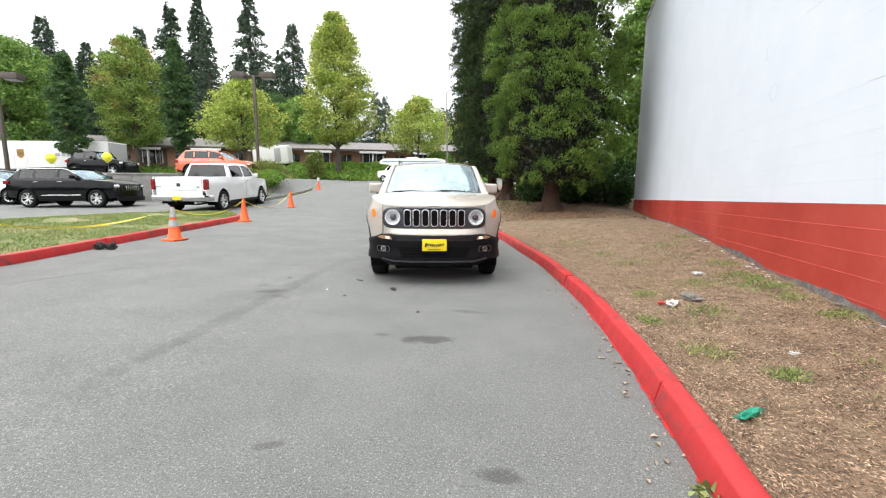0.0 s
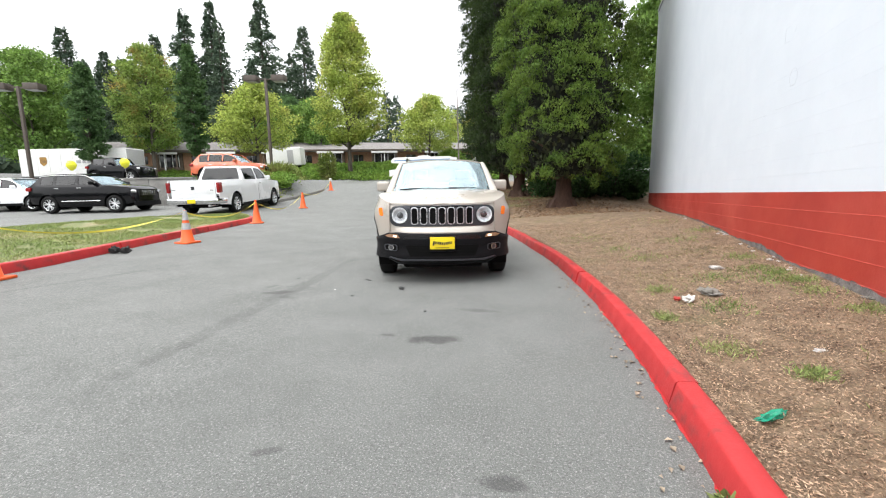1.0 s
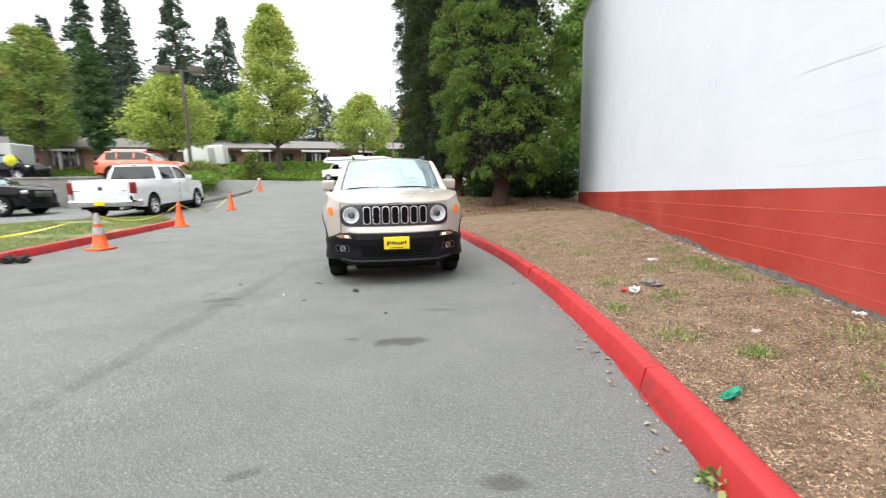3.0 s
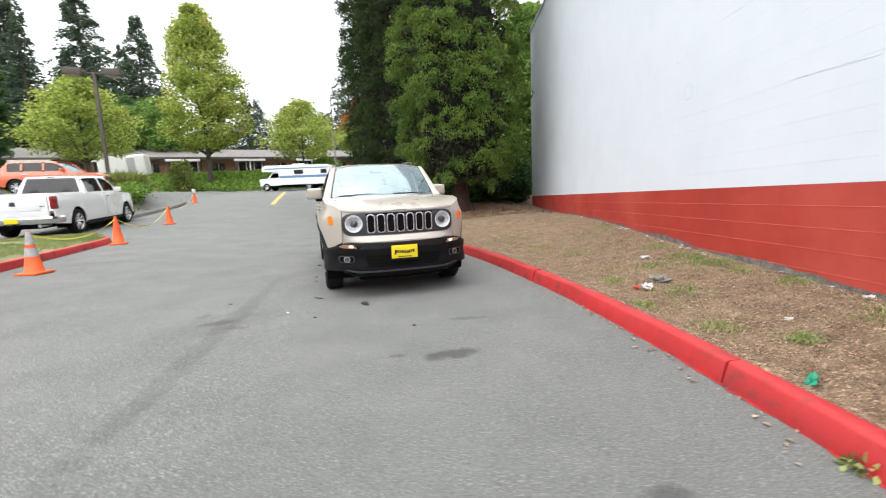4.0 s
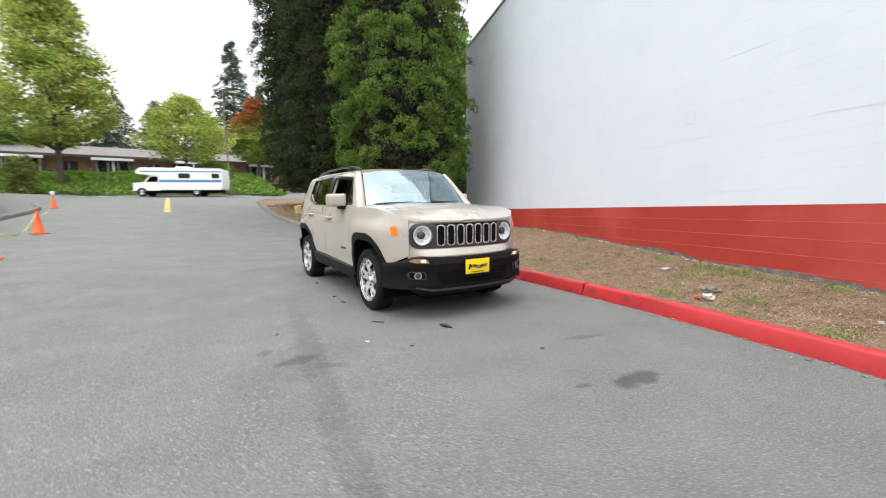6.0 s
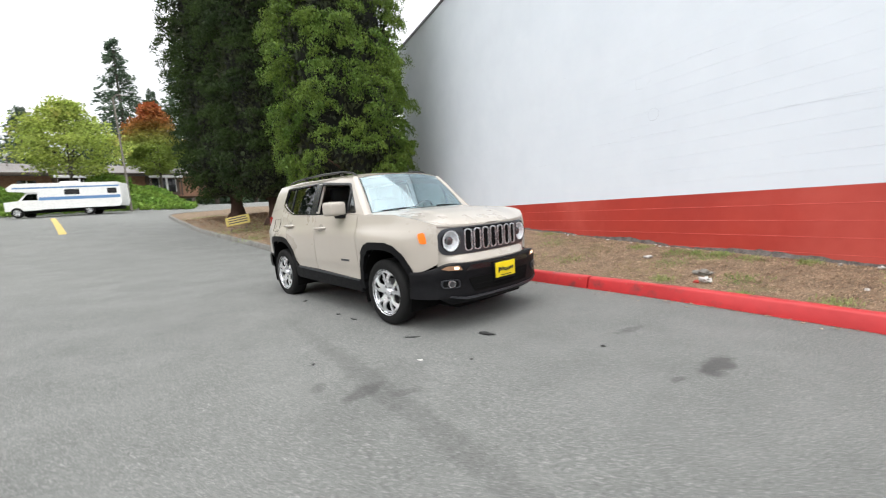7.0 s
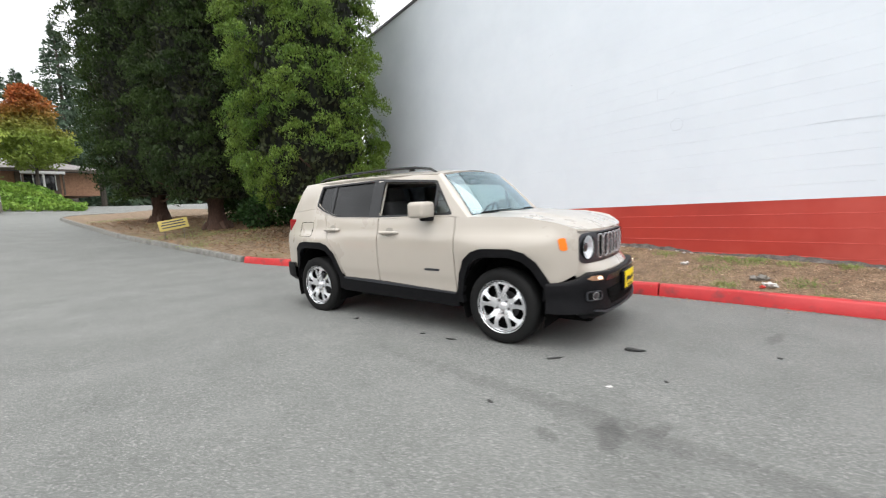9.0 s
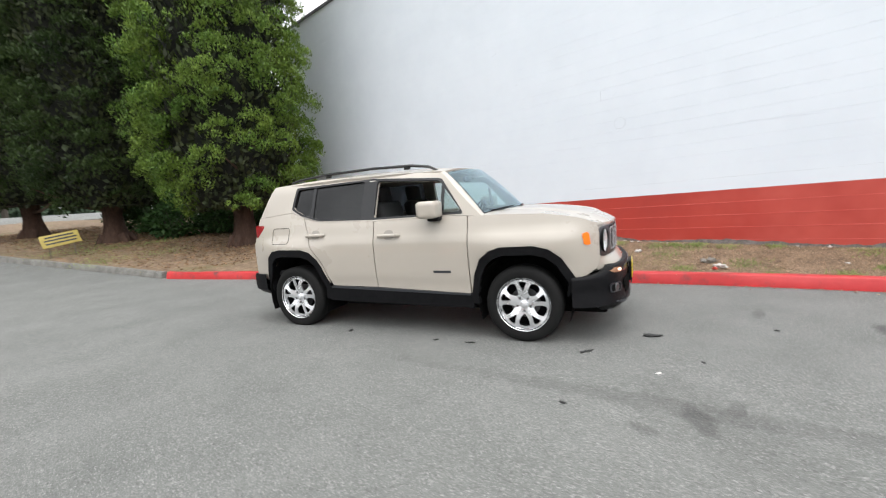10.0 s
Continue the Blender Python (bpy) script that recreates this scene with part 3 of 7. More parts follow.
def kerb(name, line, material, label, side, joints, step=0.25, height=1.0, worn=0.0025):
    """A kerb in cast lengths, each a piece of its own, with the bed on its side (1: left of the line, -1: right)."""
    root = thing(name, Matrix(), label, "kerb", kind="structure")
    xy, way = along(line, step)
    cut = [0]
    for j in joints:
        cut.append(int(np.argmin(np.hypot(xy[:, 0] - j[0], xy[:, 1] - j[1]))))
    while cut[-1] < len(xy) - 14:
        cut.append(cut[-1] + 12)
    cut = sorted(set(cut))
    if cut[-1] != len(xy) - 1:
        cut.append(len(xy) - 1)
    rng = np.random.default_rng(len(xy))
    for a, b in zip(cut, cut[1:]):
        verts, faces = [], []
        n = len(KERB_PROFILE)
        shift = rng.normal(0, 0.004, 2)
        for i in range(a, b + 1):
            p, w = xy[i].copy(), way[i]
            if i == a:
                p = p + w * 0.010
            if i == b:
                p = p - w * 0.010
            out = np.array((-w[1], w[0])) * side
            z0 = float(road_z(p[0], p[1]))
            for u, h in KERB_PROFILE:
                j = rng.normal(0, worn, 2)
                q = p + out * (u + shift[0] + j[0] * (h > 0.05))
                verts.append((q[0], q[1], z0 + h * height + (shift[1] + j[1]) * (h > 0.1)))
        m = b - a + 1
        for i in range(m - 1):
            for k in range(n - 1):
                f = (i * n + k, i * n + k + 1, (i + 1) * n + k + 1, (i + 1) * n + k)
                faces.append(f if side < 0 else f[::-1])
        faces += [tuple(range(n)), tuple(range((m - 1) * n, m * n))[::-1]]
        part("kerb_length", (verts, faces), material, root)
    return root, xy, way


kerb_r, kerb_xy, kerb_way = kerb("kerb_drive", KERB_R, M_redkerb, "red-painted concrete kerb with scuffs along the mulch bed", -1, [(0.71, 5.45)])
kerb("kerb_grey", KERB_GREY, M_kerb, "weathered grey concrete kerb round the tree bed", -1, [], step=0.4)
kerb_l, kerb_l_xy, kerb_l_way = kerb("kerb_island", KERB_L, M_redkerb, "red-painted concrete kerb round the grass island", 1, [])
kerb("kerb_planting", KERB_BED, M_kerb, "dark weathered kerb round the planting bed", 1, [], step=0.4)

# red paint that ran onto the asphalt along the kerb foot
rng = np.random.default_rng(5)
for xy, way, side, lo, hi in ((kerb_xy, kerb_way, 1, 2.0, 9.0),):
    verts, faces = [], []
    px, pw = along(KERB_R, 0.03)
    keep = [i for i in range(len(px)) if lo < px[i, 1] < hi]
    for i in keep:
        w = 0.012 + abs(noise.noise((px[i, 1] * 1.6, 0, 0))) * 0.11 + abs(noise.noise((px[i, 1] * 22, 3, 0))) * 0.05
        w *= (0.6 if px[i, 1] < 6.4 else 0.3) * float(smooth(noise.noise((px[i, 1] * 3.1, 7, 0)) * 2.5 + 0.7))
        out = np.array((-pw[i, 1], pw[i, 0]))
        for u in (-0.01, w):
            q = px[i] + out * u
            verts.append((q[0], q[1], float(road_z(q[0], q[1])) + 0.004))
    faces = [(2 * i, 2 * i + 2, 2 * i + 3, 2 * i + 1) for i in range(len(keep) - 1)]
    part("paint_run", (verts, faces), M_redkerb, kerb_r, "red paint spilled on the asphalt", smooth=False)


# ---- mulch bed between drive and wall, and round the trees ----
BED_LINE = KERB_R + KERB_GREY[1:10]
bed_xy, _ = along(BED_LINE, 0.3)


def bed_left(y):
    k = bed_xy[:, 1] < 41.0
    return np.interp(y, bed_xy[k, 1], bed_xy[k, 0]) + 0.130


def wall_x(y):
    return WALL_P.x + (y - WALL_P.y) * 0.063


def bed_right(y):
    return np.where(y < 21.6, wall_x(y) + 0.1, np.interp(y, (21.6, 22.5, 30, 41), (3.7, 7.5, 6.5, -2.0)))


def bed_z(x, y):
    x, y = np.asarray(x, float), np.asarray(y, float)
    l, r = bed_left(y), np.where(y < 21.6, wall_x(y), bed_right(y))
    u = np.clip((x - l) / np.maximum(r - l, 0.2), 0, 1.2)
    base = road_z(np.minimum(x, l), y)
    side = np.interp(y, (-12, 5.8, 8, 10, 12, 14.6, 20, 21.6, 30, 41), (0.18, 0.20, 0.235, 0.27, 0.30, 0.325, 0.16, 0.07, 0.2, 0.2))
    near = 0.115 - 0.075 * smooth(u / 0.16) * np.interp(y, (9, 13), (1, 0))
    hump = np.interp(y, (13, 18, 22, 30, 38), (0, 0.18, 0.36, 0.20, 0)) * np.sin(np.clip(u, 0, 1) * np.pi)
    return base + near + np.maximum(0, side - 0.04) * smooth((u - 0.1) / 0.9) ** 1.2 + hump * 0.8


ys = np.concatenate([np.arange(-12, 3, 0.5), np.arange(3, 16, 0.14), np.arange(16, 40.9, 0.35)])
us = np.linspace(0, 1, 34)
bv, rngb = [], np.random.default_rng(2)
for y in ys:
    l, r = float(bed_left(y)), float(bed_right(y))
    for u in us:
        x = l + (r - l) * u
        j = 0.012 * noise.noise((x * 2.2, y * 2.2, 0)) + 0.010 * noise.noise((x * 9, y * 9, 4))
        bv.append((x, y, float(bed_z(x, y)) + (j if u > 0 else 0)))
nb = len(us)
bf = [(i * nb + k, i * nb + k + 1, (i + 1) * nb + k + 1, (i + 1) * nb + k) for i in range(len(ys) - 1) for k in range(nb - 1)]
bed = part("bed", (bv, bf), M_mulch, None)
tagged(bed, "dry bark mulch bed with thin worn grass", "mulch bed", kind="structure")

# loose chips, thickest near the drive
rng = np.random.default_rng(11)
n = 170000
cy = 2.6 + (rng.random(n) ** 1.5) * 12
cx = bed_left(cy) + 0.01 + rng.random(n) * (wall_x(cy) - bed_left(cy) - 0.05)
cz = bed_z(cx, cy) + 0.006 + rng.random(n) * 0.008
ways = rng.normal(size=(n, 3)) * np.array((1, 1, 0.22))
v, f = cards(np.stack([cx, cy, cz], 1), ways, rng.uniform(0.008, 0.028, n), rng, narrow=0.24, bend=0.35)
tagged(cloud("mulch_chips", v, f, M_chip), "loose tan bark chips and dead leaves on the bed", "mulch", kind="stuff")


def tufts(name, centres, per, spread, height, material, zfun, label, category="grass", seed=3, width=0.10):
    rng = np.random.default_rng(seed)
    c = np.repeat(np.array(centres, float), per, 0)
    xy = c[:, :2] + rng.normal(size=(len(c), 2)) * (c[:, 2:3] if c.shape[1] > 2 else spread)
    p = np.column_stack([xy, zfun(xy[:, 0], xy[:, 1])])
    w = rng.normal(size=(len(p), 3)) * np.array((0.7, 0.7, 0.2)) + np.array((0, 0, 0.9))
    v, f = cards(p, w, rng.uniform(0.5, 1.0, len(p)) * height, rng, narrow=width, bend=0.5)
    return tagged(cloud(name, v, f, material), label, category, kind="stuff")


tufts("bed_grass", [(2.25, 8.6, 0.10), (2.2, 8.1, 0.12), (2.3, 7.6, 0.10), (1.75, 8.35, 0.14), (1.5, 7.3, 0.12), (1.2, 6.3, 0.08), (1.9, 5.4, 0.12), (2.2, 6.0, 0.12), (2.0, 4.6, 0.12), (2.35, 9.3, 0.10),
                    (1.3, 9.8, 0.15), (1.0, 10.6, 0.2), (0.6, 12.0, 0.3), (2.0, 11.0, 0.2), (1.6, 4.2, 0.1), (2.4, 7.0, 0.08), (2.1, 13.5, 0.4), (2.6, 11.8, 0.15), (1.85, 5.0, 0.07), (1.9, 4.75, 0.06), (2.35, 8.35, 0.06), (2.4, 8.0, 0.07), (1.1, 8.0, 0.08), (0.95, 7.0, 0.05), (1.5, 5.9, 0.05)],
      230, 0.1, 0.075, M_blade, bed_z, "short green grass tufts in the mulch")
tufts("dry_grass", [(0.9, 11.8, 0.5), (0.3, 13.5, 0.6), (0.0, 15.5, 0.7), (1.4, 14.5, 0.6), (2.0, 9.9, 0.3), (1.3, 8.6, 0.3), (-1.2, 18.5, 0.8), (-2.6, 21.5, 0.8), (-3.0, 25.0, 1.0), (-4.4, 30.0, 1.0)],
      520, 0.3, 0.06, M_dryblade, bed_z, "thin dry straw grass on the bed", seed=8)
tufts("tree_bed_grass", [(-2.3, 24.0, 0.6), (-3.0, 26.0, 0.7), (1.2, 23.5, 0.8), (-4.6, 31.5, 0.6), (0.4, 24.5, 0.6), (-1.2, 21.8, 0.3), (-2.9, 20.6, 0.35), (-2.2, 22.3, 0.4), (-3.4, 23.0, 0.35), (-1.6, 20.2, 0.4)], 600, 0.3, 0.09, M_blade, bed_z, "green grass under the trees", seed=9)


# ---- grass island ----
isl_xy, _ = along(KERB_L, 0.3)


def isl_right(y):
    k = np.argmax(isl_xy[:, 1])
    return np.interp(y, isl_xy[:k + 1, 1], isl_xy[:k + 1, 0]) - 0.15


def isl_left(y):
    return np.interp(y, (-12, 6, 10.5, 13, 14.6, 15.05), (-12.4, -12.6, -13.0, -12.6, -11.2, -10.2))


def isl_z(x, y):
    x, y = np.asarray(x, float), np.asarray(y, float)
    r, l = isl_right(y), isl_left(y)
    u = np.clip((r - x) / np.maximum(r - l, 0.1), 0, 1)
    return road_z(x, y) + 0.125 + 0.06 * np.sin(u * np.pi) - 0.12 * smooth((u - 0.8) / 0.2)


ys = np.concatenate([np.arange(-12, 5, 0.5), np.arange(5, 14.99, 0.16)])
us = np.linspace(0, 1, 26)
iv = []
for y in ys:
    r, l = float(isl_right(y)), float(isl_left(y))
    for u in us:
        x = r + (l - r) * u
        iv.append((x, y, float(isl_z(x, y)) + 0.015 * noise.noise((x * 2, y * 2, 1)) * (0 < u < 1)))
nb = len(us)
fi = [(i * nb + k, (i + 1) * nb + k, (i + 1) * nb + k + 1, i * nb + k + 1) for i in range(len(ys) - 1) for k in range(nb - 1)]
tagged(part("lawn", (iv, fi), M_grass), "patchy worn lawn on the traffic island", "lawn", kind="structure")
rng = np.random.default_rng(21)
n = 80000
ty = rng.uniform(4.5, 14.9, n)
tx = isl_right(ty) + rng.random(n) * (isl_left(ty) - isl_right(ty))
clump = np.array([noise.noise((a * 0.9, b * 0.9, 7)) + 0.5 * noise.noise((a * 3, b * 3, 2)) for a, b in zip(tx, ty)])
keep = clump > -0.22
p = np.column_stack([tx, ty, isl_z(tx, ty)])[keep]
w = rng.normal(size=(len(p), 3)) * np.array((0.7, 0.7, 0.2)) + np.array((0, 0, 0.8))
v, f = cards(p, w, rng.uniform(0.03, 0.075, len(p)), rng, narrow=0.14, bend=0.5)
tagged(cloud("island_grass", v, f, M_blade), "patchy green grass on the island", "grass", kind="stuff")


# fallen needles under the conifers
rng = np.random.default_rng(52)
n = 20000
nx, ny = rng.normal(-1.0, 1.3, n), rng.uniform(16.5, 31.0, n)
nx = nx - (ny - 22) * 0.28
keep = (nx > bed_left(ny) + 0.1) & (nx < bed_right(ny) - 0.2)
nx, ny = nx[keep], ny[keep]
v, f = cards(np.stack([nx, ny, bed_z(nx, ny) + 0.012 + rng.random(len(nx)) * 0.02], 1), rng.normal(size=(len(nx), 3)) * np.array((1, 1, 0.15)), rng.uniform(0.03, 0.09, len(nx)), rng, narrow=0.35, bend=0.2)
tagged(cloud("needle_litter", v, f, M_needles), "dark brown needle litter under the conifers", "needle litter", kind="stuff")


# ---- the big block wall ----
def wall_at(s, h, out=0.0):
    """s metres along the wall from the corner side's start, h up, out towards the drive."""
    p = WALL_P + WALL_D * s
    q = p + Vector((-WALL_D.y, WALL_D.x)) * out
    return (q.x, q.y, h)


S0, S1 = -24.0, 12.4
TOP = 7.62
RED = lambda s: 1.085 - 0.0185 * s


def courses(name, lo, hi, count, material, label, deep):
    """A wall zone laid in courses with shallow tooled bed joints, between two heights along the wall."""
    root = thing(name, Matrix(), label, "wall", kind="structure")
    ss = list(np.arange(S0, S1, 1.2)) + [S1]
    for c in range(count):
        verts, faces = [], []
        for s in ss:
            a, b = lo(s), hi(s)
            zl, zt = a + (b - a) * c / count, a + (b - a) * (c + 1) / count
            verts += [wall_at(s, zl + 0.0005, -0.2), wall_at(s, zl + 0.0005, -deep), wall_at(s, zl + 0.001 + deep, 0.0), wall_at(s, zt - 0.001 - deep, 0.0),
                      wall_at(s, zt - 0.0005, -deep), wall_at(s, zt - 0.0005, -0.2)]
        for i in range(len(ss) - 1):
            for k in range(5):
                faces.append((i * 6 + k, (i + 1) * 6 + k, (i + 1) * 6 + k + 1, i * 6 + k + 1))
        faces += [tuple(range(6)), tuple(range((len(ss) - 1) * 6, len(ss) * 6))[::-1]]
        part("course", (verts, faces), material, root, smooth=False)
    return root


wall_red = courses("wall_red", lambda s: RED(s) - 1.015, RED, 5, M_red_wall, "red-painted block wall base with light course lines", 0.004)
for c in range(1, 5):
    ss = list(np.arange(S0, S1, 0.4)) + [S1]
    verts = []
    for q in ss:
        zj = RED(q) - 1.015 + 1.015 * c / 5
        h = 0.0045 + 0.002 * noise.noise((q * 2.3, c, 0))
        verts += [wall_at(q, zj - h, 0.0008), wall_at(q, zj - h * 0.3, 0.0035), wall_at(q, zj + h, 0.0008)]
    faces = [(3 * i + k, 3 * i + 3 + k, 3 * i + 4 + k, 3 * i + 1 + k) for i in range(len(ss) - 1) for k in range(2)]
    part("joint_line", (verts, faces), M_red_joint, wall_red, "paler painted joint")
courses("wall_white", RED, lambda s: TOP, 32, M_white_wall, "tall white-painted block wall with faint course lines", 0.0001)

# bare grey block showing where the paint stops at the soil
verts, faces = [], []
ss = np.arange(S0, S1, 0.05)
for s in ss:
    p = wall_at(s, 0, 0.003)
    z = float(bed_z(p[0] - 0.02, p[1]))
    h = 0.05 + 0.05 * noise.noise((s * 0.9, 0, 0)) + 0.03 * noise.noise((s * 5, 1, 0)) + 0.015 * noise.noise((s * 19, 2, 0))
    h *= lerp1(s, (-24, -1, 4, 12.4), (1.5, 1.2, 0.6, 0.2))
    verts += [wall_at(s, z - 0.1, 0.003), wall_at(s, z + max(0.0, h), 0.003)]
faces = [(2 * i, 2 * i + 2, 2 * i + 3, 2 * i + 1) for i in range(len(ss) - 1)]
tagged(part("wall_foot", (verts, faces), M_block, None, smooth=False), "unpainted grey block strip at the wall foot", "wall foot", kind="structure")

# the wall's return, roof and metal parapet edge
end, far = Vector(wall_at(S1, 0)), Vector((24.0, -2.0, 0))
n2 = Vector((WALL_D.y, -WALL_D.x))


def slab(name, a, b, z0, z1, depth, material, label, category):
    """An upright slab from a to b, thickness to the right of the way."""
    d = (Vector(b) - Vector(a)).normalized()
    r = Vector((d.y, -d.x)) * depth
    a, b = Vector(a), Vector(b)
    q = [a, b, b + r, a + r]
    v = [(p.x, p.y, z0) for p in q] + [(p.x, p.y, z1) for p in q]
    f = [(3, 2, 1, 0), (4, 5, 6, 7), (0, 1, 5, 4), (1, 2, 6, 5), (2, 3, 7, 6), (3, 0, 4, 7)]
    return tagged(part(name, (v, f), material, None, smooth=False), label, category, kind="structure")


c0, c1 = Vector(wall_at(S1 - 0.002, 0, -0.201)[:2]), Vector(wall_at(S0, 0, -0.201)[:2])
slab("wall_north", c0 + n2 * 22, c0 - WALL_D * 0.0, -0.4, TOP - 0.004, -0.2, M_white_wall, "white-painted end wall of the building", "wall")
slab("wall_south", c1, c1 + n2 * 22, -0.4, TOP - 0.004, 0.2, M_white_wall, "white-painted rear wall of the building", "wall")
rv = [(*(c0 - WALL_D * 0.2), TOP - 0.1), (*(c0 - WALL_D * 0.2 + n2 * 22), TOP - 0.1), (*(c1 + n2 * 22), TOP - 0.1), (*c1, TOP - 0.1)]
tagged(part("roof", (rv + [(x, y, z - 0.2) for x, y, z in rv], [(0, 1, 2, 3), (7, 6, 5, 4), (0, 4, 5, 1), (1, 5, 6, 2), (2, 6, 7, 3), (3, 7, 4, 0)]), M_shingle, None, smooth=False),
       "flat dark roof behind the parapet", "roof", kind="structure")
a, b = Vector(wall_at(S0, 0, 0.025)[:2]), Vector(wall_at(S1, 0, 0.025)[:2])
slab("parapet_cap", a, b + WALL_D * 0.03, TOP + 0.002, TOP + 0.09, 0.28, M_metal_edge, "dark metal cap on the wall top", "trim")


# ---- trees ----
def limb_path(p, way, length, rng, bends=4, rise=0.15):
    pts = [Vector(p)]
    d = Vector(way).normalized()
    for i in range(bends):
        d = (d + Vector(rng.normal(0, 0.18, 3)) + Vector((0, 0, rise))).normalized()
        pts.append(pts[-1] + d * length / bends)
    return pts


def cypress(m, height, radius, material, seed, bare=1.6, label="", leaf=0.07, per=36, tuft=1.0):
    """A broad columnar conifer: stout red trunk, low bare limbs, a crown of upswept leaf tufts."""
    rng = np.random.default_rng(seed)
    root = thing("cypress_tree", m, label, "tree", "tall conifers by the wall")
    bm = bmesh.new()
    base = [Vector((0, 0, -0.3)), Vector((0.02, 0.01, 0.15)), Vector((0.05, 0.03, 1.2)), Vector((0.0, 0.08, 3.0)), Vector((0, 0, height * 0.6)), Vector((0, 0, height * 0.95))]
    tube(base, [0.52, 0.40, 0.30, 0.27, 0.16, 0.03], 12, bm)
    for k in range(5):
        a = rng.uniform(0, 6.28)
        tube([(0.3 * math.cos(a), 0.3 * math.sin(a), 0.25), (0.62 * math.cos(a), 0.62 * math.sin(a), -0.15)], [0.16, 0.05], 7, bm)
    part("trunk", bm, M_bark, root)
    for k in range(7):
        a = rng.uniform(0, 6.28)
        z = rng.uniform(0.9, 2.0)
        pts = limb_path((0.15 * math.cos(a), 0.15 * math.sin(a), z), (math.cos(a), math.sin(a), 0.1), radius * rng.uniform(0.6, 0.9), rng)
        part("limb", tube(pts, [0.07, 0.055, 0.04, 0.03, 0.015], 6), M_bark, root)

    def width(z):
        return radius * np.interp(z, (bare - 0.5, bare, bare + 0.5, bare + 1.5, height * 0.55, height * 0.8, height * 0.93, height), (0.25, 0.52, 0.82, 1.0, 0.97, 0.74, 0.38, 0.03))

    # boughs in a loose spiral over the crown; each carries small upswept tufts on its outer side
    places, ways, faces_to, sizes = [], [], [], []
    up = np.array((0, 0, 1.0))
    z, k = bare + 0.1, 0
    while z < height * 0.98:
        wz = max(0.2, float(width(z)))
        a = k * 2.39996 + rng.normal(0, 0.25)
        out = np.array((math.cos(a), math.sin(a), 0.0))
        lump = 1 + 0.13 * noise.noise((math.cos(a) * 1.4 + seed, math.sin(a) * 1.4, z * 0.5))
        big = rng.uniform(0.32, 0.60) * (0.55 + 0.45 * wz / radius) * tuft
        r = max(0.05, wz * lump * rng.uniform(0.76, 1.0) - big * 0.42)
        c = out * r + up * (z + rng.normal(0, 0.15))
        d = rng.normal(size=(60, 3))
        d /= np.linalg.norm(d, axis=1, keepdims=True)
        d = d[(d @ (out * 0.55 + up * 0.75)) > 0.12][:20]
        for e in d:
            q = rng.uniform(0.10, 0.19) * (0.6 + 0.8 * big) * tuft
            tc = c + e * np.array((big, big, big * 0.8)) * rng.uniform(0.7, 1.12)
            g = rng.normal(size=(per * 2, 3))
            g /= np.linalg.norm(g, axis=1, keepdims=True)
            g = g[(g @ (e * 0.7 + up * 0.6)) > -0.25][:per]
            places.append(tc + g * q * rng.uniform(0.75, 1.15, (len(g), 1)))
            faces_to.append(g + rng.normal(size=g.shape) * 0.38)
            ways.append(g * 0.6 + up * 0.8 + rng.normal(size=g.shape) * 0.4)
            sizes.append(rng.uniform(0.55, 1.3, len(g)) * leaf)
        z += 0.58 * tuft * tuft / (2 * math.pi * wz)
        k += 1
    # near-black shell that blocks the view and stands for the inner shade
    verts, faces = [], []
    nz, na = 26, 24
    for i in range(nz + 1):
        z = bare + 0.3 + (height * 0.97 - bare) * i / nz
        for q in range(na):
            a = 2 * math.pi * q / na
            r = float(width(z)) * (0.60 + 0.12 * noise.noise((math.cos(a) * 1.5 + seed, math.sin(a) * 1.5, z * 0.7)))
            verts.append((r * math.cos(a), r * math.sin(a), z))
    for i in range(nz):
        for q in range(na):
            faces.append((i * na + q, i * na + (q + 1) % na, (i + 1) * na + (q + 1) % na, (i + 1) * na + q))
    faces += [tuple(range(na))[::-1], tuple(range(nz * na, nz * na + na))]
    part("inner_crown", (verts, faces), M_core, root, "near-black core coloured as shade inside the crown")
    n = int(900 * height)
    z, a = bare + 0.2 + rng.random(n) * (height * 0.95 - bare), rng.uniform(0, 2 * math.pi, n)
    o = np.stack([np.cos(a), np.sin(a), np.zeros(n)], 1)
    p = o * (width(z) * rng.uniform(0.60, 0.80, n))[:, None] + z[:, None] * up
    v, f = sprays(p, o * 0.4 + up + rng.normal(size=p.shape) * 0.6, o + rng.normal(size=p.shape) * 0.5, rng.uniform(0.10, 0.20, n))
    cloud("inner_foliage", v, f, M_inner, root, "sparse inner sprays coloured dark as shade")
    v, f = sprays(np.concatenate(places), np.concatenate(ways), np.concatenate(faces_to), np.concatenate(sizes), narrow=0.48)
    cloud("foliage", v, f, material, root)
    return root


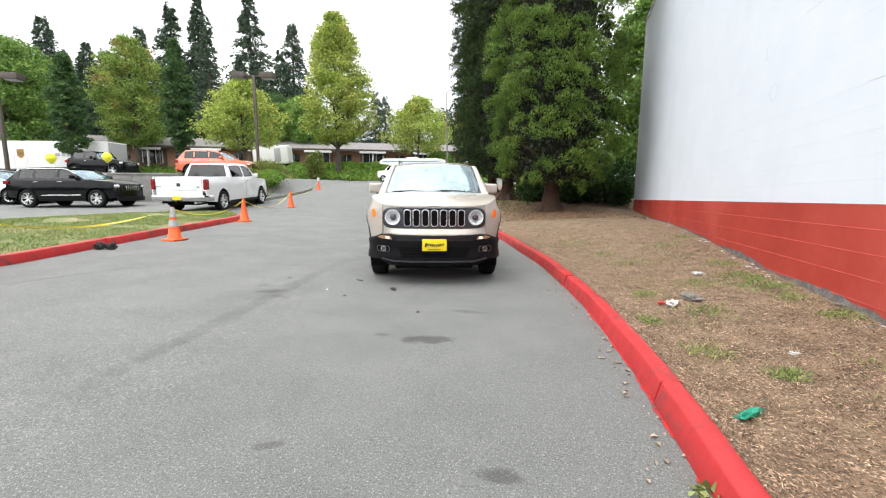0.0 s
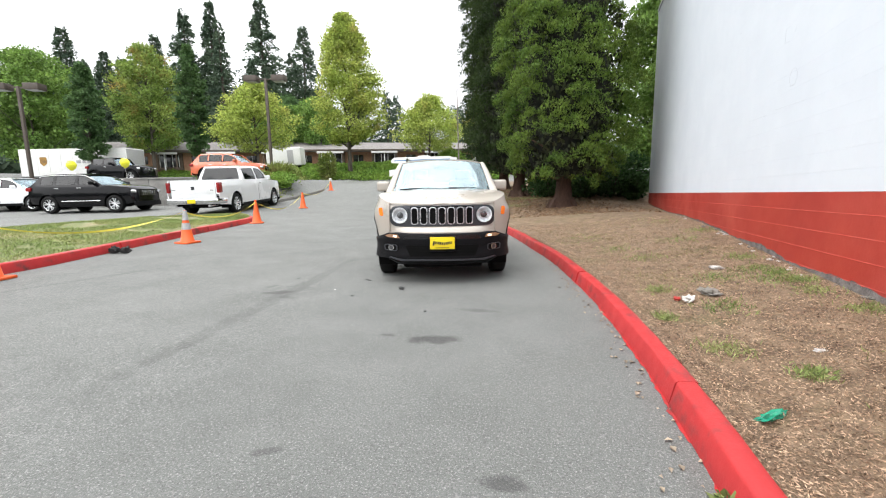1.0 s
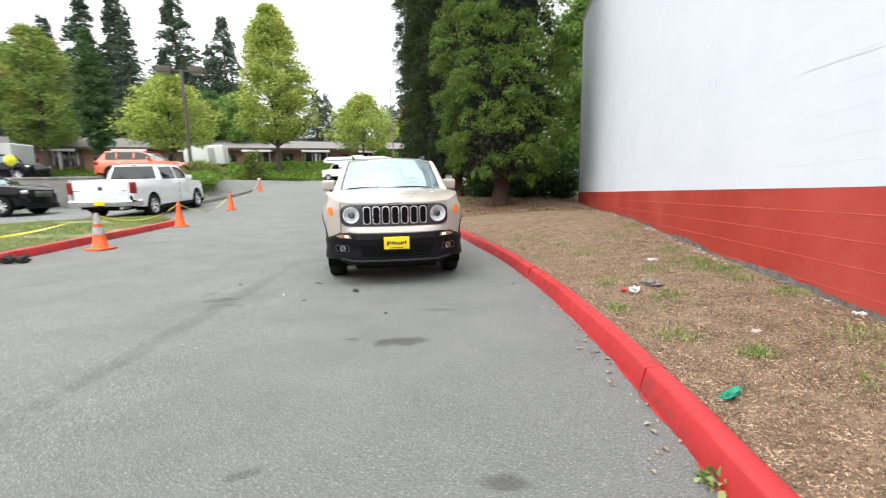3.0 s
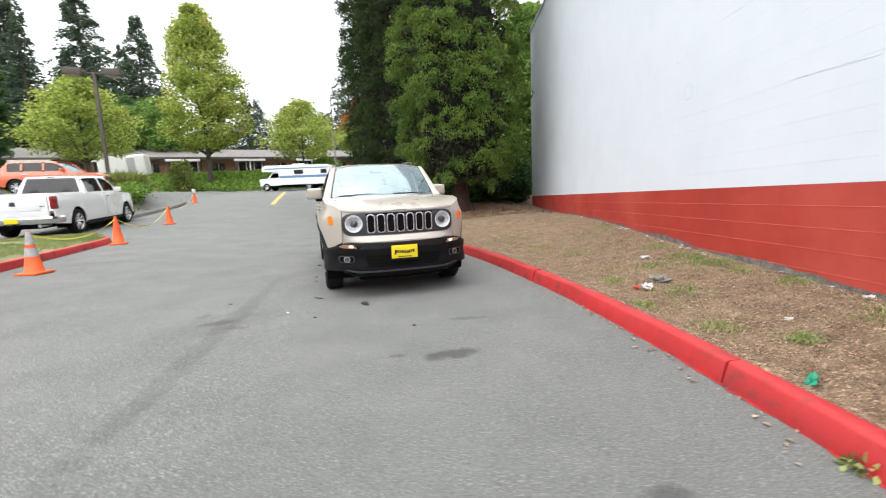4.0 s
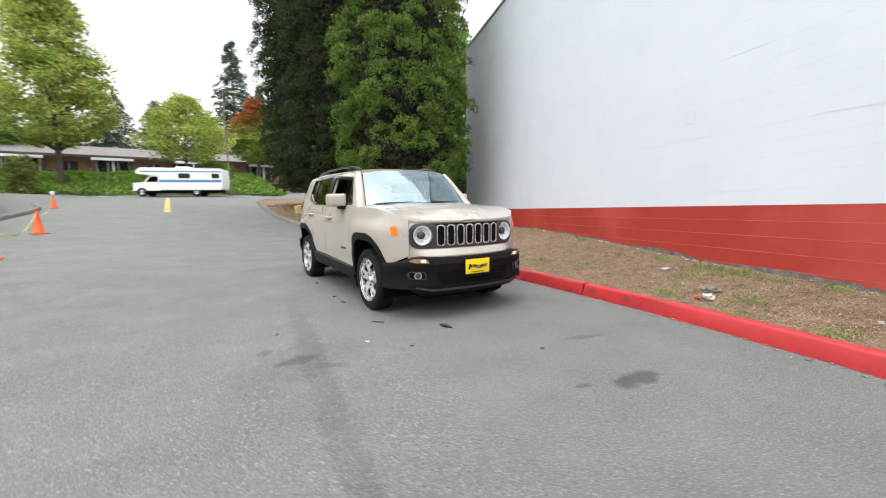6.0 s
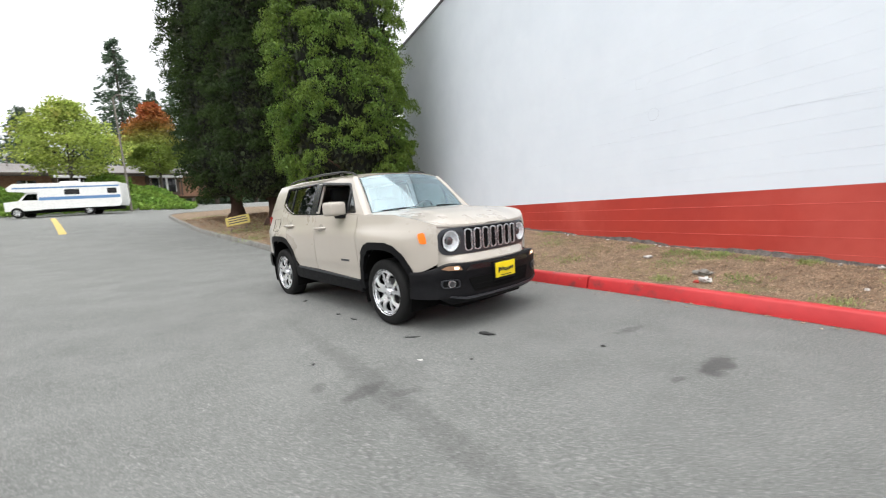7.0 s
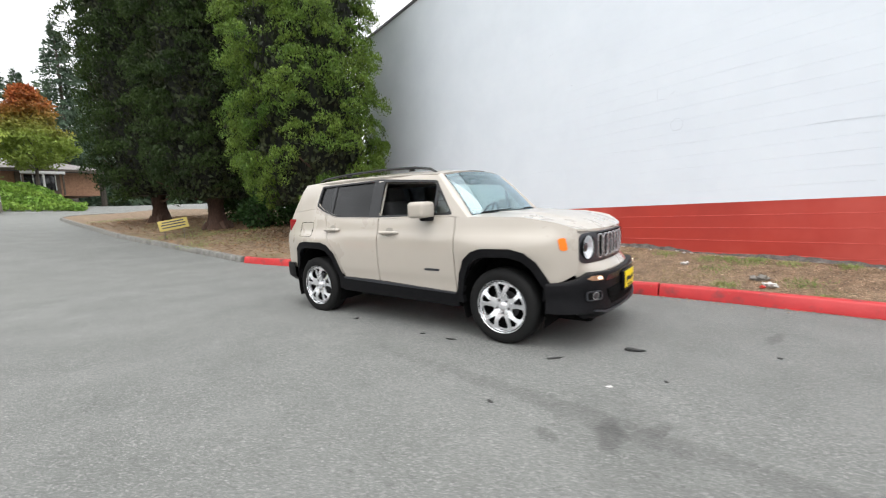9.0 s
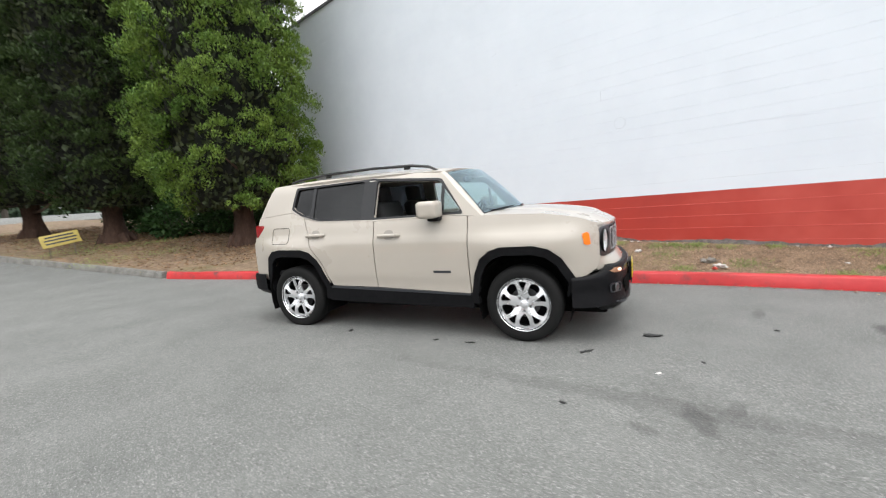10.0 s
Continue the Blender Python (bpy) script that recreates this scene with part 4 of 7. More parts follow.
def broadleaf(m, height, radius, material, seed, label, name="deciduous_tree", clear=0.22, shape="oval", leaves=5200, leaf=0.34, lobes=70, bark=None):
    """A leafy tree: tapered trunk, limbs, and a crown of leaf clumps with gaps."""
    rng = np.random.default_rng(seed)
    root = thing(name, m, label, "tree")
    bark = bark or M_greybark
    h0 = height * clear
    pts = [(0, 0, -0.4), (0, 0, 0.3), (0.05, 0, h0), (0.1, 0.05, height * 0.6), (0.0, 0.0, height * 0.92)]
    part("trunk", tube(pts, [height * 0.022, height * 0.016, height * 0.013, height * 0.008, 0.02], 8), bark, root)

    def width(u):
        if shape == "column":
            return np.interp(u, (0, 0.1, 0.4, 0.75, 1), (0.35, 0.8, 1.0, 0.75, 0.05))
        if shape == "loose":
            return np.interp(u, (0, 0.15, 0.4, 0.7, 0.9, 1), (0.45, 1.0, 0.95, 0.6, 0.25, 0.05))
        if shape == "cone":
            return np.interp(u, (0, 0.1, 0.35, 0.7, 0.9, 1), (0.5, 0.95, 1.0, 0.66, 0.32, 0.04))
        return np.interp(u, (0, 0.1, 0.35, 0.7, 0.9, 1), (0.35, 0.75, 1.0, 0.85, 0.5, 0.1))

    P, W, S = [], [], []
    leaves, leaf, lobes = int(leaves * 1.5), leaf * 0.78, int(lobes * 1.15)
    per = max(20, leaves // lobes)
    for i in range(lobes):
        u = rng.random() ** 0.9
        z = h0 + (height - h0) * u
        a = rng.uniform(0, 6.28)
        rr = radius * float(width(u))
        r = rr * math.sqrt(rng.uniform(0.12, 1.0)) * (1 + 0.28 * noise.noise((math.cos(a) * 1.5 + seed, math.sin(a) * 1.5, z * 0.45)))
        c = np.array((r * math.cos(a), r * math.sin(a), z))
        if i % 5 == 0:
            z1 = max(h0 * 0.8, z - r * 0.9)
            part("limb", tube([(0.03, 0, z1), (c[0] * 0.5, c[1] * 0.5, (z1 + z) / 2 + 0.1), tuple(c)], [height * 0.005, height * 0.003, 0.01], 5), bark, root)
        size = rng.uniform(0.11, 0.2) * radius * 1.9 * (0.65 + 0.35 * float(width(u)))
        q = rng.normal(size=(per, 3))
        q /= np.linalg.norm(q, axis=1, keepdims=True)
        q *= (rng.random((per, 1)) ** 0.45) * size
        q[:, 2] *= 0.55
        q[:, 2] += 0.12 * (np.hypot(q[:, 0] + c[0], q[:, 1] + c[1]) - r)
        P.append(c + q)
        W.append(q / size + rng.normal(size=q.shape) * 0.7 + np.array((0, 0, -0.15)))
        S.append(rng.uniform(0.6, 1.2, per) * leaf)
    v, f = cards(np.concatenate(P), np.concatenate(W), np.concatenate(S), rng, narrow=0.75, bend=0.4)
    cloud("crown", v, f, material, root)
    return root


def fir(m, height, radius, seed, label, leaves=26, sparse=0.0):
    """A tall forest conifer with whorls of drooping boughs, ragged at the edge."""
    rng = np.random.default_rng(seed)
    radius *= 1.75
    root = thing("fir_tree", m, label, "tree", "firs behind the building")
    part("trunk", tube([(0, 0, -0.5), (0.1, 0, height * 0.4), (0, 0.1, height * 0.8), (0, 0, height)], [height * 0.016, height * 0.012, height * 0.006, 0.02], 7), M_greybark, root)
    P, W, S = [], [], []
    z = height * rng.uniform(0.24, 0.30)
    while z < height * 0.99:
        u = z / height
        reach = radius * (0.02 + 0.92 * (1 - u) ** 1.05)
        for k in range(rng.integers(6, 9)):
            if rng.random() < sparse:
                continue
            a = rng.uniform(0, 6.28)
            l = reach * rng.uniform(0.5, 1.15) + 0.4
            n = int(leaves * (0.5 + l / radius))
            t = rng.random(n) ** 0.7
            side = rng.normal(size=n) * 0.24 * l * (1.2 - t)
            x = t * l * math.cos(a) - side * math.sin(a)
            y = t * l * math.sin(a) + side * math.cos(a)
            zz = z + rng.normal() * 0.35 + 0.16 * l * t - 0.40 * l * t * t + rng.normal(size=n) * 0.22
            P.append(np.column_stack([x, y, zz]))
            w = np.column_stack([np.full(n, math.cos(a)), np.full(n, math.sin(a)), np.full(n, -0.35)]) + rng.normal(size=(n, 3)) * 0.45
            W.append(w)
            S.append(rng.uniform(0.5, 1.0, n) * (0.44 + 0.30 * reach / radius) * height / 26)
        z += height * rng.uniform(0.014, 0.026)
    v, f = cards(np.concatenate(P), np.concatenate(W), np.concatenate(S), rng, narrow=0.6, bend=0.4)
    cloud("foliage", v, f, M_fir, root)
    return root


cypress(pose(0.15, 19.0, float(bed_z(0.15, 19.0)) - 0.05), 15.5, 2.34, M_cypress, 4, bare=0.85, label="broad bright green cypress with a stout reddish trunk")
cypress(pose(-1.8, 23.6, float(bed_z(-1.8, 23.6)) - 0.05, rz=70), 17.5, 2.15, M_cypress_shaded, 9, bare=0.9, label="tall cypress with red-brown trunk and shade-darkened foliage colour", leaf=0.085, per=28, tuft=1.12)
cypress(pose(-3.1, 28.3, float(bed_z(-3.1, 28.3)) - 0.05, rz=160), 20.0, 2.5, M_cypress_shaded, 13, bare=0.9, label="tall cypress beside the drive mouth, foliage colour darkened as shaded", leaf=0.10, per=24, tuft=1.22)


# ---- the beige compact off-roader ----
def wheel(parent, f, y, side, r=0.345, width=0.215, rim_r=0.235, spokes=5, rim_mat=None, label="", simple=False):
    """A road wheel: tyre with shoulders and sidewall, rim barrel, forked spokes, hub cap and brake disc."""
    rim_mat = rim_mat or M_alloy
    w = width / 2
    m = pose(f, y, r) if side > 0 else pose(f, y, r, rz=180)
    prof = [(rim_r, -w * 0.86), (rim_r + 0.02, -w * 0.93), ((rim_r + r) / 2, -w), (r - 0.025, -w * 0.93), (r - 0.006, -w * 0.78), (r, -w * 0.55), (r, w * 0.55), (r - 0.006, w * 0.78),
            (r - 0.025, w * 0.93), ((rim_r + r) / 2, w), (rim_r + 0.02, w * 0.95), (rim_r, w * 0.88)]
    root = new("wheel")
    root.parent, root.matrix_local = parent, m
    if label:
        root["label"] = label
    part("tyre", lathe(prof, 44 if not simple else 24, "Y", closed=True), M_tyre, root)
    # Barrel and rear disc are near-black; the gap shade is in their colour.
    bm = lathe([(rim_r + 0.002, -w * 0.8), (rim_r - 0.012, -w * 0.7), (rim_r - 0.02, w * 0.55), (rim_r - 0.004, w * 0.86), (rim_r + 0.004, w * 0.9), (rim_r + 0.004, w * 0.8)], 40 if not simple else 24, "Y")
    part("rim_barrel", bm, M_clad, root)
    part("rim", lathe([(rim_r - 0.014, w * 0.66), (rim_r - 0.008, w * 0.80), (rim_r + 0.006, w * 0.93), (rim_r + 0.006, w * 0.80)], 44 if not simple else 24, "Y"), rim_mat, root)
    part("brake_disc", lathe([(0.0, w * 0.05), (rim_r * 0.58, w * 0.05), (rim_r * 0.58, w * 0.0), (0, 0.0)], 24, "Y"), M_steel, root)
    part("rim_back", lathe([(0.001, -w * 0.4), (rim_r - 0.005, -w * 0.4)], 24, "Y"), M_dark, root)
    if not simple:
        def face_at(u, v):
            return (u, lerp1(math.hypot(u, v), (0.0, rim_r * 0.3, rim_r * 0.62, rim_r * 0.9), (w * 0.56, w * 0.66, w * 0.84, w * 0.76)) + 0.016 * math.cos(spokes * (math.atan2(v, u) - math.pi / 2)) * math.hypot(u, v) / rim_r, v)

        def polar(pairs):
            return [(rad * math.cos(a), rad * math.sin(a)) for rad, a in pairs]

        windows = []
        for k in range(spokes):
            a0, a1 = 2 * math.pi * k / spokes + math.pi / 2, 2 * math.pi * (k + 0.5) / spokes + math.pi / 2
            slot = [(rim_r * 0.50, a0 - 0.04), (rim_r * 0.66, a0 - 0.125), (rim_r * 0.865, a0 - 0.195), (rim_r * 0.885, a0), (rim_r * 0.865, a0 + 0.195), (rim_r * 0.66, a0 + 0.125), (rim_r * 0.50, a0 + 0.04)]
            gap = [(rim_r * 0.36, a1), (rim_r * 0.50, a1 - 0.24), (rim_r * 0.66, a1 - 0.295), (rim_r * 0.865, a1 - 0.235), (rim_r * 0.90, a1), (rim_r * 0.865, a1 + 0.235), (rim_r * 0.66, a1 + 0.295), (rim_r * 0.50, a1 + 0.24)]
            windows += [rounded(polar(slot), 0.010, 2), rounded(polar(gap), 0.014, 2)]
            part("wheel_nut", cyl((0.062 * math.cos(a1), w * 0.60, 0.062 * math.sin(a1)), (0.062 * math.cos(a1), w * 0.70, 0.062 * math.sin(a1)), 0.011, n=6), M_steel, root)
        rim_edge = [(rim_r * 0.95 * math.cos(2 * math.pi * i / 44), rim_r * 0.95 * math.sin(2 * math.pi * i / 44)) for i in range(44)]
        part("spoke_face", plate(rim_edge, face_at, -0.016, holes=windows, step=0.018), rim_mat, root, "bright forked alloy spokes")
    for k in range(spokes if simple else 0):
        bm = bmesh.new()
        a0 = 2 * math.pi * k / spokes + math.pi / 2
        fork = 0.255 * 5 / spokes

        def at(rad, a, h):
            return Vector((rad * math.cos(a), h, rad * math.sin(a)))

        for sgn in (-1, 1):
            inner, mid, outer = (0.045, a0), (rim_r * 0.42, a0 + sgn * 0.19), (rim_r * 0.975, a0 + sgn * fork)
            rows = []
            for (rad, a), hw, h in ((inner, 0.028, w * 0.66), (mid, 0.019, w * 0.78), (outer, 0.023, w * 0.76)):
                d = hw / max(rad, 0.03)
                rows.append([bm.verts.new(at(rad, a - d, h)), bm.verts.new(at(rad, a + d, h)), bm.verts.new(at(rad, a + d, h - 0.035)), bm.verts.new(at(rad, a - d, h - 0.035))])
            for p, q in zip(rows, rows[1:]):
                for i in range(4):
                    bm.faces.new((p[i], p[(i + 1) % 4], q[(i + 1) % 4], q[i]))
            bm.faces.new(rows[-1])
            bm.faces.new(rows[0][::-1])
        bmesh.ops.bevel(bm, geom=list(bm.edges), offset=0.004, segments=1, affect="EDGES")
        part("spoke", bm, rim_mat, root)
    part("hub_cap", lathe([(0.001, w * 0.82), (0.025, w * 0.81), (0.033, w * 0.76), (0.036, w * 0.6), (0.06, w * 0.58)], 20, "Y"), rim_mat, root)
    return root


def sweep(path, profile, bm=None):
    """Sweep a profile of (z, out) along a plan path of (f, y); out is away from the path's left."""
    bm = bm or bmesh.new()
    rings = []
    for i, (f, y) in enumerate(path):
        a, b = Vector(path[max(i - 1, 0)]), Vector(path[min(i + 1, len(path) - 1)])
        d = (b - a).normalized()
        o = Vector((-d.y, d.x))
        pr = profile(f, y) if callable(profile) else profile
        rings.append([bm.verts.new((f + o.x * k, y + o.y * k, z)) for z, k in pr])
    for p, q in zip(rings, rings[1:]):
        for i in range(len(p) - 1):
            bm.faces.new((p[i], q[i], q[i + 1], p[i + 1]))
    return bm


def both(path):
    return path + [(f, -y) for f, y in path[::-1]][1:]


def eased(xs, ys, sigma, n=420):
    """A table of (x, y) resampled and smoothed, for curves without kinks."""
    x = np.linspace(xs[0], xs[-1], n)
    y = np.interp(x, xs, ys)
    k = np.exp(-0.5 * ((x[:, None] - x[None, :]) / sigma) ** 2)
    return x, (k @ y) / k.sum(axis=1)


SV_Z, SV_W = eased((0.18, 0.30, 0.45, 0.53, 0.57, 0.62, 0.80, 0.93, 0.965, 0.99, 1.04, 1.12, 1.17, 1.30, 1.45, 1.58, 1.66),
                   (0.93, 0.955, 0.972, 0.974, 0.988, 0.993, 1.0, 0.999, 0.995, 0.978, 0.966, 0.950, 0.932, 0.882, 0.826, 0.768, 0.66), 0.014)
SP_F, SP_W = eased((-3.34, -3.2, -3.0, -2.6, -2.0, -0.3, 0.20, 0.38, 0.50, 0.58, 0.66), (0.86, 0.91, 0.95, 0.985, 1.0, 1.0, 1.0, 0.988, 0.935, 0.845, 0.70), 0.03)


def sv_half(f, z):
    swell = math.exp(-abs((z - 0.86) / 0.13) ** 2.5) * (math.exp(-(f / 0.44) ** 4) + math.exp(-((f + 2.57) / 0.44) ** 4))
    return 0.887 * lerp1(f, SP_F, SP_W) * lerp1(z, SV_Z, SV_W) + 0.040 * swell


def sv_nose(y):
    return 0.735 - 0.115 * (min(abs(y), 0.8) / 0.66) ** 2.4


def sv_top(f):
    return lerp1(f, (-0.6, -0.2, 0.2, 0.4, 0.5, 0.56, 0.62, 0.70, 0.74), (1.150, 1.152, 1.138, 1.108, 1.084, 1.056, 1.028, 1.012, 1.010))


def scr(u, v, o=0.0):
    k = abs(u) / 0.74
    y = u * (1 - 0.155 * v)
    f0, z0 = -0.20 - 0.17 * k ** 2.2, 1.185 - 0.025 * k ** 2
    f1, z1 = -0.665 - 0.095 * k ** 2, 1.625 - 0.045 * k ** 2.4
    return (f0 + (f1 - f0) * v, y, z0 + (z1 - z0) * v + 0.02 * math.sin(math.pi * v) + o)


def compact_suv(m):
    car = thing("compact_suv", m, "beige compact off-roader with black cladding and an open window", "car")
    P = lambda n, bm, mt, lab="", par=None: part(n, bm, mt, par or car, lab)
    arch_f = [(-0.466, 0.43), (-0.425, 0.62), (-0.365, 0.755), (-0.27, 0.83), (-0.17, 0.862), (0.12, 0.866), (0.245, 0.835), (0.345, 0.755), (0.415, 0.64), (0.45, 0.575)]
    arch_r = [(-3.02, 0.50), (-2.99, 0.66), (-2.945, 0.79), (-2.86, 0.862), (-2.74, 0.882), (-2.42, 0.878), (-2.31, 0.845), (-2.23, 0.76), (-2.165, 0.62), (-2.10, 0.48)]
    grow = lambda loop, c, k, dz=0.0: [(c + (f - c) * k, 0.35 + (z - 0.35) * k + dz) for f, z in loop]
    for s in (-1, 1):
        at = lambda f, z, s=s: (f, s * sv_half(f, z), z)
        t = -s * 0.02
        fender = [(-0.475, 0.43), (-0.475, 1.154), (-0.42, 1.152), (-0.2, 1.151), (0.2, 1.137), (0.4, 1.107), (0.5, 1.083), (0.56, 1.055), (0.62, 1.024), (0.635, 0.95), (0.635, 0.72), (0.63, 0.655), (0.54, 0.60)] + arch_f[::-1]
        P("fender", plate(fender, at, t, step=0.045), M_paint)
        door_f = [(-0.485, 0.435), (-1.49, 0.480), (-1.49, 1.148), (-0.62, 1.163), (-0.485, 1.154)]
        P("front_door", plate(rounded(door_f, 0.015), at, t, step=0.045), M_paint)
        door_r = [(-1.50, 0.480), (-2.06, 0.49), (-2.12, 0.62), (-2.19, 0.78), (-2.28, 0.90), (-2.41, 1.22), (-2.2, 1.175), (-1.50, 1.148)]
        P("rear_door", plate(rounded(door_r, 0.015), at, t, step=0.045), M_paint)
        quarter = [(-2.07, 0.50), (-2.10, 0.48)] + arch_r[::-1] + [(-3.02, 0.52), (-3.22, 0.60), (-3.21, 0.95), (-3.14, 1.25), (-2.60, 1.29), (-2.42, 1.225), (-2.29, 0.90), (-2.20, 0.78), (-2.13, 0.62)]
        P("rear_quarter", plate(quarter[1:], at, t, step=0.045), M_paint)
        # cabin side with window openings
        win_r = rounded([(-1.66, 1.185), (-2.2, 1.20), (-2.44, 1.265), (-2.585, 1.335), (-2.555, 1.545), (-1.64, 1.565)], 0.035)
        win_f = rounded([(-1.50, 1.185), (-0.63, 1.195), (-0.545, 1.205), (-0.79, 1.505), (-1.49, 1.555)], 0.03)
        cabin = [(-0.345, 1.148), (-0.62, 1.167), (-1.5, 1.15), (-2.2, 1.178), (-2.42, 1.228), (-2.60, 1.293), (-3.13, 1.255), (-2.95, 1.60), (-2.3, 1.632), (-1.3, 1.618), (-0.785, 1.575), (-0.735, 1.545), (-0.545, 1.34)]
        P("cabin_side", plate(cabin, at, -s * 0.045, holes=[win_r, win_f], step=0.07), M_paint)
        # windscreen pillar closing the cabin's edge to the glass
        bm = bmesh.new()
        rows = []
        for k in range(15):
            v = -0.05 + 1.05 * k / 14
            f = lerp1(v, (-0.05, 0.42, 0.88, 1.0), (-0.34, -0.545, -0.735, -0.785))
            z = lerp1(v, (-0.05, 0.42, 0.88, 1.0), (1.146, 1.34, 1.545, 1.575))
            a, b = Vector((f, s * (sv_half(f, z) + 0.001), z)), Vector(scr(s * 0.728, v, 0.006))
            up = Vector((0.5, s * 0.35, 0.75)).normalized()
            rows.append([bm.verts.new(a.lerp(b, u) + up * h) for u, h in ((0, -0.004), (0.12, 0.006), (0.5, 0.016), (0.85, 0.010), (1.0, 0.0), (1.0, -0.012))])
        for p, q in zip(rows, rows[1:]):
            for i in range(5):
                bm.faces.new((p[i], p[i + 1], q[i + 1], q[i]))
        P("windscreen_pillar", bm, M_paint)
        proud = lambda f, z, s=s: (f, s * (sv_half(f, z) + 0.003), z)
        surround = rounded([(-0.52, 1.178), (-1.5, 1.168), (-2.2, 1.184), (-2.46, 1.25), (-2.615, 1.325), (-2.58, 1.565), (-1.55, 1.585), (-0.765, 1.525)], 0.03)
        P("window_surround", plate(surround, proud, -s * 0.02, holes=[win_r, win_f], step=0.08), M_gloss_black, "gloss black window surround")
        inset = lambda f, z, s=s: (f, s * (sv_half(f, z) - 0.018), z)
        P("rear_side_glass", plate(rounded([(-1.64, 1.175), (-2.2, 1.19), (-2.46, 1.26), (-2.60, 1.33), (-2.565, 1.56), (-1.63, 1.575)], 0.03), inset, -s * 0.004, step=0.1), M_tint, "dark tinted window glass")
        P("window_divider", plate([(-2.30, 1.185), (-2.345, 1.195), (-2.335, 1.57), (-2.29, 1.57)], lambda f, z, s=s: (f, s * (sv_half(f, z) - 0.008), z), -s * 0.02, step=0.1), M_gloss_black)
        P("quarter_glass", plate([(-0.735, 1.19), (-0.55, 1.195), (-0.735, 1.40)], inset, -s * 0.004, step=0.1), M_glass)
        P("quarter_bar", plate([(-0.735, 1.19), (-0.76, 1.19), (-0.765, 1.50), (-0.735, 1.47)], lambda f, z, s=s: (f, s * (sv_half(f, z) - 0.008), z), -s * 0.02, step=0.1), M_gloss_black)
        if s > 0:
            P("front_side_glass", plate([(-0.76, 1.185), (-1.50, 1.18), (-1.49, 1.56), (-0.84, 1.52), (-0.765, 1.44)], inset, -s * 0.004, step=0.1), M_glass)
        # cladding
        clad = lambda f, z, s=s: (f, s * (sv_half(f, z) + 0.010), z)
        inner_f, inner_r = grow(arch_f, 0.0, 0.885, -0.01), grow(arch_r, -2.57, 0.885, -0.01)
        outer_f, outer_r = grow(arch_f, 0.0, 1.015, 0.0), grow(arch_r, -2.57, 1.015, 0.0)
        P("front_arch", plate(outer_f + [(0.45, 0.50), (0.385, 0.42)] + inner_f[::-1] + [(-0.40, 0.34), (-0.465, 0.34)], clad, -s * 0.055, step=0.05), M_clad, "black plastic wheel arch")
        P("rear_arch", plate(outer_r + [(-2.095, 0.34), (-2.17, 0.34)] + inner_r[::-1] + [(-2.95, 0.40), (-3.04, 0.44)], clad, -s * 0.055, step=0.05), M_clad, "black plastic wheel arch")
        sill = [(-0.46, 0.295), (-2.11, 0.325), (-2.10, 0.48), (-1.49, 0.470), (-0.475, 0.425)]
        P("sill", plate(sill, lambda f, z, s=s: (f, s * (sv_half(f, z) + 0.012), z), -s * 0.05, step=0.07), M_clad, "black plastic sill")
        P("sill_strip", plate([(-0.49, 0.418), (-2.07, 0.466), (-2.07, 0.486), (-1.49, 0.476), (-0.49, 0.434)], lambda f, z, s=s: (f, s * (sv_half(f, z) + 0.016), z), -s * 0.01, step=0.08), M_grey_panel)
        # wheel wells
        for c in (0.0, -2.57):
            bm = bmesh.new()
            n = 18
            rows = [[bm.verts.new((c + r * math.cos(a), s * yy, 0.36 + r * math.sin(a) * 1.12)) for a in [math.pi * (-0.12 + 1.24 * i / n) for i in range(n + 1)]] for r, yy in ((0.415, 0.86), (0.415, 0.50), (0.02, 0.50))]
            for p, q in zip(rows, rows[1:]):
                for i in range(n):
                    bm.faces.new((p[i], p[i + 1], q[i + 1], q[i]))
            P("wheel_well", bm, M_dark)
        for c in (0.0, -2.57):
            wheel(car, c, s * 0.772, s)
        # mirror
        mir = new("mirror")
        mir.parent, mir.matrix_local = car, pose(-0.815, s * 0.925, 1.235)
        bm = box(0, 0, 0, 0.185, 0.235, 0.160, 0.045, seg=4)
        for v in bm.verts:
            v.co.y *= 1 - 0.12 * (v.co.x > 0)
        P("mirror_shell", bm, M_paint, "", mir)
        P("mirror_foot", box(0.02, -s * 0.075, -0.088, 0.12, 0.14, 0.05, 0.02), M_clad, "black mirror foot", mir)
        P("mirror_glass", box(-0.0945, 0, 0.0, 0.004, 0.19, 0.12, 0.0), M_chrome, "", mir)
        # handles
        for f, z, d in ((-1.315, 1.005, 0.0), (-2.235, 1.035, 0.0)):
            y = sv_half(f, z)
            P("door_handle", tube([(f - 0.125, s * (y + 0.004), z), (f - 0.105, s * (y + 0.034), z + 0.002), (f + 0.10, s * (y + 0.034), z + 0.002), (f + 0.12, s * (y + 0.004), z)], [0.013, 0.018, 0.018, 0.013], 10), M_paint)
            # flat cup plate; the recess shade is put into its darker colour
            cup = rounded([(f - 0.06, z - 0.04), (f + 0.06, z - 0.04), (f + 0.055, z + 0.052), (f - 0.055, z + 0.052)], 0.045)
            P("handle_cup", plate(cup, lambda u, v, s=s: (u, s * (sv_half(u, v) + 0.003), v), -s * 0.002, step=0.04), M_handle_cup, "flat handle cup darkened for recess shade")
        # badge bars on the front door, side lamp, tail lamp
        bar = plate([(-0.665, 0.632), (-0.845, 0.632), (-0.845, 0.654), (-0.665, 0.654)], lambda f, z, s=s: (f, s * (sv_half(f, z) + 0.004), z), -s * 0.004, step=0.05)
        P("door_badge", bar, M_grey_panel, "dark unreadable door badge")
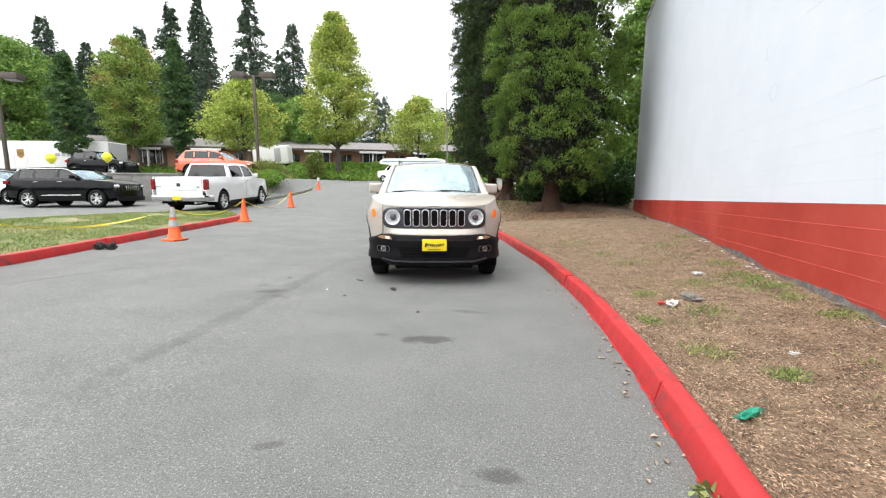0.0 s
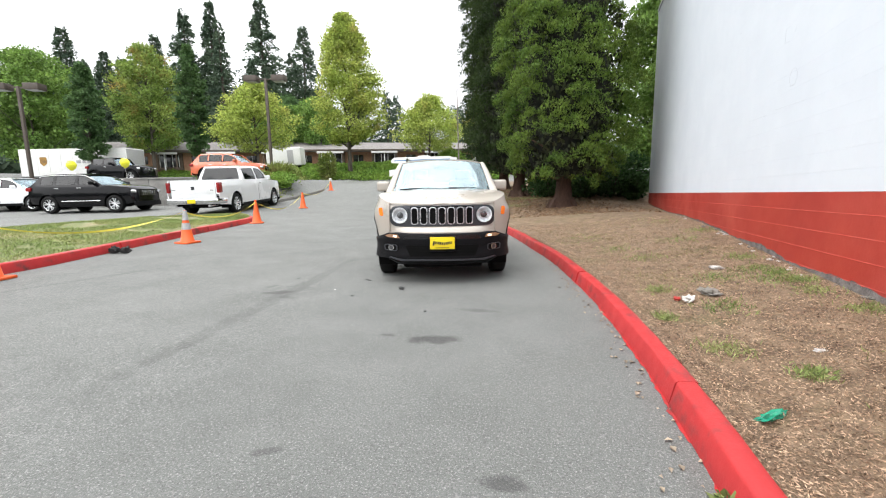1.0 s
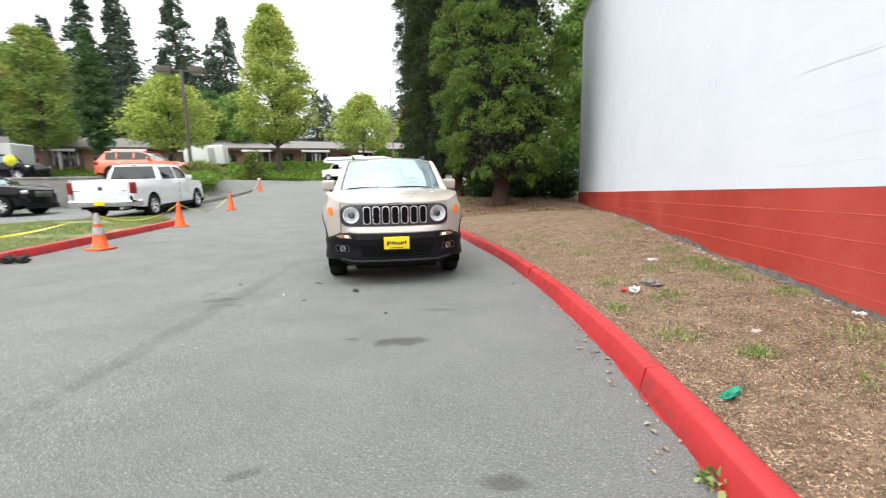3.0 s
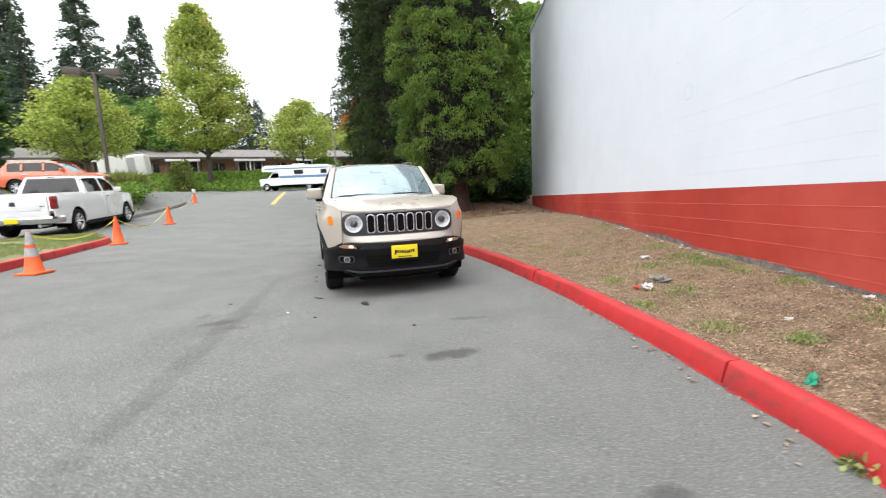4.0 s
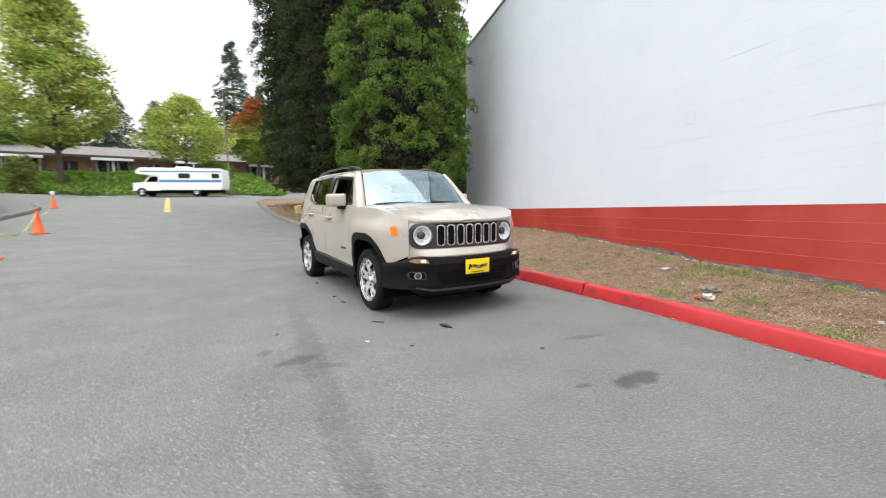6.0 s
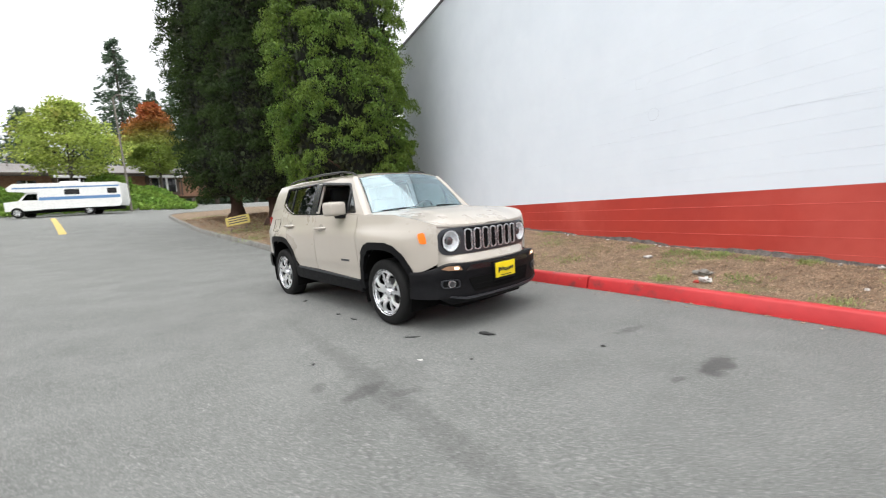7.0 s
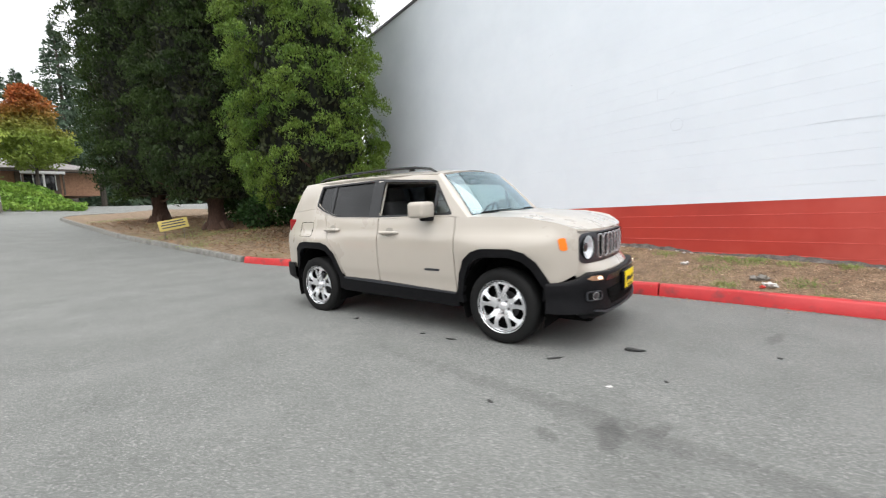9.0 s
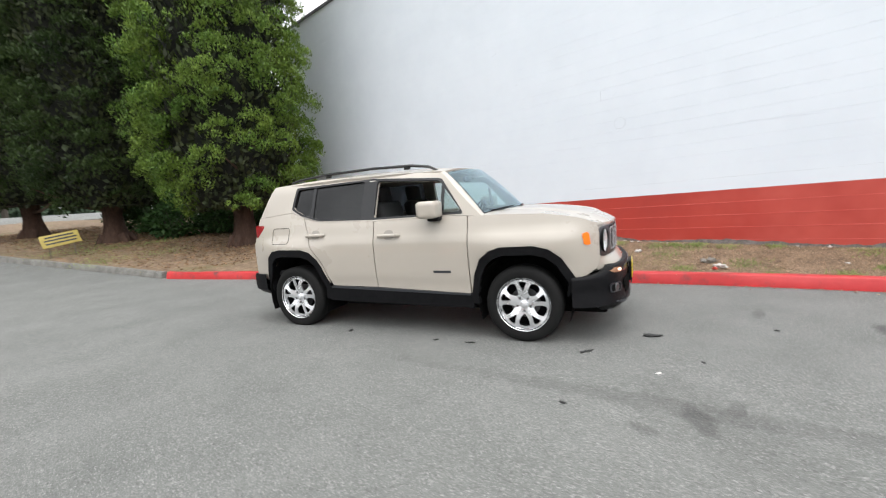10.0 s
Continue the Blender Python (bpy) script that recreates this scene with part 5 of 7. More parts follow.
        P("side_marker", plate(rounded([(0.528, 0.856), (0.575, 0.854), (0.561, 0.965), (0.512, 0.958)], 0.022), lambda f, z, s=s: (f, s * (sv_half(f, z) + 0.008), z), -s * 0.012, step=0.03), M_amber, "amber side marker lamp")
        P("tail_lamp", box(-3.115, s * 0.725, 1.085, 0.14, 0.13, 0.17, 0.02), M_redlens, "red square tail lamp")
        if s < 0:
            flap = rounded([(-2.62, 0.955), (-2.88, 0.955), (-2.88, 1.125), (-2.62, 1.125)], 0.03)
            P("fuel_flap_seam", tube([(f, s * (sv_half(f, z) + 0.0005), z) for f, z in flap + flap[:1]], 0.0028, 4), M_dark)
        # roof rail on three feet
        rail = [(-2.74, s * 0.575, 1.635), (-2.60, s * 0.575, 1.660), (-2.2, s * 0.575, 1.688), (-1.6, s * 0.575, 1.696), (-1.15, s * 0.57, 1.683), (-0.96, s * 0.56, 1.656), (-0.87, s * 0.555, 1.612)]
        bm = tube(rail, [0.010, 0.014, 0.015, 0.015, 0.015, 0.014, 0.010], 8)
        for f in (-2.2, -1.2):
            box(f, s * 0.574, 1.672, 0.07, 0.016, 0.05, 0.006, bm)
        P("roof_rail", bm, M_gloss_black, "black roof rail")
    # bonnet
    hw = lambda f: (sv_half(f, sv_top(f)) - 0.004) if f <= 0.60 else 0.66 * max(0.0, (0.735 - f) / 0.115) ** (1 / 2.4)
    zh = lambda f: lerp1(f, (-0.5, -0.1, 0.2, 0.45, 0.6, 0.68, 0.735), (1.186, 1.187, 1.167, 1.122, 1.084, 1.053, 1.018))

    def hood_at(f, y):
        k = min(1.0, abs(y) / max(hw(f), 0.05))
        bulge = 0.010 * float(smooth((0.46 - abs(y)) / 0.06)) * float(smooth((0.62 - f) / 0.2))
        mid = zh(f + 0.735 - sv_nose(y)) - 0.010
        return (f, y, mid + (sv_top(f) - mid) * k ** 7 + bulge)

    edge = [(f, hw(f)) for f in (-0.40, -0.2, 0.0, 0.2, 0.35, 0.48, 0.56, 0.60)] + [(sv_nose(y) - 0.001, y) for y in (0.62, 0.52, 0.40, 0.26, 0.12)]
    rear_edge = [(-0.185 - 0.16 * (y / 0.72) ** 2.2, y) for y in (0.0, 0.2, 0.4, 0.6)]
    half = edge[::-1][:-1] + [(-0.36, hw(-0.36))] + rear_edge[::-1]
    loop = [(f, y) for f, y in half] + [(f, -y) for f, y in half[::-1]][1:]
    P("bonnet", plate(loop, hood_at, 0.02, step=0.038), M_paint)
    # nose panel, grille panel, slots and headlamps
    at_n = lambda y, z, o=0.0: (sv_nose(y) + o - 0.02 * float(smooth((z - 0.93) / 0.1)) + 0.062 * float(smooth((0.725 - z) / 0.07)) * float(smooth((0.66 - abs(y)) / 0.2)), y, z)
    disc = lambda c, z, r, n=28: [(c + r * math.cos(2 * math.pi * i / n), z + r * math.sin(2 * math.pi * i / n)) for i in range(n)]
    lamp_holes = [disc(s * 0.535, 0.862, 0.104) for s in (-1, 1)]
    brow = [(y, 1.010 + 0.012 * float(smooth((abs(y) - 0.55) / 0.1))) for y in (-0.655, -0.6, -0.5, -0.4, -0.2, 0.0, 0.2, 0.4, 0.5, 0.6, 0.655)]
    P("nose_panel", plate([(-0.676, 0.62), (0.676, 0.62), (0.676, 0.95)] + brow[::-1] + [(-0.676, 0.95)], at_n, 0.02, holes=lamp_holes, step=0.035), M_paint)
    slots = [(-0.345 + 0.115 * k) for k in range(7)]
    slot_loop = lambda c, g: rounded([(c - 0.042 - g, 0.752 - g), (c + 0.042 + g, 0.752 - g), (c + 0.042 + g, 0.962 + g), (c - 0.042 - g, 0.962 + g)], 0.036, 5)
    panel = rounded([(-0.675, 0.725), (0.675, 0.725), (0.675, 0.985), (-0.675, 0.985)], 0.125, 8)
    grille = P("grille_panel", plate(panel, lambda y, z: at_n(y, z, 0.008), 0.03, holes=[slot_loop(c, 0.0) for c in slots] + lamp_holes, step=0.05), M_grey_panel, "dark grey grille panel")
    P("grille_back", plate([(-0.40, 0.74), (0.40, 0.74), (0.40, 0.975), (-0.40, 0.975)], lambda y, z: (sv_nose(y) - 0.0035 + 0.008, y, z), 0.002, step=0.1), M_dark, "", grille)
    for c in slots:
        P("grille_slot", plate(slot_loop(c, 0.004), lambda y, z: at_n(y, z, 0.014), 0.018, holes=[slot_loop(c, -0.005)], step=0.03), M_slot, "chrome grille slot frame", grille)
    for s in (-1, 1):
        c, z = s * 0.535, 0.862
        hl = new("headlamp")
        hl.parent = car
        hl.matrix_local = pose(sv_nose(c) - 0.003, c, z, 0, 0, s * 7) @ pose(0, 0, 0, 0, 90, 0)
        P("lamp_well", lathe([(0.1045, 0.016), (0.1045, -0.06), (0.09, -0.07)], 28), M_clad, "black lamp surround", hl)
        P("lamp_ring", lathe([(0.102, -0.03), (0.102, 0.006), (0.099, 0.011), (0.088, 0.009), (0.085, 0.000)], 32), M_reflector, "bright ring", hl)
        P("lamp_bowl", lathe([(0.086, 0.002), (0.082, -0.012), (0.070, -0.03), (0.05, -0.04), (0.03, -0.044), (0.001, -0.044)], 28), M_bowl, "", hl)
        P("lamp_projector", lathe([(0.040, -0.042), (0.040, -0.014), (0.034, -0.008), (0.016, -0.003), (0.001, -0.001)], 22), M_steel, "dark projector lens", hl)
        P("lamp_lens", lathe([(0.100, 0.011), (0.085, 0.017), (0.05, 0.022), (0.001, 0.024)], 28), M_lens, "clear lens", hl)
    # front bumper
    path = both([(0.42, -0.876), (0.50, -0.862), (0.58, -0.832), (0.66, -0.78), (0.73, -0.70), (0.78, -0.58), (0.815, -0.42), (0.84, -0.22), (0.845, 0.0)])

    def bumper(f, y):
        top = lerp1(abs(y), (0, 0.36, 0.5, 0.62, 0.72, 0.80, 0.89), (0.640, 0.641, 0.650, 0.656, 0.645, 0.608, 0.582))
        inn = -0.115 if abs(y) < 0.6 else lerp1(abs(y), (0.6, 0.75, 0.89), (-0.11, -0.06, -0.03))
        low = lerp1(abs(y), (0, 0.6, 0.89), (0.25, 0.26, 0.40))
        return [(top, inn), (top, -0.010), (top - 0.012, 0.0), (0.56, 0.006), (0.50, -0.004), (0.44, -0.004), (0.40, 0.004), (0.335, 0.012), (max(0.30, low + 0.03), 0.004), (low, -0.05), (low - 0.03, -0.16)]

    bmp = P("front_bumper", sweep(path[::-1], bumper), M_clad, "black plastic front bumper")
    bx = lambda y: lerp1(abs(y), (0, 0.22, 0.42, 0.58, 0.70, 0.79), (0.845, 0.84, 0.815, 0.78, 0.73, 0.66))
    at_b = lambda y, z, o=0.0: (bx(y) + o, y, z)
    P("upper_intake", plate(rounded([(-0.50, 0.575), (0.50, 0.575), (0.44, 0.625), (-0.44, 0.625)], 0.02), lambda y, z: at_b(y, z, 0.008), 0.01, step=0.06), M_gloss_black, "", bmp)
    P("lower_intake", plate(rounded([(-0.40, 0.345), (0.40, 0.345), (0.46, 0.50), (-0.46, 0.50)], 0.03), lambda y, z: at_b(y, z, 0.009), 0.01, step=0.06), M_dark, "dark lower air intake", bmp)
    for z in (0.385, 0.425, 0.465):
        P("intake_bar", plate([(-0.40, z - 0.006), (0.40, z - 0.006), (0.40, z + 0.006), (-0.40, z + 0.006)], lambda y, zz: at_b(y, zz, 0.013), 0.01, step=0.1), M_dark, "", bmp)
    P("skid_strip", plate(rounded([(-0.68, 0.345), (-0.52, 0.305), (0.52, 0.305), (0.68, 0.345), (0.66, 0.355), (0.50, 0.325), (-0.50, 0.325), (-0.66, 0.355)], 0.006), lambda y, z: at_b(y, z, 0.022), 0.012, step=0.05), M_grey_panel, "grey skid strip", bmp)
    for s in (-1, 1):
        fog = rounded([(s * 0.565, 0.425), (s * 0.735, 0.435), (s * 0.74, 0.515), (s * 0.565, 0.505)], 0.03)
        P("fog_bezel", plate(fog, lambda y, z: at_b(y, z, 0.014), 0.012, step=0.04, holes=[[(s * 0.65 + (y - s * 0.65) * 0.86, 0.47 + (z - 0.47) * 0.8) for y, z in fog]]), M_grey_panel, "grey fog lamp bezel", bmp)
        P("fog_recess", plate(fog, lambda y, z: at_b(y, z, 0.007), 0.004, step=0.04), M_dark, "", bmp)
        P("fog_lamp", plate(disc(s * 0.645, 0.470, 0.036, 18), lambda y, z: at_b(y, z, 0.013), 0.012, step=0.03), M_chrome, "round fog lamp", bmp)
        P("fog_glass", plate(disc(s * 0.645, 0.470, 0.027, 18), lambda y, z: at_b(y, z, 0.0155), 0.006, step=0.03), M_steel, "", bmp)
        sig = rounded([(s * 0.53, 0.588), (s * 0.68, 0.600), (s * 0.73, 0.620), (s * 0.67, 0.640), (s * 0.56, 0.634)], 0.012)
        P("turn_lamp", plate(sig, lambda y, z: at_b(y, z, 0.010), 0.012, step=0.03), M_smoke_amber, "smoked amber turn lamp", bmp)
        P("turn_bulb", plate(rounded([(s * 0.565, 0.600), (s * 0.615, 0.603), (s * 0.615, 0.629), (s * 0.572, 0.626)], 0.012), lambda y, z: at_b(y, z, 0.014), 0.006, step=0.03), M_bulb, "lit bulb", bmp)
    # plate with its holder
    plt = new("number_plate")
    plt.parent, plt.matrix_local = car, pose(0.875, 0.0, 0.525)
    plt["label"] = "yellow dealer plate with dark lettering bars"
    P("plate_holder", box(-0.008, 0, -0.008, 0.03, 0.325, 0.185, 0.012), M_clad, "black holder", plt)
    P("plate_sheet", box(0.010, 0, 0.006, 0.006, 0.305, 0.150, 0.002), M_yellow_plate, "", plt)
    for k in range(9):
        P("letter_bar", box(0.0145, -0.105 + 0.0265 * k, 0.004 + 0.006 * math.sin(k), 0.003, 0.017 if k % 3 else 0.022, 0.034 if k else 0.055, 0.0, m=pose(0, 0, 0, -12)), M_black_ink, "", plt)
    P("letter_bar", box(0.0145, 0.0, -0.052, 0.003, 0.16, 0.008, 0.0), M_black_ink, "", plt)
    # windscreen and scuttle
    P("windscreen", plate([(-0.715, 0.02), (0.715, 0.02), (0.705, 0.98), (-0.705, 0.98)], scr, 0.005, step=0.09), M_screen, "clear windscreen reflecting the sky")
    P("screen_band", plate([(-0.735, -0.03), (0.735, -0.03), (0.735, 1.0), (-0.735, 1.0)], lambda u, v: scr(u, v, -0.008), 0.006, holes=[[(-0.70, 0.035), (0.70, 0.035), (0.69, 0.955), (-0.69, 0.955)]], step=0.09), M_gloss_black, "black glass border")
    for y0, y1 in ((0.10, 0.56), (-0.62, -0.16)):
        pts = [Vector(scr(y0 + (y1 - y0) * k / 6, 0.012 + 0.012 * k / 6)) + Vector((0.004, 0, 0.010)) for k in range(7)]
        P("wiper", tube(pts, [0.009, 0.008, 0.007, 0.007, 0.006, 0.005, 0.004], 6), M_clad, "black wiper")
    # roof
    rz = lambda f: lerp1(f, (-3.0, -2.6, -2.0, -1.3, -0.88, -0.66), (1.625, 1.657, 1.672, 1.668, 1.650, 1.622))
    roof = [(-0.675 - 0.10 * (y / 0.63) ** 2, y) for y in (0.0, 0.25, 0.45, 0.60)] + [(-0.88, 0.652), (-1.6, 0.672), (-2.4, 0.668), (-2.95, 0.625), (-3.02, 0.40), (-3.04, 0.0)]
    roof = roof + [(f, -y) for f, y in roof[::-1]][1:-1]
    P("roof", plate(roof, lambda f, y: (f, y, rz(f) - 0.058 * (abs(y) / 0.66) ** 3.5), 0.035, step=0.09), M_paint)
    # tail
    tail = lambda y, z: (lerp1(z, (0.5, 0.95, 1.2, 1.6), (-3.28, -3.25, -3.17, -3.0)) + 0.10 * (abs(y) / 0.8) ** 3, y, z)
    P("tailgate", plate([(-0.79, 0.55), (0.79, 0.55), (0.74, 1.2), (0.63, 1.60), (-0.63, 1.60), (-0.74, 1.2)], tail, -0.02, step=0.09), M_paint)
    P("rear_window", plate(rounded([(-0.62, 1.24), (0.62, 1.24), (0.55, 1.52), (-0.55, 1.52)], 0.05), lambda y, z: (tail(y, z)[0] - 0.006, y, z), -0.005, step=0.1), M_tint, "dark tinted rear glass")
    rp = both([(-3.03, 0.855), (-3.14, 0.845), (-3.27, 0.79), (-3.34, 0.6), (-3.37, 0.3), (-3.375, 0.0)])
    P("rear_bumper", sweep(rp[::-1], [(0.60, -0.08), (0.60, 0.0), (0.58, 0.008), (0.48, 0.006), (0.42, 0.0), (0.37, -0.06), (0.33, -0.15)]), M_clad, "black plastic rear bumper")
    # underbody
    P("underbody", box(-1.27, 0, 0.34, 3.9, 1.02, 0.30, 0.04), M_dark)
    P("floor_pan", box(-1.285, 0, 0.38, 1.55, 1.50, 0.16, 0.03), M_dark)
    # cabin fittings
    P("dashboard", box(-0.47, 0, 1.03, 0.50, 1.36, 0.22, 0.06, seg=3), M_fabric, "black dashboard")
    P("cabin_floor", box(-1.7, 0, 0.60, 2.6, 1.5, 0.05, 0.01), M_fabric)
    for s in (-1, 1):
        P("door_card", box(-1.35, s * 0.775, 0.86, 1.75, 0.04, 0.56, 0.015), M_fabric, "black door lining")
    for s in (-1, 1):
        seat = new("front_seat")
        seat.parent, seat.matrix_local = car, pose(-1.25, s * 0.37, 0.62)
        seat["label"] = "black fabric front seat"
        P("seat_cushion", box(0.03, 0, 0.10, 0.50, 0.50, 0.18, 0.06, seg=3), M_fabric, "", seat)
        P("seat_back", box(-0.30, 0, 0.42, 0.15, 0.48, 0.60, 0.06, seg=3, m=pose(0, 0, 0, 0, -14)), M_fabric, "", seat)
        P("headrest", box(-0.40, 0, 0.80, 0.09, 0.27, 0.18, 0.04, seg=3, m=pose(0, 0, 0, 0, -10)), M_fabric, "", seat)
    P("rear_bench", box(-2.05, 0, 0.74, 0.5, 1.25, 0.2, 0.06, seg=3), M_fabric, "black rear bench")
    P("bench_back", box(-2.38, 0, 1.03, 0.16, 1.25, 0.55, 0.06, seg=3, m=pose(0, 0, 0, 0, -15)), M_fabric)
    for y in (-0.42, 0.42):
        P("rear_headrest", box(-2.46, y, 1.36, 0.09, 0.25, 0.13, 0.04, seg=3), M_fabric)
    st = new("steering_wheel")
    st.parent, st.matrix_local = car, pose(-0.80, 0.37, 1.10, 0, -65, 0)
    ring = [(0.185 * math.cos(2 * math.pi * i / 28), 0.185 * math.sin(2 * math.pi * i / 28), 0) for i in range(29)]
    P("wheel_rim", tube(ring, 0.015, 7), M_clad, "black steering wheel rim", st)
    P("wheel_boss", box(0, 0, -0.01, 0.15, 0.12, 0.05, 0.03), M_clad, "", st)
    for a in (0, 180, 270):
        P("wheel_spoke", box(0.11 * math.cos(radians(a + 90)), 0.11 * math.sin(radians(a + 90)), -0.005, 0.12, 0.03, 0.02, 0.006, m=pose(0, 0, 0, 0, 0, a + 90)), M_grey_panel, "", st)
    P("inner_mirror", box(-0.76, 0, 1.52, 0.03, 0.22, 0.06, 0.015), M_clad)
    return car


compact_suv(pose(-1.56, 8.872, 0, 0, 0, -74.6))


# ---- parked vehicles ----
def settle(x, y, heading, wb):
    """A pose on the ground for a vehicle whose front axle is at (x, y)."""
    a = radians(heading)
    z0, z1 = float(land_z(x, y)), float(land_z(x - wb * math.cos(a), y - wb * math.sin(a)))
    return pose(x, y, z0, 0, math.degrees(math.atan2(z1 - z0, wb)), heading)


def road_car(m, label, paint, wb=2.9, r=0.37, hw=0.95, nose=0.88, tail=-3.85, hood=1.08, belt=1.12, roof=1.72, cowl=-0.35, top0=-1.05, top1=-3.35, tail_top=-3.75,
             pillars=(-1.62, -2.62), bed=None, rim=None, name="parked_car", category="car", group="parked cars", trim=None, side_glass=None, spokes=5, arch_clad=False, bright=False):
    """A parked road vehicle built of curved panels, glass, lamps and wheels; a bed makes it a pickup."""
    car = thing(name, m, label, category, group)
    P = lambda n, bm, mt, lab="", par=None: part(n, bm, mt, par or car, lab)
    trim = trim or M_chrome
    side_glass = side_glass or M_tint
    zs = (0.2, 0.45, 0.7, 0.9, belt - 0.06, belt, (belt + roof) / 2, roof - 0.08, roof)
    ws = (0.94, 0.985, 1.0, 0.99, 0.965, 0.935, 0.85, 0.76, 0.66)
    fs = (tail - 0.05, tail + 0.25, tail + 0.8, -0.4, 0.2, nose - 0.25, nose - 0.05, nose)
    wf = (0.88, 0.96, 1.0, 1.0, 0.98, 0.92, 0.80, 0.72)
    if bed:
        wf = (0.985, 1.0, 1.0, 1.0, 0.98, 0.94, 0.86, 0.80)
    half = lambda f, z: hw * lerp1(f, fs, wf) * lerp1(z, zs, ws)
    ra = r + 0.075
    arc = lambda c: [(c + ra * math.cos(a), r + ra * math.sin(a) * 1.02) for a in [math.pi * k / 10 for k in range(11)]]
    sill = 0.34
    rear_top = bed or belt + 0.02
    outline = [(nose - 0.06, 0.42), (ra, sill)] + arc(0.0)[1:-1] + [(-ra, sill), (-wb + ra, sill)] + arc(-wb)[1:-1] + [(-wb - ra, sill + 0.04), (tail + 0.03, 0.45), (tail, 0.8), (tail + (0.0 if bed else 0.06), rear_top)]
    if bed:
        outline += [(top1 - 0.32, bed), (top1 - 0.30, belt)]
    outline += [(cowl - 0.3, belt), (cowl, belt - 0.02), (nose - 0.30, hood - 0.05), (nose - 0.06, hood - 0.16), (nose, hood - 0.32)]
    cab_rear = (top1 - 0.26, belt + 0.002) if bed else (tail_top + 0.02, belt + 0.02)
    cabin = [(cowl, belt - 0.015), cab_rear, (top1 - (0.04 if bed else 0.02), roof - 0.07), (top1 + 0.4, roof - 0.035), (top0 - 0.3, roof - 0.04), (top0, roof - 0.075)]

    def edge(f, k):
        """Height of the k-th fraction between belt and roof line."""
        lo = belt + 0.045
        hi = lerp1(f, (top1, top1 + 0.4, top0 - 0.3, top0, cowl - 0.15), (roof - 0.14, roof - 0.115, roof - 0.115, roof - 0.15, belt + 0.08))
        return lo + (hi - lo) * k

    cuts = [cowl - 0.28, *pillars, (top1 - 0.10 if bed else tail_top + 0.42)]
    holes = []
    for a, b in zip(cuts, cuts[1:]):
        a, b = a - 0.04, b + 0.04
        mid = [(f, edge(f, 1.0)) for f in np.linspace(a, b, 4)]
        if edge(a, 1.0) < belt + 0.14:
            mid = [(f, edge(f, 1.0)) for f in np.linspace(a - 0.02, b, 4)]
        loop = [(a, edge(a, 0.0)), (b, edge(b, 0.0))] + mid[::-1]
        holes.append(rounded(loop, 0.04, 3))
    for s in (-1, 1):
        at = lambda f, z, s=s, o=0.0: (f, s * (half(f, z) + o), z)
        P("body_side", plate(outline, at, -s * 0.03, step=0.14), paint)
        P("cabin_side", plate(cabin, at, -s * 0.04, holes=holes, step=0.14), paint)
        for h in holes:
            c = (sum(p[0] for p in h) / len(h), sum(p[1] for p in h) / len(h))
            P("side_window", plate([(c[0] + (f - c[0]) * 1.06, c[1] + (z - c[1]) * 1.06) for f, z in h], lambda f, z, s=s: at(f, z, s, -0.014), -s * 0.004, step=0.3), side_glass, "dark side window")
        for f in [p for p in pillars] + ([] if bed else [cuts[-1] - 0.3])[:0]:
            P("door_gap", plate([(f - 0.006, sill + 0.08), (f + 0.006, sill + 0.08), (f + 0.006, belt), (f - 0.006, belt)], lambda u, z, s=s: at(u, z, s, 0.003), -s * 0.003, step=0.2), M_dark)
            P("door_handle", box(f + 0.16, s * (half(f, belt - 0.12) + 0.02), belt - 0.12, 0.20, 0.03, 0.03, 0.01), trim, "bright door handle" if trim is M_chrome else "")
        if not bed:
            for f in pillars:
                post = [(f - 0.06, edge(f, 0.0) - 0.02), (f + 0.06, edge(f, 0.0) - 0.02), (f + 0.06, edge(f, 1.0) + 0.02), (f - 0.06, edge(f, 1.0) + 0.02)]
                P("pillar_trim", plate(post, lambda u, z, s=s: at(u, z, s, 0.004), -s * 0.006, step=0.3), M_gloss_black, "black door pillar")
        P("sill_trim", plate([(-ra - 0.02, sill - 0.07), (-wb + ra + 0.02, sill - 0.07), (-wb + ra + 0.02, sill + 0.05), (-ra - 0.02, sill + 0.05)], lambda u, z, s=s: at(u, z, s, 0.008), -s * 0.03, step=0.3), M_clad)
        if bright:
            line = [(f, edge(f, 1.0) + 0.03) for f in np.linspace(cuts[0] - 0.1, cuts[-1] + 0.06, 12)]
            P("chrome_strip", tube([at(f, z, s, 0.004) for f, z in line], 0.016, 5), M_white_plastic, "thin bright window strip")
            P("chrome_strip", tube([at(f, 0.52, s, 0.012) for f in np.linspace(-0.6, -wb + 0.6, 6)], 0.013, 5), M_chrome)
        P("mirror", box(cowl - 0.38, s * (half(cowl - 0.4, belt) + 0.13), belt + 0.09, 0.11, 0.22, 0.17, 0.04, seg=3), paint)
        for c in (0.0, -wb):
            bm = bmesh.new()
            rows = [[bm.verts.new((c + rr * math.cos(a), s * yy, r + rr * math.sin(a))) for a in [math.pi * (-0.1 + 1.2 * i / 12) for i in range(13)]] for rr, yy in ((ra + 0.01, hw - 0.03), (ra + 0.01, hw - 0.42), (0.02, hw - 0.42))]
            for p, q in zip(rows, rows[1:]):
                for i in range(12):
                    bm.faces.new((p[i], p[i + 1], q[i + 1], q[i]))
            P("wheel_well", bm, M_dark)
            wheel(car, c, s * (hw - 0.125), s, r, 0.235, r * 0.66, spokes, rim, simple=True)
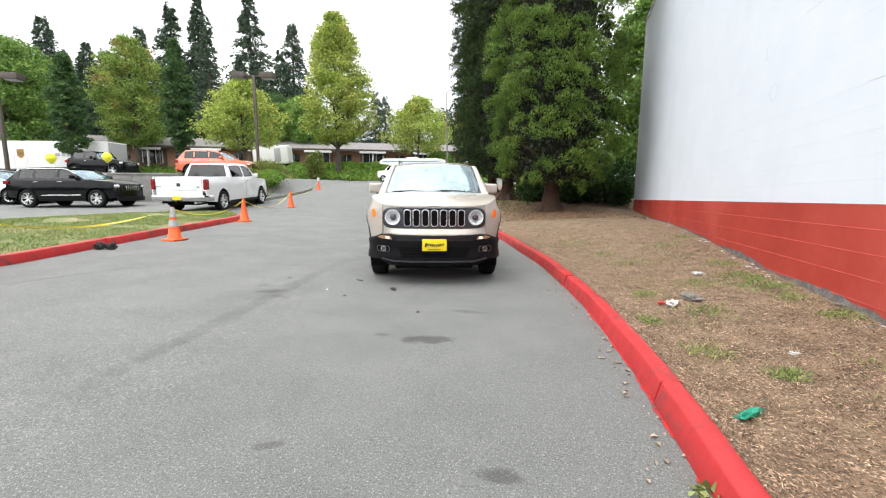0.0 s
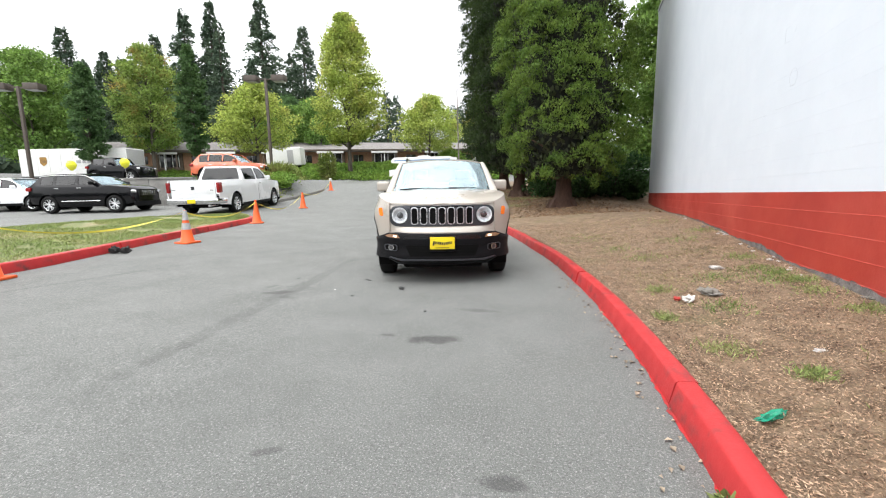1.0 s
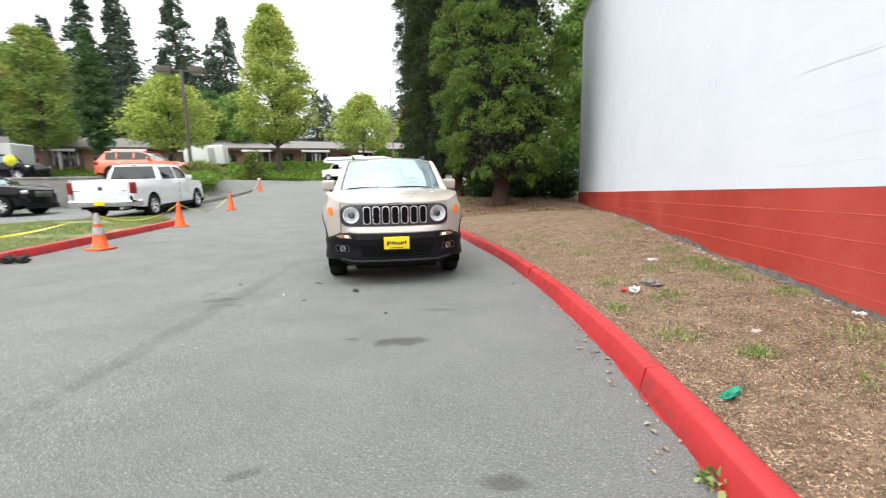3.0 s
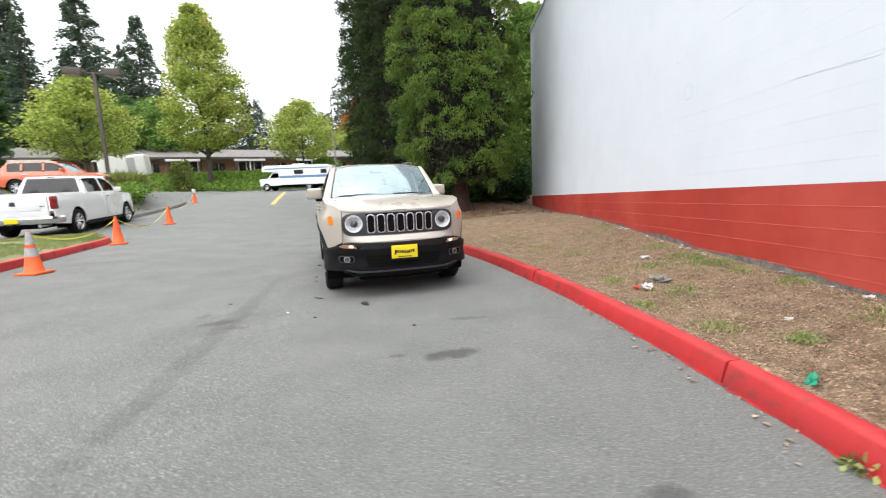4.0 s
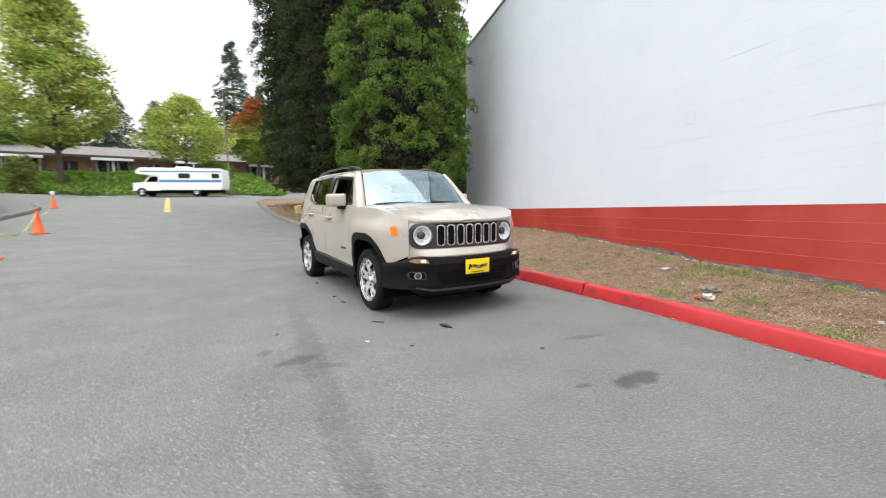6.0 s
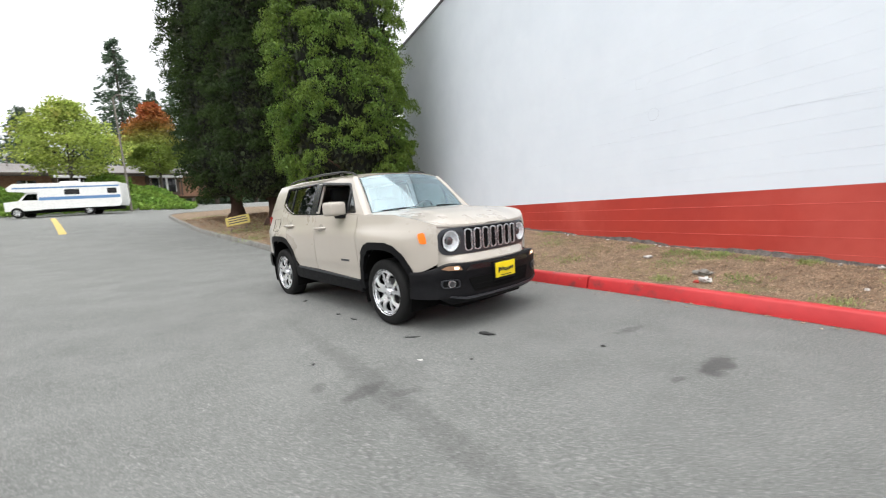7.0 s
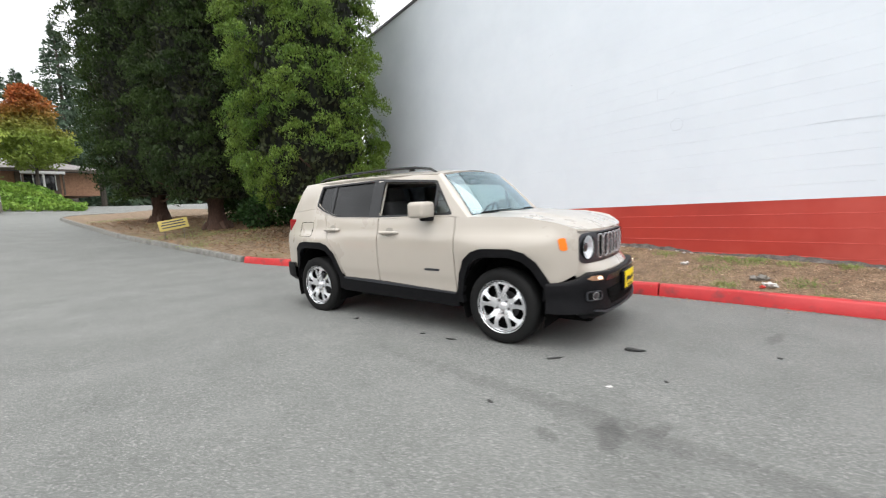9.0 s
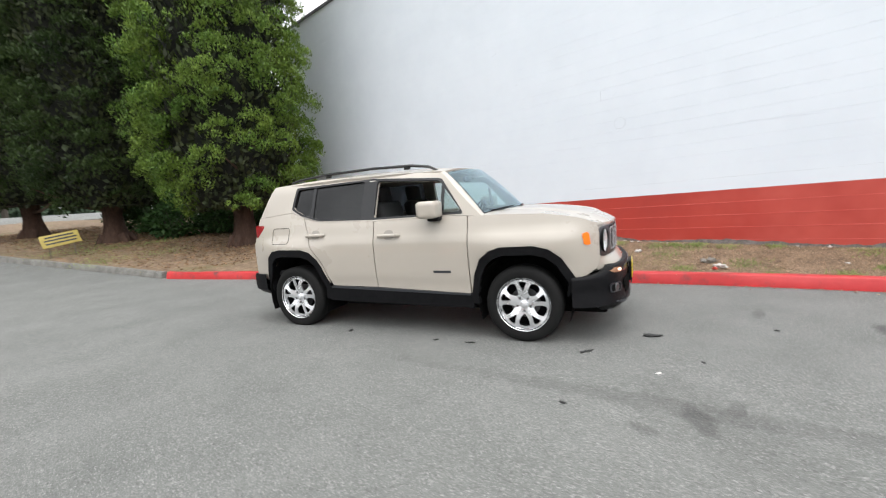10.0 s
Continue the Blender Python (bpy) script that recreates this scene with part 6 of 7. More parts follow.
            if arch_clad:
                ring = [(c + (ra + 0.09) * math.cos(a), r + (ra + 0.09) * math.sin(a)) for a in [math.pi * k / 10 for k in range(11)]]
                P("wheel_flare", plate(ring + [(f, z) for f, z in arc(c)[::-1]], lambda f, z, s=s: at(f, z, s, 0.06), -s * 0.10, step=0.2), M_clad, "black wheel flare")
        P("headlamp", box(nose - 0.12, s * hw * 0.70, hood - 0.25, 0.20, 0.34, 0.13, 0.04, seg=3, m=pose(0, 0, 0, 0, 0, -s * 28)), M_chrome, "clear headlamp")
        if bed:
            P("tail_lamp", box(tail + 0.10, s * (hw - 0.06), 1.06, 0.24, 0.115, 0.38, 0.03), M_redlens, "red upright tail lamp")
        else:
            P("tail_lamp", box(tail + 0.10, s * (hw * 0.86), belt - 0.14, 0.22, 0.24, 0.16, 0.03), M_redlens, "red tail lamp")
    bw = lambda f: half(f, belt - 0.02)
    zt = lambda f: lerp1(f, (cowl - 0.3, cowl, nose - 0.30, nose - 0.06, nose), (belt, belt - 0.02, hood - 0.05, hood - 0.16, hood - 0.26))
    hl = [(f, bw(f)) for f in np.linspace(cowl - 0.2, nose - 0.02, 9)]
    P("bonnet", plate(hl + [(f, -y) for f, y in hl[::-1]], lambda f, y: (f, y, zt(f) + 0.06 * (1 - (min(1, abs(y) / max(0.1, bw(f)))) ** 3)), 0.02, step=0.16), paint)
    nz = lambda y, z: (nose + 0.02 - 0.14 * (abs(y) / hw) ** 3, y, z)
    P("nose_panel", plate([(-hw * 0.84, 0.30), (hw * 0.84, 0.30), (hw * 0.80, hood - 0.16), (-hw * 0.80, hood - 0.16)], nz, 0.03, step=0.16), paint)
    gr = P("grille", plate(rounded([(-0.45, hood - 0.44), (0.45, hood - 0.44), (0.50, hood - 0.20), (-0.50, hood - 0.20)], 0.04), lambda y, z: (nz(y, z)[0] + 0.012, y, z), 0.02, step=0.2), M_gloss_black, "black grille")
    for k in range(7):
        P("grille_bar", box(nose + 0.035, -0.36 + 0.12 * k, hood - 0.32, 0.015, 0.03, 0.20, 0.004), M_chrome, "", gr)
    P("front_bumper", plate(rounded([(-hw * 0.86, 0.26), (hw * 0.86, 0.26), (hw * 0.86, 0.46), (-hw * 0.86, 0.46)], 0.04), lambda y, z: (nz(y, z)[0] + 0.05, y, z), 0.08, step=0.2), M_clad)
    # glass and roof
    def scr(u, v):
        y = u * (hw * (0.92 - 0.17 * v))
        return (cowl + 0.12 - 0.22 * abs(u) ** 2 + (top0 - cowl - 0.14 + 0.14 * abs(u) ** 2) * v, y, belt - 0.01 + (roof - 0.06 - belt) * v + 0.02 * math.sin(math.pi * v))
    P("windscreen", plate([(-0.97, 0.0), (0.97, 0.0), (0.97, 1.0), (-0.97, 1.0)], scr, 0.005, step=0.25), M_screen, "windscreen reflecting the sky")
    rw = lambda f: half(f, roof - 0.05)
    rl = [(f, rw(f)) for f in np.linspace(top0 + 0.04, top1, 7)]
    P("roof", plate(rl + [(f, -y) for f, y in rl[::-1]], lambda f, y: (f, y, lerp1(f, (top1, top1 + 0.5, top0 - 0.5, top0 + 0.04), (roof - 0.035, roof, roof, roof - 0.04)) - 0.05 * (abs(y) / 0.75) ** 3), 0.03, step=0.2), paint)
    if bed:
        back = lambda y, z: (top1 - 0.27 + (z - belt) / (roof - belt) * 0.20, y, z)
        hole = rounded([(-0.80, belt + 0.05), (0.80, belt + 0.05), (0.66, roof - 0.11), (-0.66, roof - 0.11)], 0.05)
        P("cab_back", plate([(-hw * 0.93, 0.7), (hw * 0.93, 0.7), (hw * 0.93, belt), (hw * 0.70, roof - 0.05), (-hw * 0.70, roof - 0.05), (-hw * 0.93, belt)], back, -0.03, holes=[hole], step=0.2), paint)
        P("rear_window", plate(hole, lambda y, z: (back(y, z)[0] - 0.004, y, z), -0.005, step=0.3), M_tint, "dark sliding rear window")
        P("brake_light", box(top1 - 0.08, 0, roof - 0.075, 0.05, 0.22, 0.03, 0.01), M_redlens, "red high brake light")
        P("bed_floor", box((top1 + tail) / 2 - 0.15, 0, 0.72, abs(tail - top1) - 0.5, hw * 1.75, 0.06, 0.01), M_clad)
        P("tailgate", box(tail + 0.03, 0, 0.985, 0.07, hw * 1.66, 0.66, 0.025), paint)
        P("tailgate_recess", box(tail - 0.008, 0, 1.02, 0.012, hw * 1.30, 0.36, 0.01), paint)
        P("tailgate_badge", plate(rounded([(-0.075, 0.985), (0.075, 0.985), (0.06, 1.11), (-0.06, 1.11)], 0.03), lambda y, z: (tail - 0.018, y, z), -0.01, step=0.1), M_grey_panel, "dark plain badge")
        for y, w in ((0.70, 0.22), (-0.66, 0.20)):
            P("badge_bar", box(tail - 0.010, y, 0.97, 0.006, w, 0.022, 0.0), M_grey_panel)
        bp = both([(tail + 0.45, hw + 0.005), (tail + 0.1, hw + 0.005), (tail - 0.10, hw - 0.05), (tail - 0.17, hw * 0.5), (tail - 0.18, 0.0)])
        P("rear_bumper", sweep(bp, [(0.665, 0.10), (0.665, 0.0), (0.65, -0.01), (0.50, -0.01), (0.46, 0.02), (0.46, 0.12)]), M_chrome, "chrome rear bumper")
        P("plate_recess", box(tail - 0.17, 0, 0.565, 0.03, 0.42, 0.18, 0.02), M_clad)
        P("number_plate", box(tail - 0.19, 0, 0.575, 0.01, 0.31, 0.15, 0.003), M_yellow_plate, "yellow plate")
        P("tow_bar", box(tail - 0.10, 0, 0.40, 0.3, 0.08, 0.08, 0.01), M_dark)
        for s in (-1, 1):
            P("exhaust", cyl((tail - 0.12, s * 0.62, 0.40), (tail + 0.4, s * 0.62, 0.40), 0.05, n=14), M_chrome, "chrome exhaust tip")
    else:
        tg = lambda y, z: (lerp1(z, (0.4, belt - 0.05, roof - 0.04), (tail - 0.02, tail + 0.02, top1 - 0.02)) + 0.10 * (abs(y) / hw) ** 3, y, z)
        hole = rounded([(-hw * 0.72, belt + 0.06), (hw * 0.72, belt + 0.06), (hw * 0.60, roof - 0.14), (-hw * 0.60, roof - 0.14)], 0.06)
        P("tailgate", plate([(-hw * 0.93, 0.42), (hw * 0.93, 0.42), (hw * 0.90, belt), (hw * 0.66, roof - 0.05), (-hw * 0.66, roof - 0.05), (-hw * 0.90, belt)], tg, -0.03, holes=[hole], step=0.18), paint)
        P("rear_window", plate(hole, lambda y, z: (tg(y, z)[0] - 0.003, y, z), -0.005, step=0.3), M_tint, "dark rear window")
        P("rear_bumper", plate(rounded([(-hw * 0.93, 0.32), (hw * 0.93, 0.32), (hw * 0.93, 0.60), (-hw * 0.93, 0.60)], 0.05), lambda y, z: (tg(y, z)[0] - 0.06, y, z), -0.08, step=0.2), paint)
    P("underbody", box((nose + tail) / 2, 0, 0.42, nose - tail - 0.3, hw * 1.1, 0.24, 0.04), M_dark)
    P("cabin_lining", box((cowl + top1) / 2 - 0.1, 0, 0.86, abs(top1 - cowl) - 0.2, hw * 1.7, 0.40, 0.05), M_fabric)
    for f in (-1.35, -2.15):
        for s in (-1, 1):
            P("seat", box(f, s * 0.40, belt + 0.02, 0.18, 0.46, 0.62, 0.07, seg=2, m=pose(0, 0, 0, 0, -12)), M_fabric)
    return car


road_car(settle(-14.15, 20.45, 104.0, 3.57), "white four-door pickup with chrome bumper and yellow plate", M_white_paint, wb=3.57, r=0.40, hw=1.0, nose=0.95, tail=-4.80, hood=1.22, belt=1.27, roof=1.90, cowl=-0.42,
         top0=-1.05, top1=-2.62, pillars=(-1.62,), bed=1.34, name="pickup_truck", category="pickup truck")
road_car(settle(-18.8, 17.95, 14.0, 2.92), "glossy black family off-roader with silver alloy wheels", M_black_paint, wb=2.92, r=0.375, hw=0.96, nose=0.86, tail=-3.86, hood=1.14, belt=1.20, roof=1.73, cowl=-0.46, top0=-1.25, top1=-3.2, tail_top=-3.7, bright=True, name="black_suv")
road_car(settle(-24.85, 18.5, 14.0, 2.75), "white crossover parked beside the black off-roader", M_white_paint, wb=2.75, r=0.36, hw=0.93, nose=0.90, tail=-3.62, hood=1.02, belt=1.08, roof=1.66, top1=-3.05, tail_top=-3.55, pillars=(-1.55, -2.45), name="white_suv")
road_car(settle(-18.9, 26.4, 14.0, 2.72), "orange-red crossover in the upper car park", M_orange_paint, wb=2.72, r=0.36, hw=0.93, nose=0.92, tail=-3.62, hood=1.02, belt=1.08, roof=1.68, top1=-3.0, tail_top=-3.5, pillars=(-1.55, -2.45), name="orange_suv")
road_car(settle(-29.4, 27.3, 8.0, 2.9), "black open-topped off-roader with wide wheel flares", M_black_paint, wb=2.9, r=0.41, hw=0.90, nose=0.62, tail=-3.55, hood=1.20, belt=1.22, roof=1.80, cowl=-1.05, top0=-1.40, top1=-2.1, tail_top=-3.45, pillars=(-2.15,), arch_clad=True, name="black_off_roader")
road_car(settle(8.2, 49.0, 5.0, 2.75), "white saloon parked beyond the wall corner", M_white_paint, wb=2.75, r=0.33, hw=0.90, nose=0.90, tail=-3.75, hood=0.95, belt=0.98, roof=1.45, top1=-2.7, tail_top=-3.3, pillars=(-1.5, -2.3), name="white_saloon")


def motorhome(m):
    rv = thing("motorhome", m, "white motorhome with blue stripes driving along the far road", "motorhome")
    P = lambda n, bm, mt, lab="": part(n, bm, mt, rv, lab)
    side = rounded([(-0.75, 0.55), (-5.6, 0.55), (-5.75, 0.9), (-5.7, 2.40), (0.55, 2.45), (0.95, 2.15), (0.9, 1.90), (-0.75, 1.75)], 0.12)
    for s in (-1, 1):
        P("coach_side", plate(side, lambda f, z, s=s: (f, s * 1.15, z), -s * 0.05, step=0.5), M_white_plastic)
        P("stripe", plate([(-0.78, 1.20), (-5.68, 1.20), (-5.68, 1.42), (-0.78, 1.42)], lambda f, z, s=s: (f, s * 1.156, z), -s * 0.004, step=0.8), M_blue, "blue stripe")
        P("stripe", plate([(0.6, 2.06), (-5.68, 2.06), (-5.68, 2.16), (0.6, 2.16)], lambda f, z, s=s: (f, s * 1.156, z), -s * 0.004, step=0.8), M_blue)
        for a, b in ((-4.9, -5.5), (-2.3, -3.2)):
            P("side_window", plate(rounded([(a, 1.55), (b, 1.55), (b, 1.95), (a, 1.95)], 0.05), lambda f, z, s=s: (f, s * 1.158, z), -s * 0.006, step=0.5), M_gloss_black, "dark window")
        P("cab_side", plate([(-0.8, 0.5), (1.25, 0.5), (1.25, 1.15), (0.45, 1.22), (-0.05, 1.76), (-0.8, 1.76)], lambda f, z, s=s: (f, s * 0.98, z), -s * 0.04, step=0.4, holes=[[(-0.65, 1.24), (0.25, 1.24), (-0.10, 1.68), (-0.65, 1.68)]]), M_white_plastic)
        P("cab_window", plate([(-0.68, 1.22), (0.28, 1.22), (-0.08, 1.70), (-0.68, 1.70)], lambda f, z, s=s: (f, s * 0.965, z), -s * 0.004, step=0.5), M_tint)
        for f in (0.6, -3.6):
            wheel(rv, f, s * 0.92, s, 0.37, 0.22, 0.22, 5, M_alloy, simple=True)
    P("coach_shell", box(-3.2, 0, 1.49, 4.9, 2.26, 1.80, 0.08), M_white_plastic)
    P("overcab", box(0.0, 0, 2.16, 1.5, 2.26, 0.50, 0.15), M_white_plastic)
    P("cab", box(0.25, 0, 0.82, 1.95, 1.9, 0.6, 0.1), M_white_plastic)
    P("windscreen", box(0.2, 0, 1.48, 0.04, 1.7, 0.62, 0.01, m=pose(0, 0, 0, 0, -38)), M_tint, "dark windscreen")
    P("roof_unit", box(-2.4, 0, 2.50, 1.1, 0.8, 0.20, 0.06), M_white_plastic, "white roof air unit")
    P("underbody", box(-2.4, 0, 0.45, 6.2, 1.7, 0.25, 0.05), M_dark)
    return rv


motorhome(settle(-16.3, 46.75, 176.0, 4.2))


def box_trailer(m):
    tr = thing("box_trailer", m, "white delivery trailer with a brown shield and grey letter bars", "trailer")
    P = lambda n, bm, mt, lab="": part(n, bm, mt, tr, lab)
    P("cargo_box", box(0, 0, 2.07, 10.8, 2.5, 2.72, 0.05), M_white_plastic)
    for k in range(7):
        P("side_rib", box(-3.6 + 1.2 * k, -1.262, 2.07, 0.05, 0.02, 2.55, 0.0), M_white_plastic)
    P("rail", box(0, -1.27, 0.76, 10.8, 0.05, 0.10, 0.01), M_grey_panel)
    P("end_door", box(5.41, 0, 2.07, 0.03, 2.3, 2.5, 0.01), M_collar, "grey trailer end door")
    shield = rounded([(-3.3, 2.05), (-2.95, 1.75), (-2.6, 2.05), (-2.6, 2.65), (-3.3, 2.65)], 0.08)
    P("shield_mark", plate(shield, lambda f, z: (f, -1.275, z), 0.006, step=0.4), M_brown_badge, "brown shield shape")
    for k, w in enumerate((0.45, 0.35, 0.5, 0.4)):
        P("letter_bar", box(0.6 + 0.55 * k, -1.272, 2.15, w, 0.008, 0.28, 0.0), M_collar)
    for f in (3.4, 4.3, -3.6):
        for s in (-1, 1):
            wheel(tr, f, s * 1.05, s, 0.40, 0.26, 0.24, 5, M_collar, simple=True)
    P("chassis", box(0, 0, 0.62, 10.4, 1.0, 0.2, 0.02), M_dark)
    return tr


box_trailer(settle(-46.3, 35.3, 13.6, 3.0))


def container(m):
    c = thing("storage_container", m, "white rounded storage trailer beside the far building", "container")
    part("body", box(0, 0, 1.55, 4.6, 2.2, 2.4, 0.18, seg=3), M_white_plastic, c)
    part("chassis", box(0, 0, 0.25, 4.2, 1.8, 0.5, 0.02), M_dark, c)
    part("door", box(0.9, -1.11, 1.5, 0.8, 0.02, 1.8, 0.005), M_collar, c)
    return c


container(settle(-35.6, 53.6, 18.0, 1.0))


# a raised white bonnet in the upper car park
bonnet = thing("raised_bonnet", pose(-30.3, 22.7, float(land_z(-30.3, 22.7)), 0, 0, 20), "white car front with its bonnet raised, behind the retaining wall", "car")
part("bonnet_panel", plate(rounded([(-0.75, 0.0), (0.75, 0.0), (0.55, 0.85), (-0.55, 0.85)], 0.3), lambda u, v: (u * 0.95 + v * 0.55, 0.1 - 0.25 * (u / 0.7) ** 2, 0.28 + v * 0.45 - 0.10 * (u / 0.75) ** 2), 0.03, step=0.15), M_white_paint, bonnet)
part("front_end", box(-0.3, 0.5, 0.22, 1.7, 1.5, 0.34, 0.12, seg=3), M_white_paint, bonnet)
part("underbody", box(-0.3, 0.5, 0.04, 1.5, 1.3, 0.12, 0.02), M_dark, bonnet)


# ---- retaining wall ----
ret = thing("retaining_wall", Matrix(), "low weathered concrete retaining wall of the upper car park", "retaining wall", kind="structure")
rd = np.array((RET_N[1], -RET_N[0]))
for k in range(12):
    a, b = RET_P + rd * (1.9 - 2.4 * k), RET_P + rd * (1.9 - 2.4 * (k + 1) + 0.02)
    mid = (a + b) / 2
    zl = float(road_z(mid[0], mid[1])) - 0.2
    bm = box(0, 0, (1.86 + zl) / 2, float(np.linalg.norm(a - b)), 0.28, 1.86 - zl, 0.02)
    part("wall_panel", bm, M_concrete, ret).matrix_local = pose(mid[0] - RET_N[0] * 0.1, mid[1] - RET_N[1] * 0.1, 0, 0, 0, math.degrees(math.atan2(rd[1], rd[0])))
    part("coping", box(0, 0, 1.90, float(np.linalg.norm(a - b)) - 0.01, 0.36, 0.09, 0.015), M_concrete, ret).matrix_local = pose(mid[0] - RET_N[0] * 0.1, mid[1] - RET_N[1] * 0.1, 0, 0, 0, math.degrees(math.atan2(rd[1], rd[0])))


# ---- cones and tape ----
def cone(x, y, height, label, collars=False, cap=False):
    z = float(road_z(x, y))
    c = thing("traffic_cone", pose(x, y, z, 0, 0, (x * 37) % 90), label, "traffic cone", "cones along the drive")
    k = height / 0.71
    part("base", box(0, 0, 0.018, 0.36 * k, 0.36 * k, 0.036, 0.012), M_cone, c)
    rad = lambda h: 0.135 * k + (0.028 - 0.135 * k) * h
    prof = [(rad(0) + 0.012, 0.036), (rad(0.03), 0.05), (rad(0.5), height * 0.5), (rad(1.0), height), (rad(1) - 0.008, height), (rad(1) - 0.008, height - 0.03)]
    part("body", lathe(prof, 24), M_cone, c)
    if collars:
        for a, b in ((0.42, 0.62), (0.70, 0.99)):
            part("collar", lathe([(rad(a) + 0.004, height * a), (rad(b) + 0.004, height * b)], 24), M_collar, c, "grey reflective collar")
    if cap:
        part("cap", lathe([(0.001, height + 0.14), (0.085, height + 0.135), (0.095, height + 0.1), (0.095, height - 0.07), (0.08, height - 0.09)], 20), M_white_plastic, c, "white cap")
    return Vector((x, y, z + height))


t1 = cone(-7.35, 10.02, 0.68, "faded orange cone with grey reflective collars on the kerb side", collars=True)
t2 = cone(-8.95, 14.10, 0.71, "plain bright orange traffic cone at the island tip")
t3 = cone(-10.95, 19.60, 0.71, "plain bright orange traffic cone on the drive")
t4 = cone(-15.55, 30.0, 0.72, "orange traffic cone with a white cap", cap=True)
cone(-6.86, 6.58, 0.71, "plain orange traffic cone beside the red kerb")


def tape(a, b, sag, label, n=22, seed=1):
    """A twisted plastic tape hanging between two points."""
    verts, faces = [], []
    for i in range(n + 1):
        t = i / n
        p = a.lerp(b, t) - Vector((0, 0, sag * 4 * t * (1 - t)))
        tw = 1.3 * math.sin(t * 5 + seed) + 0.5
        side = Vector((0.0, math.sin(tw) * 0.017, math.cos(tw) * 0.017))
        verts += [p + side, p - side, p + side + Vector((0.002, 0, 0.001)), p - side + Vector((0.002, 0, 0.001))]
    for i in range(n):
        a0, b0 = 4 * i, 4 * i + 4
        faces += [(a0, a0 + 1, b0 + 1, b0), (a0 + 2, b0 + 2, b0 + 3, a0 + 3)]
    return tagged(part("caution_tape", (verts, faces), M_tape, None), label, "tape", "tape between the cones")


tape(t1 - Vector((0, 0, 0.03)), Vector((-10.5, 7.5, 1.05)), 0.453, "yellow plastic tape sagging over the grass", seed=2)
tape(t1 - Vector((0, 0, 0.05)), t2 - Vector((0, 0, 0.06)), 0.24, "yellow plastic tape between two cones", seed=3)
tape(t2 - Vector((0, 0, 0.06)), t3 - Vector((0, 0, 0.05)), 0.42, "yellow plastic tape sagging between cones", seed=4)
tape(t3 - Vector((0, 0, 0.05)), t4 - Vector((0, 0, 0.05)), 0.40, "yellow plastic tape along the planting bed", seed=6)

# ---- road markings ----
def strip(name, a, b, w, material, label):
    a, b = np.array(a, float), np.array(b, float)
    d = (b - a) / np.linalg.norm(b - a)
    o = np.array((-d[1], d[0])) * w / 2
    n = max(2, int(np.linalg.norm(b - a) / 0.5))
    v, f = [], []
    for i in range(n + 1):
        p = a + (b - a) * i / n
        for q in (p + o, p - o):
            v.append((q[0], q[1], float(land_z(q[0], q[1])) + 0.006))
    f = [(2 * i, 2 * i + 1, 2 * i + 3, 2 * i + 2) for i in range(n)]
    return tagged(part(name, (v, f), material, None, smooth=False), label, "road marking", kind="structure")


strip("line_yellow", (-9.7, 27.0), (-14.3, 43.0), 0.26, M_line_yellow, "worn yellow centre line at the drive mouth")
strip("line_white", (-8.0, 49.1), (-27.0, 47.6), 0.22, M_line_white, "worn white edge line along the far road")


# ---- yellow yard sign under the trees ----
sg = thing("yard_sign", pose(-3.34, 22.4, float(bed_z(-3.34, 22.4)) + 0.08, 0, 0, -6), "tilted yellow yard sign with dark unreadable lines on a short stake", "sign")
part("board", box(0, 0, 0.42, 0.84, 0.02, 0.36, 0.004, m=pose(0, 0, 0, -24, -9, 0)), M_sign, sg)
for k, (w, h) in enumerate(((0.62, 0.10), (0.70, 0.01), (0.66, -0.085))):
    off = pose(0, 0, 0.42) @ pose(0, 0, 0, -24, -9, 0)
    o = part("text_bar", box(0, -0.0125, h, w, 0.003, 0.042, 0.0), M_black_ink, sg)
    o.matrix_local = off
for x in (-0.26, 0.27):
    part("stake", cyl((x, 0.05, -0.35), (x, 0.0, 0.35), 0.012, n=8), M_pole_grey, sg)


# ---- lamps and pole ----
def lot_lamp(x, y, top, turn, label):
    z = float(land_z(x, y))
    l = thing("street_lamp", pose(x, y, z, 0, 0, turn), label, "street lamp", "car park lamps")
    h = top - z
    part("pole", box(0, 0, h / 2, 0.24, 0.24, h, 0.03), M_pole_brown, l)
    part("crossbar", box(0, 0, h - 0.10, 1.7, 0.12, 0.12, 0.02), M_pole_brown, l)
    for s in (-1, 1):
        hd = part("lamp_head", box(s * 1.35, 0, h - 0.05, 1.25, 1.0, 0.55, 0.06), M_pole_brown, l, "brown box lamp head")
        part("lamp_glass", box(s * 1.35, 0, h - 0.34, 1.0, 0.8, 0.03, 0.005), M_collar, hd)


lot_lamp(-27.9, 40.1, 12.0, 14, "brown square twin-headed car park lamp")
lot_lamp(-45.3, 30.1, 10.4, 20, "brown square twin-headed car park lamp by the trailer")
pl = thing("utility_pole", pose(-10.8, 49.6, float(land_z(-10.8, 50.0)), 0, -1.0, 0), "thin weathered grey pole with a small lamp at the hedge", "pole")
part("pole", cyl((0, 0, -0.3), (0, 0, 9.6), 0.09, 0.06, 10), M_pole_grey, pl)
part("lamp_arm", tube([(0, 0, 9.5), (0.3, -0.1, 9.75), (0.7, -0.2, 9.75)], 0.04, 6), M_pole_grey, pl)
part("lamp_head", box(0.85, -0.25, 9.72, 0.5, 0.22, 0.14, 0.05), M_collar, pl)
ps = thing("lamp_post", pose(-24.5, 69.0, 4.3), "slim grey lamp post by the far building", "lamp")
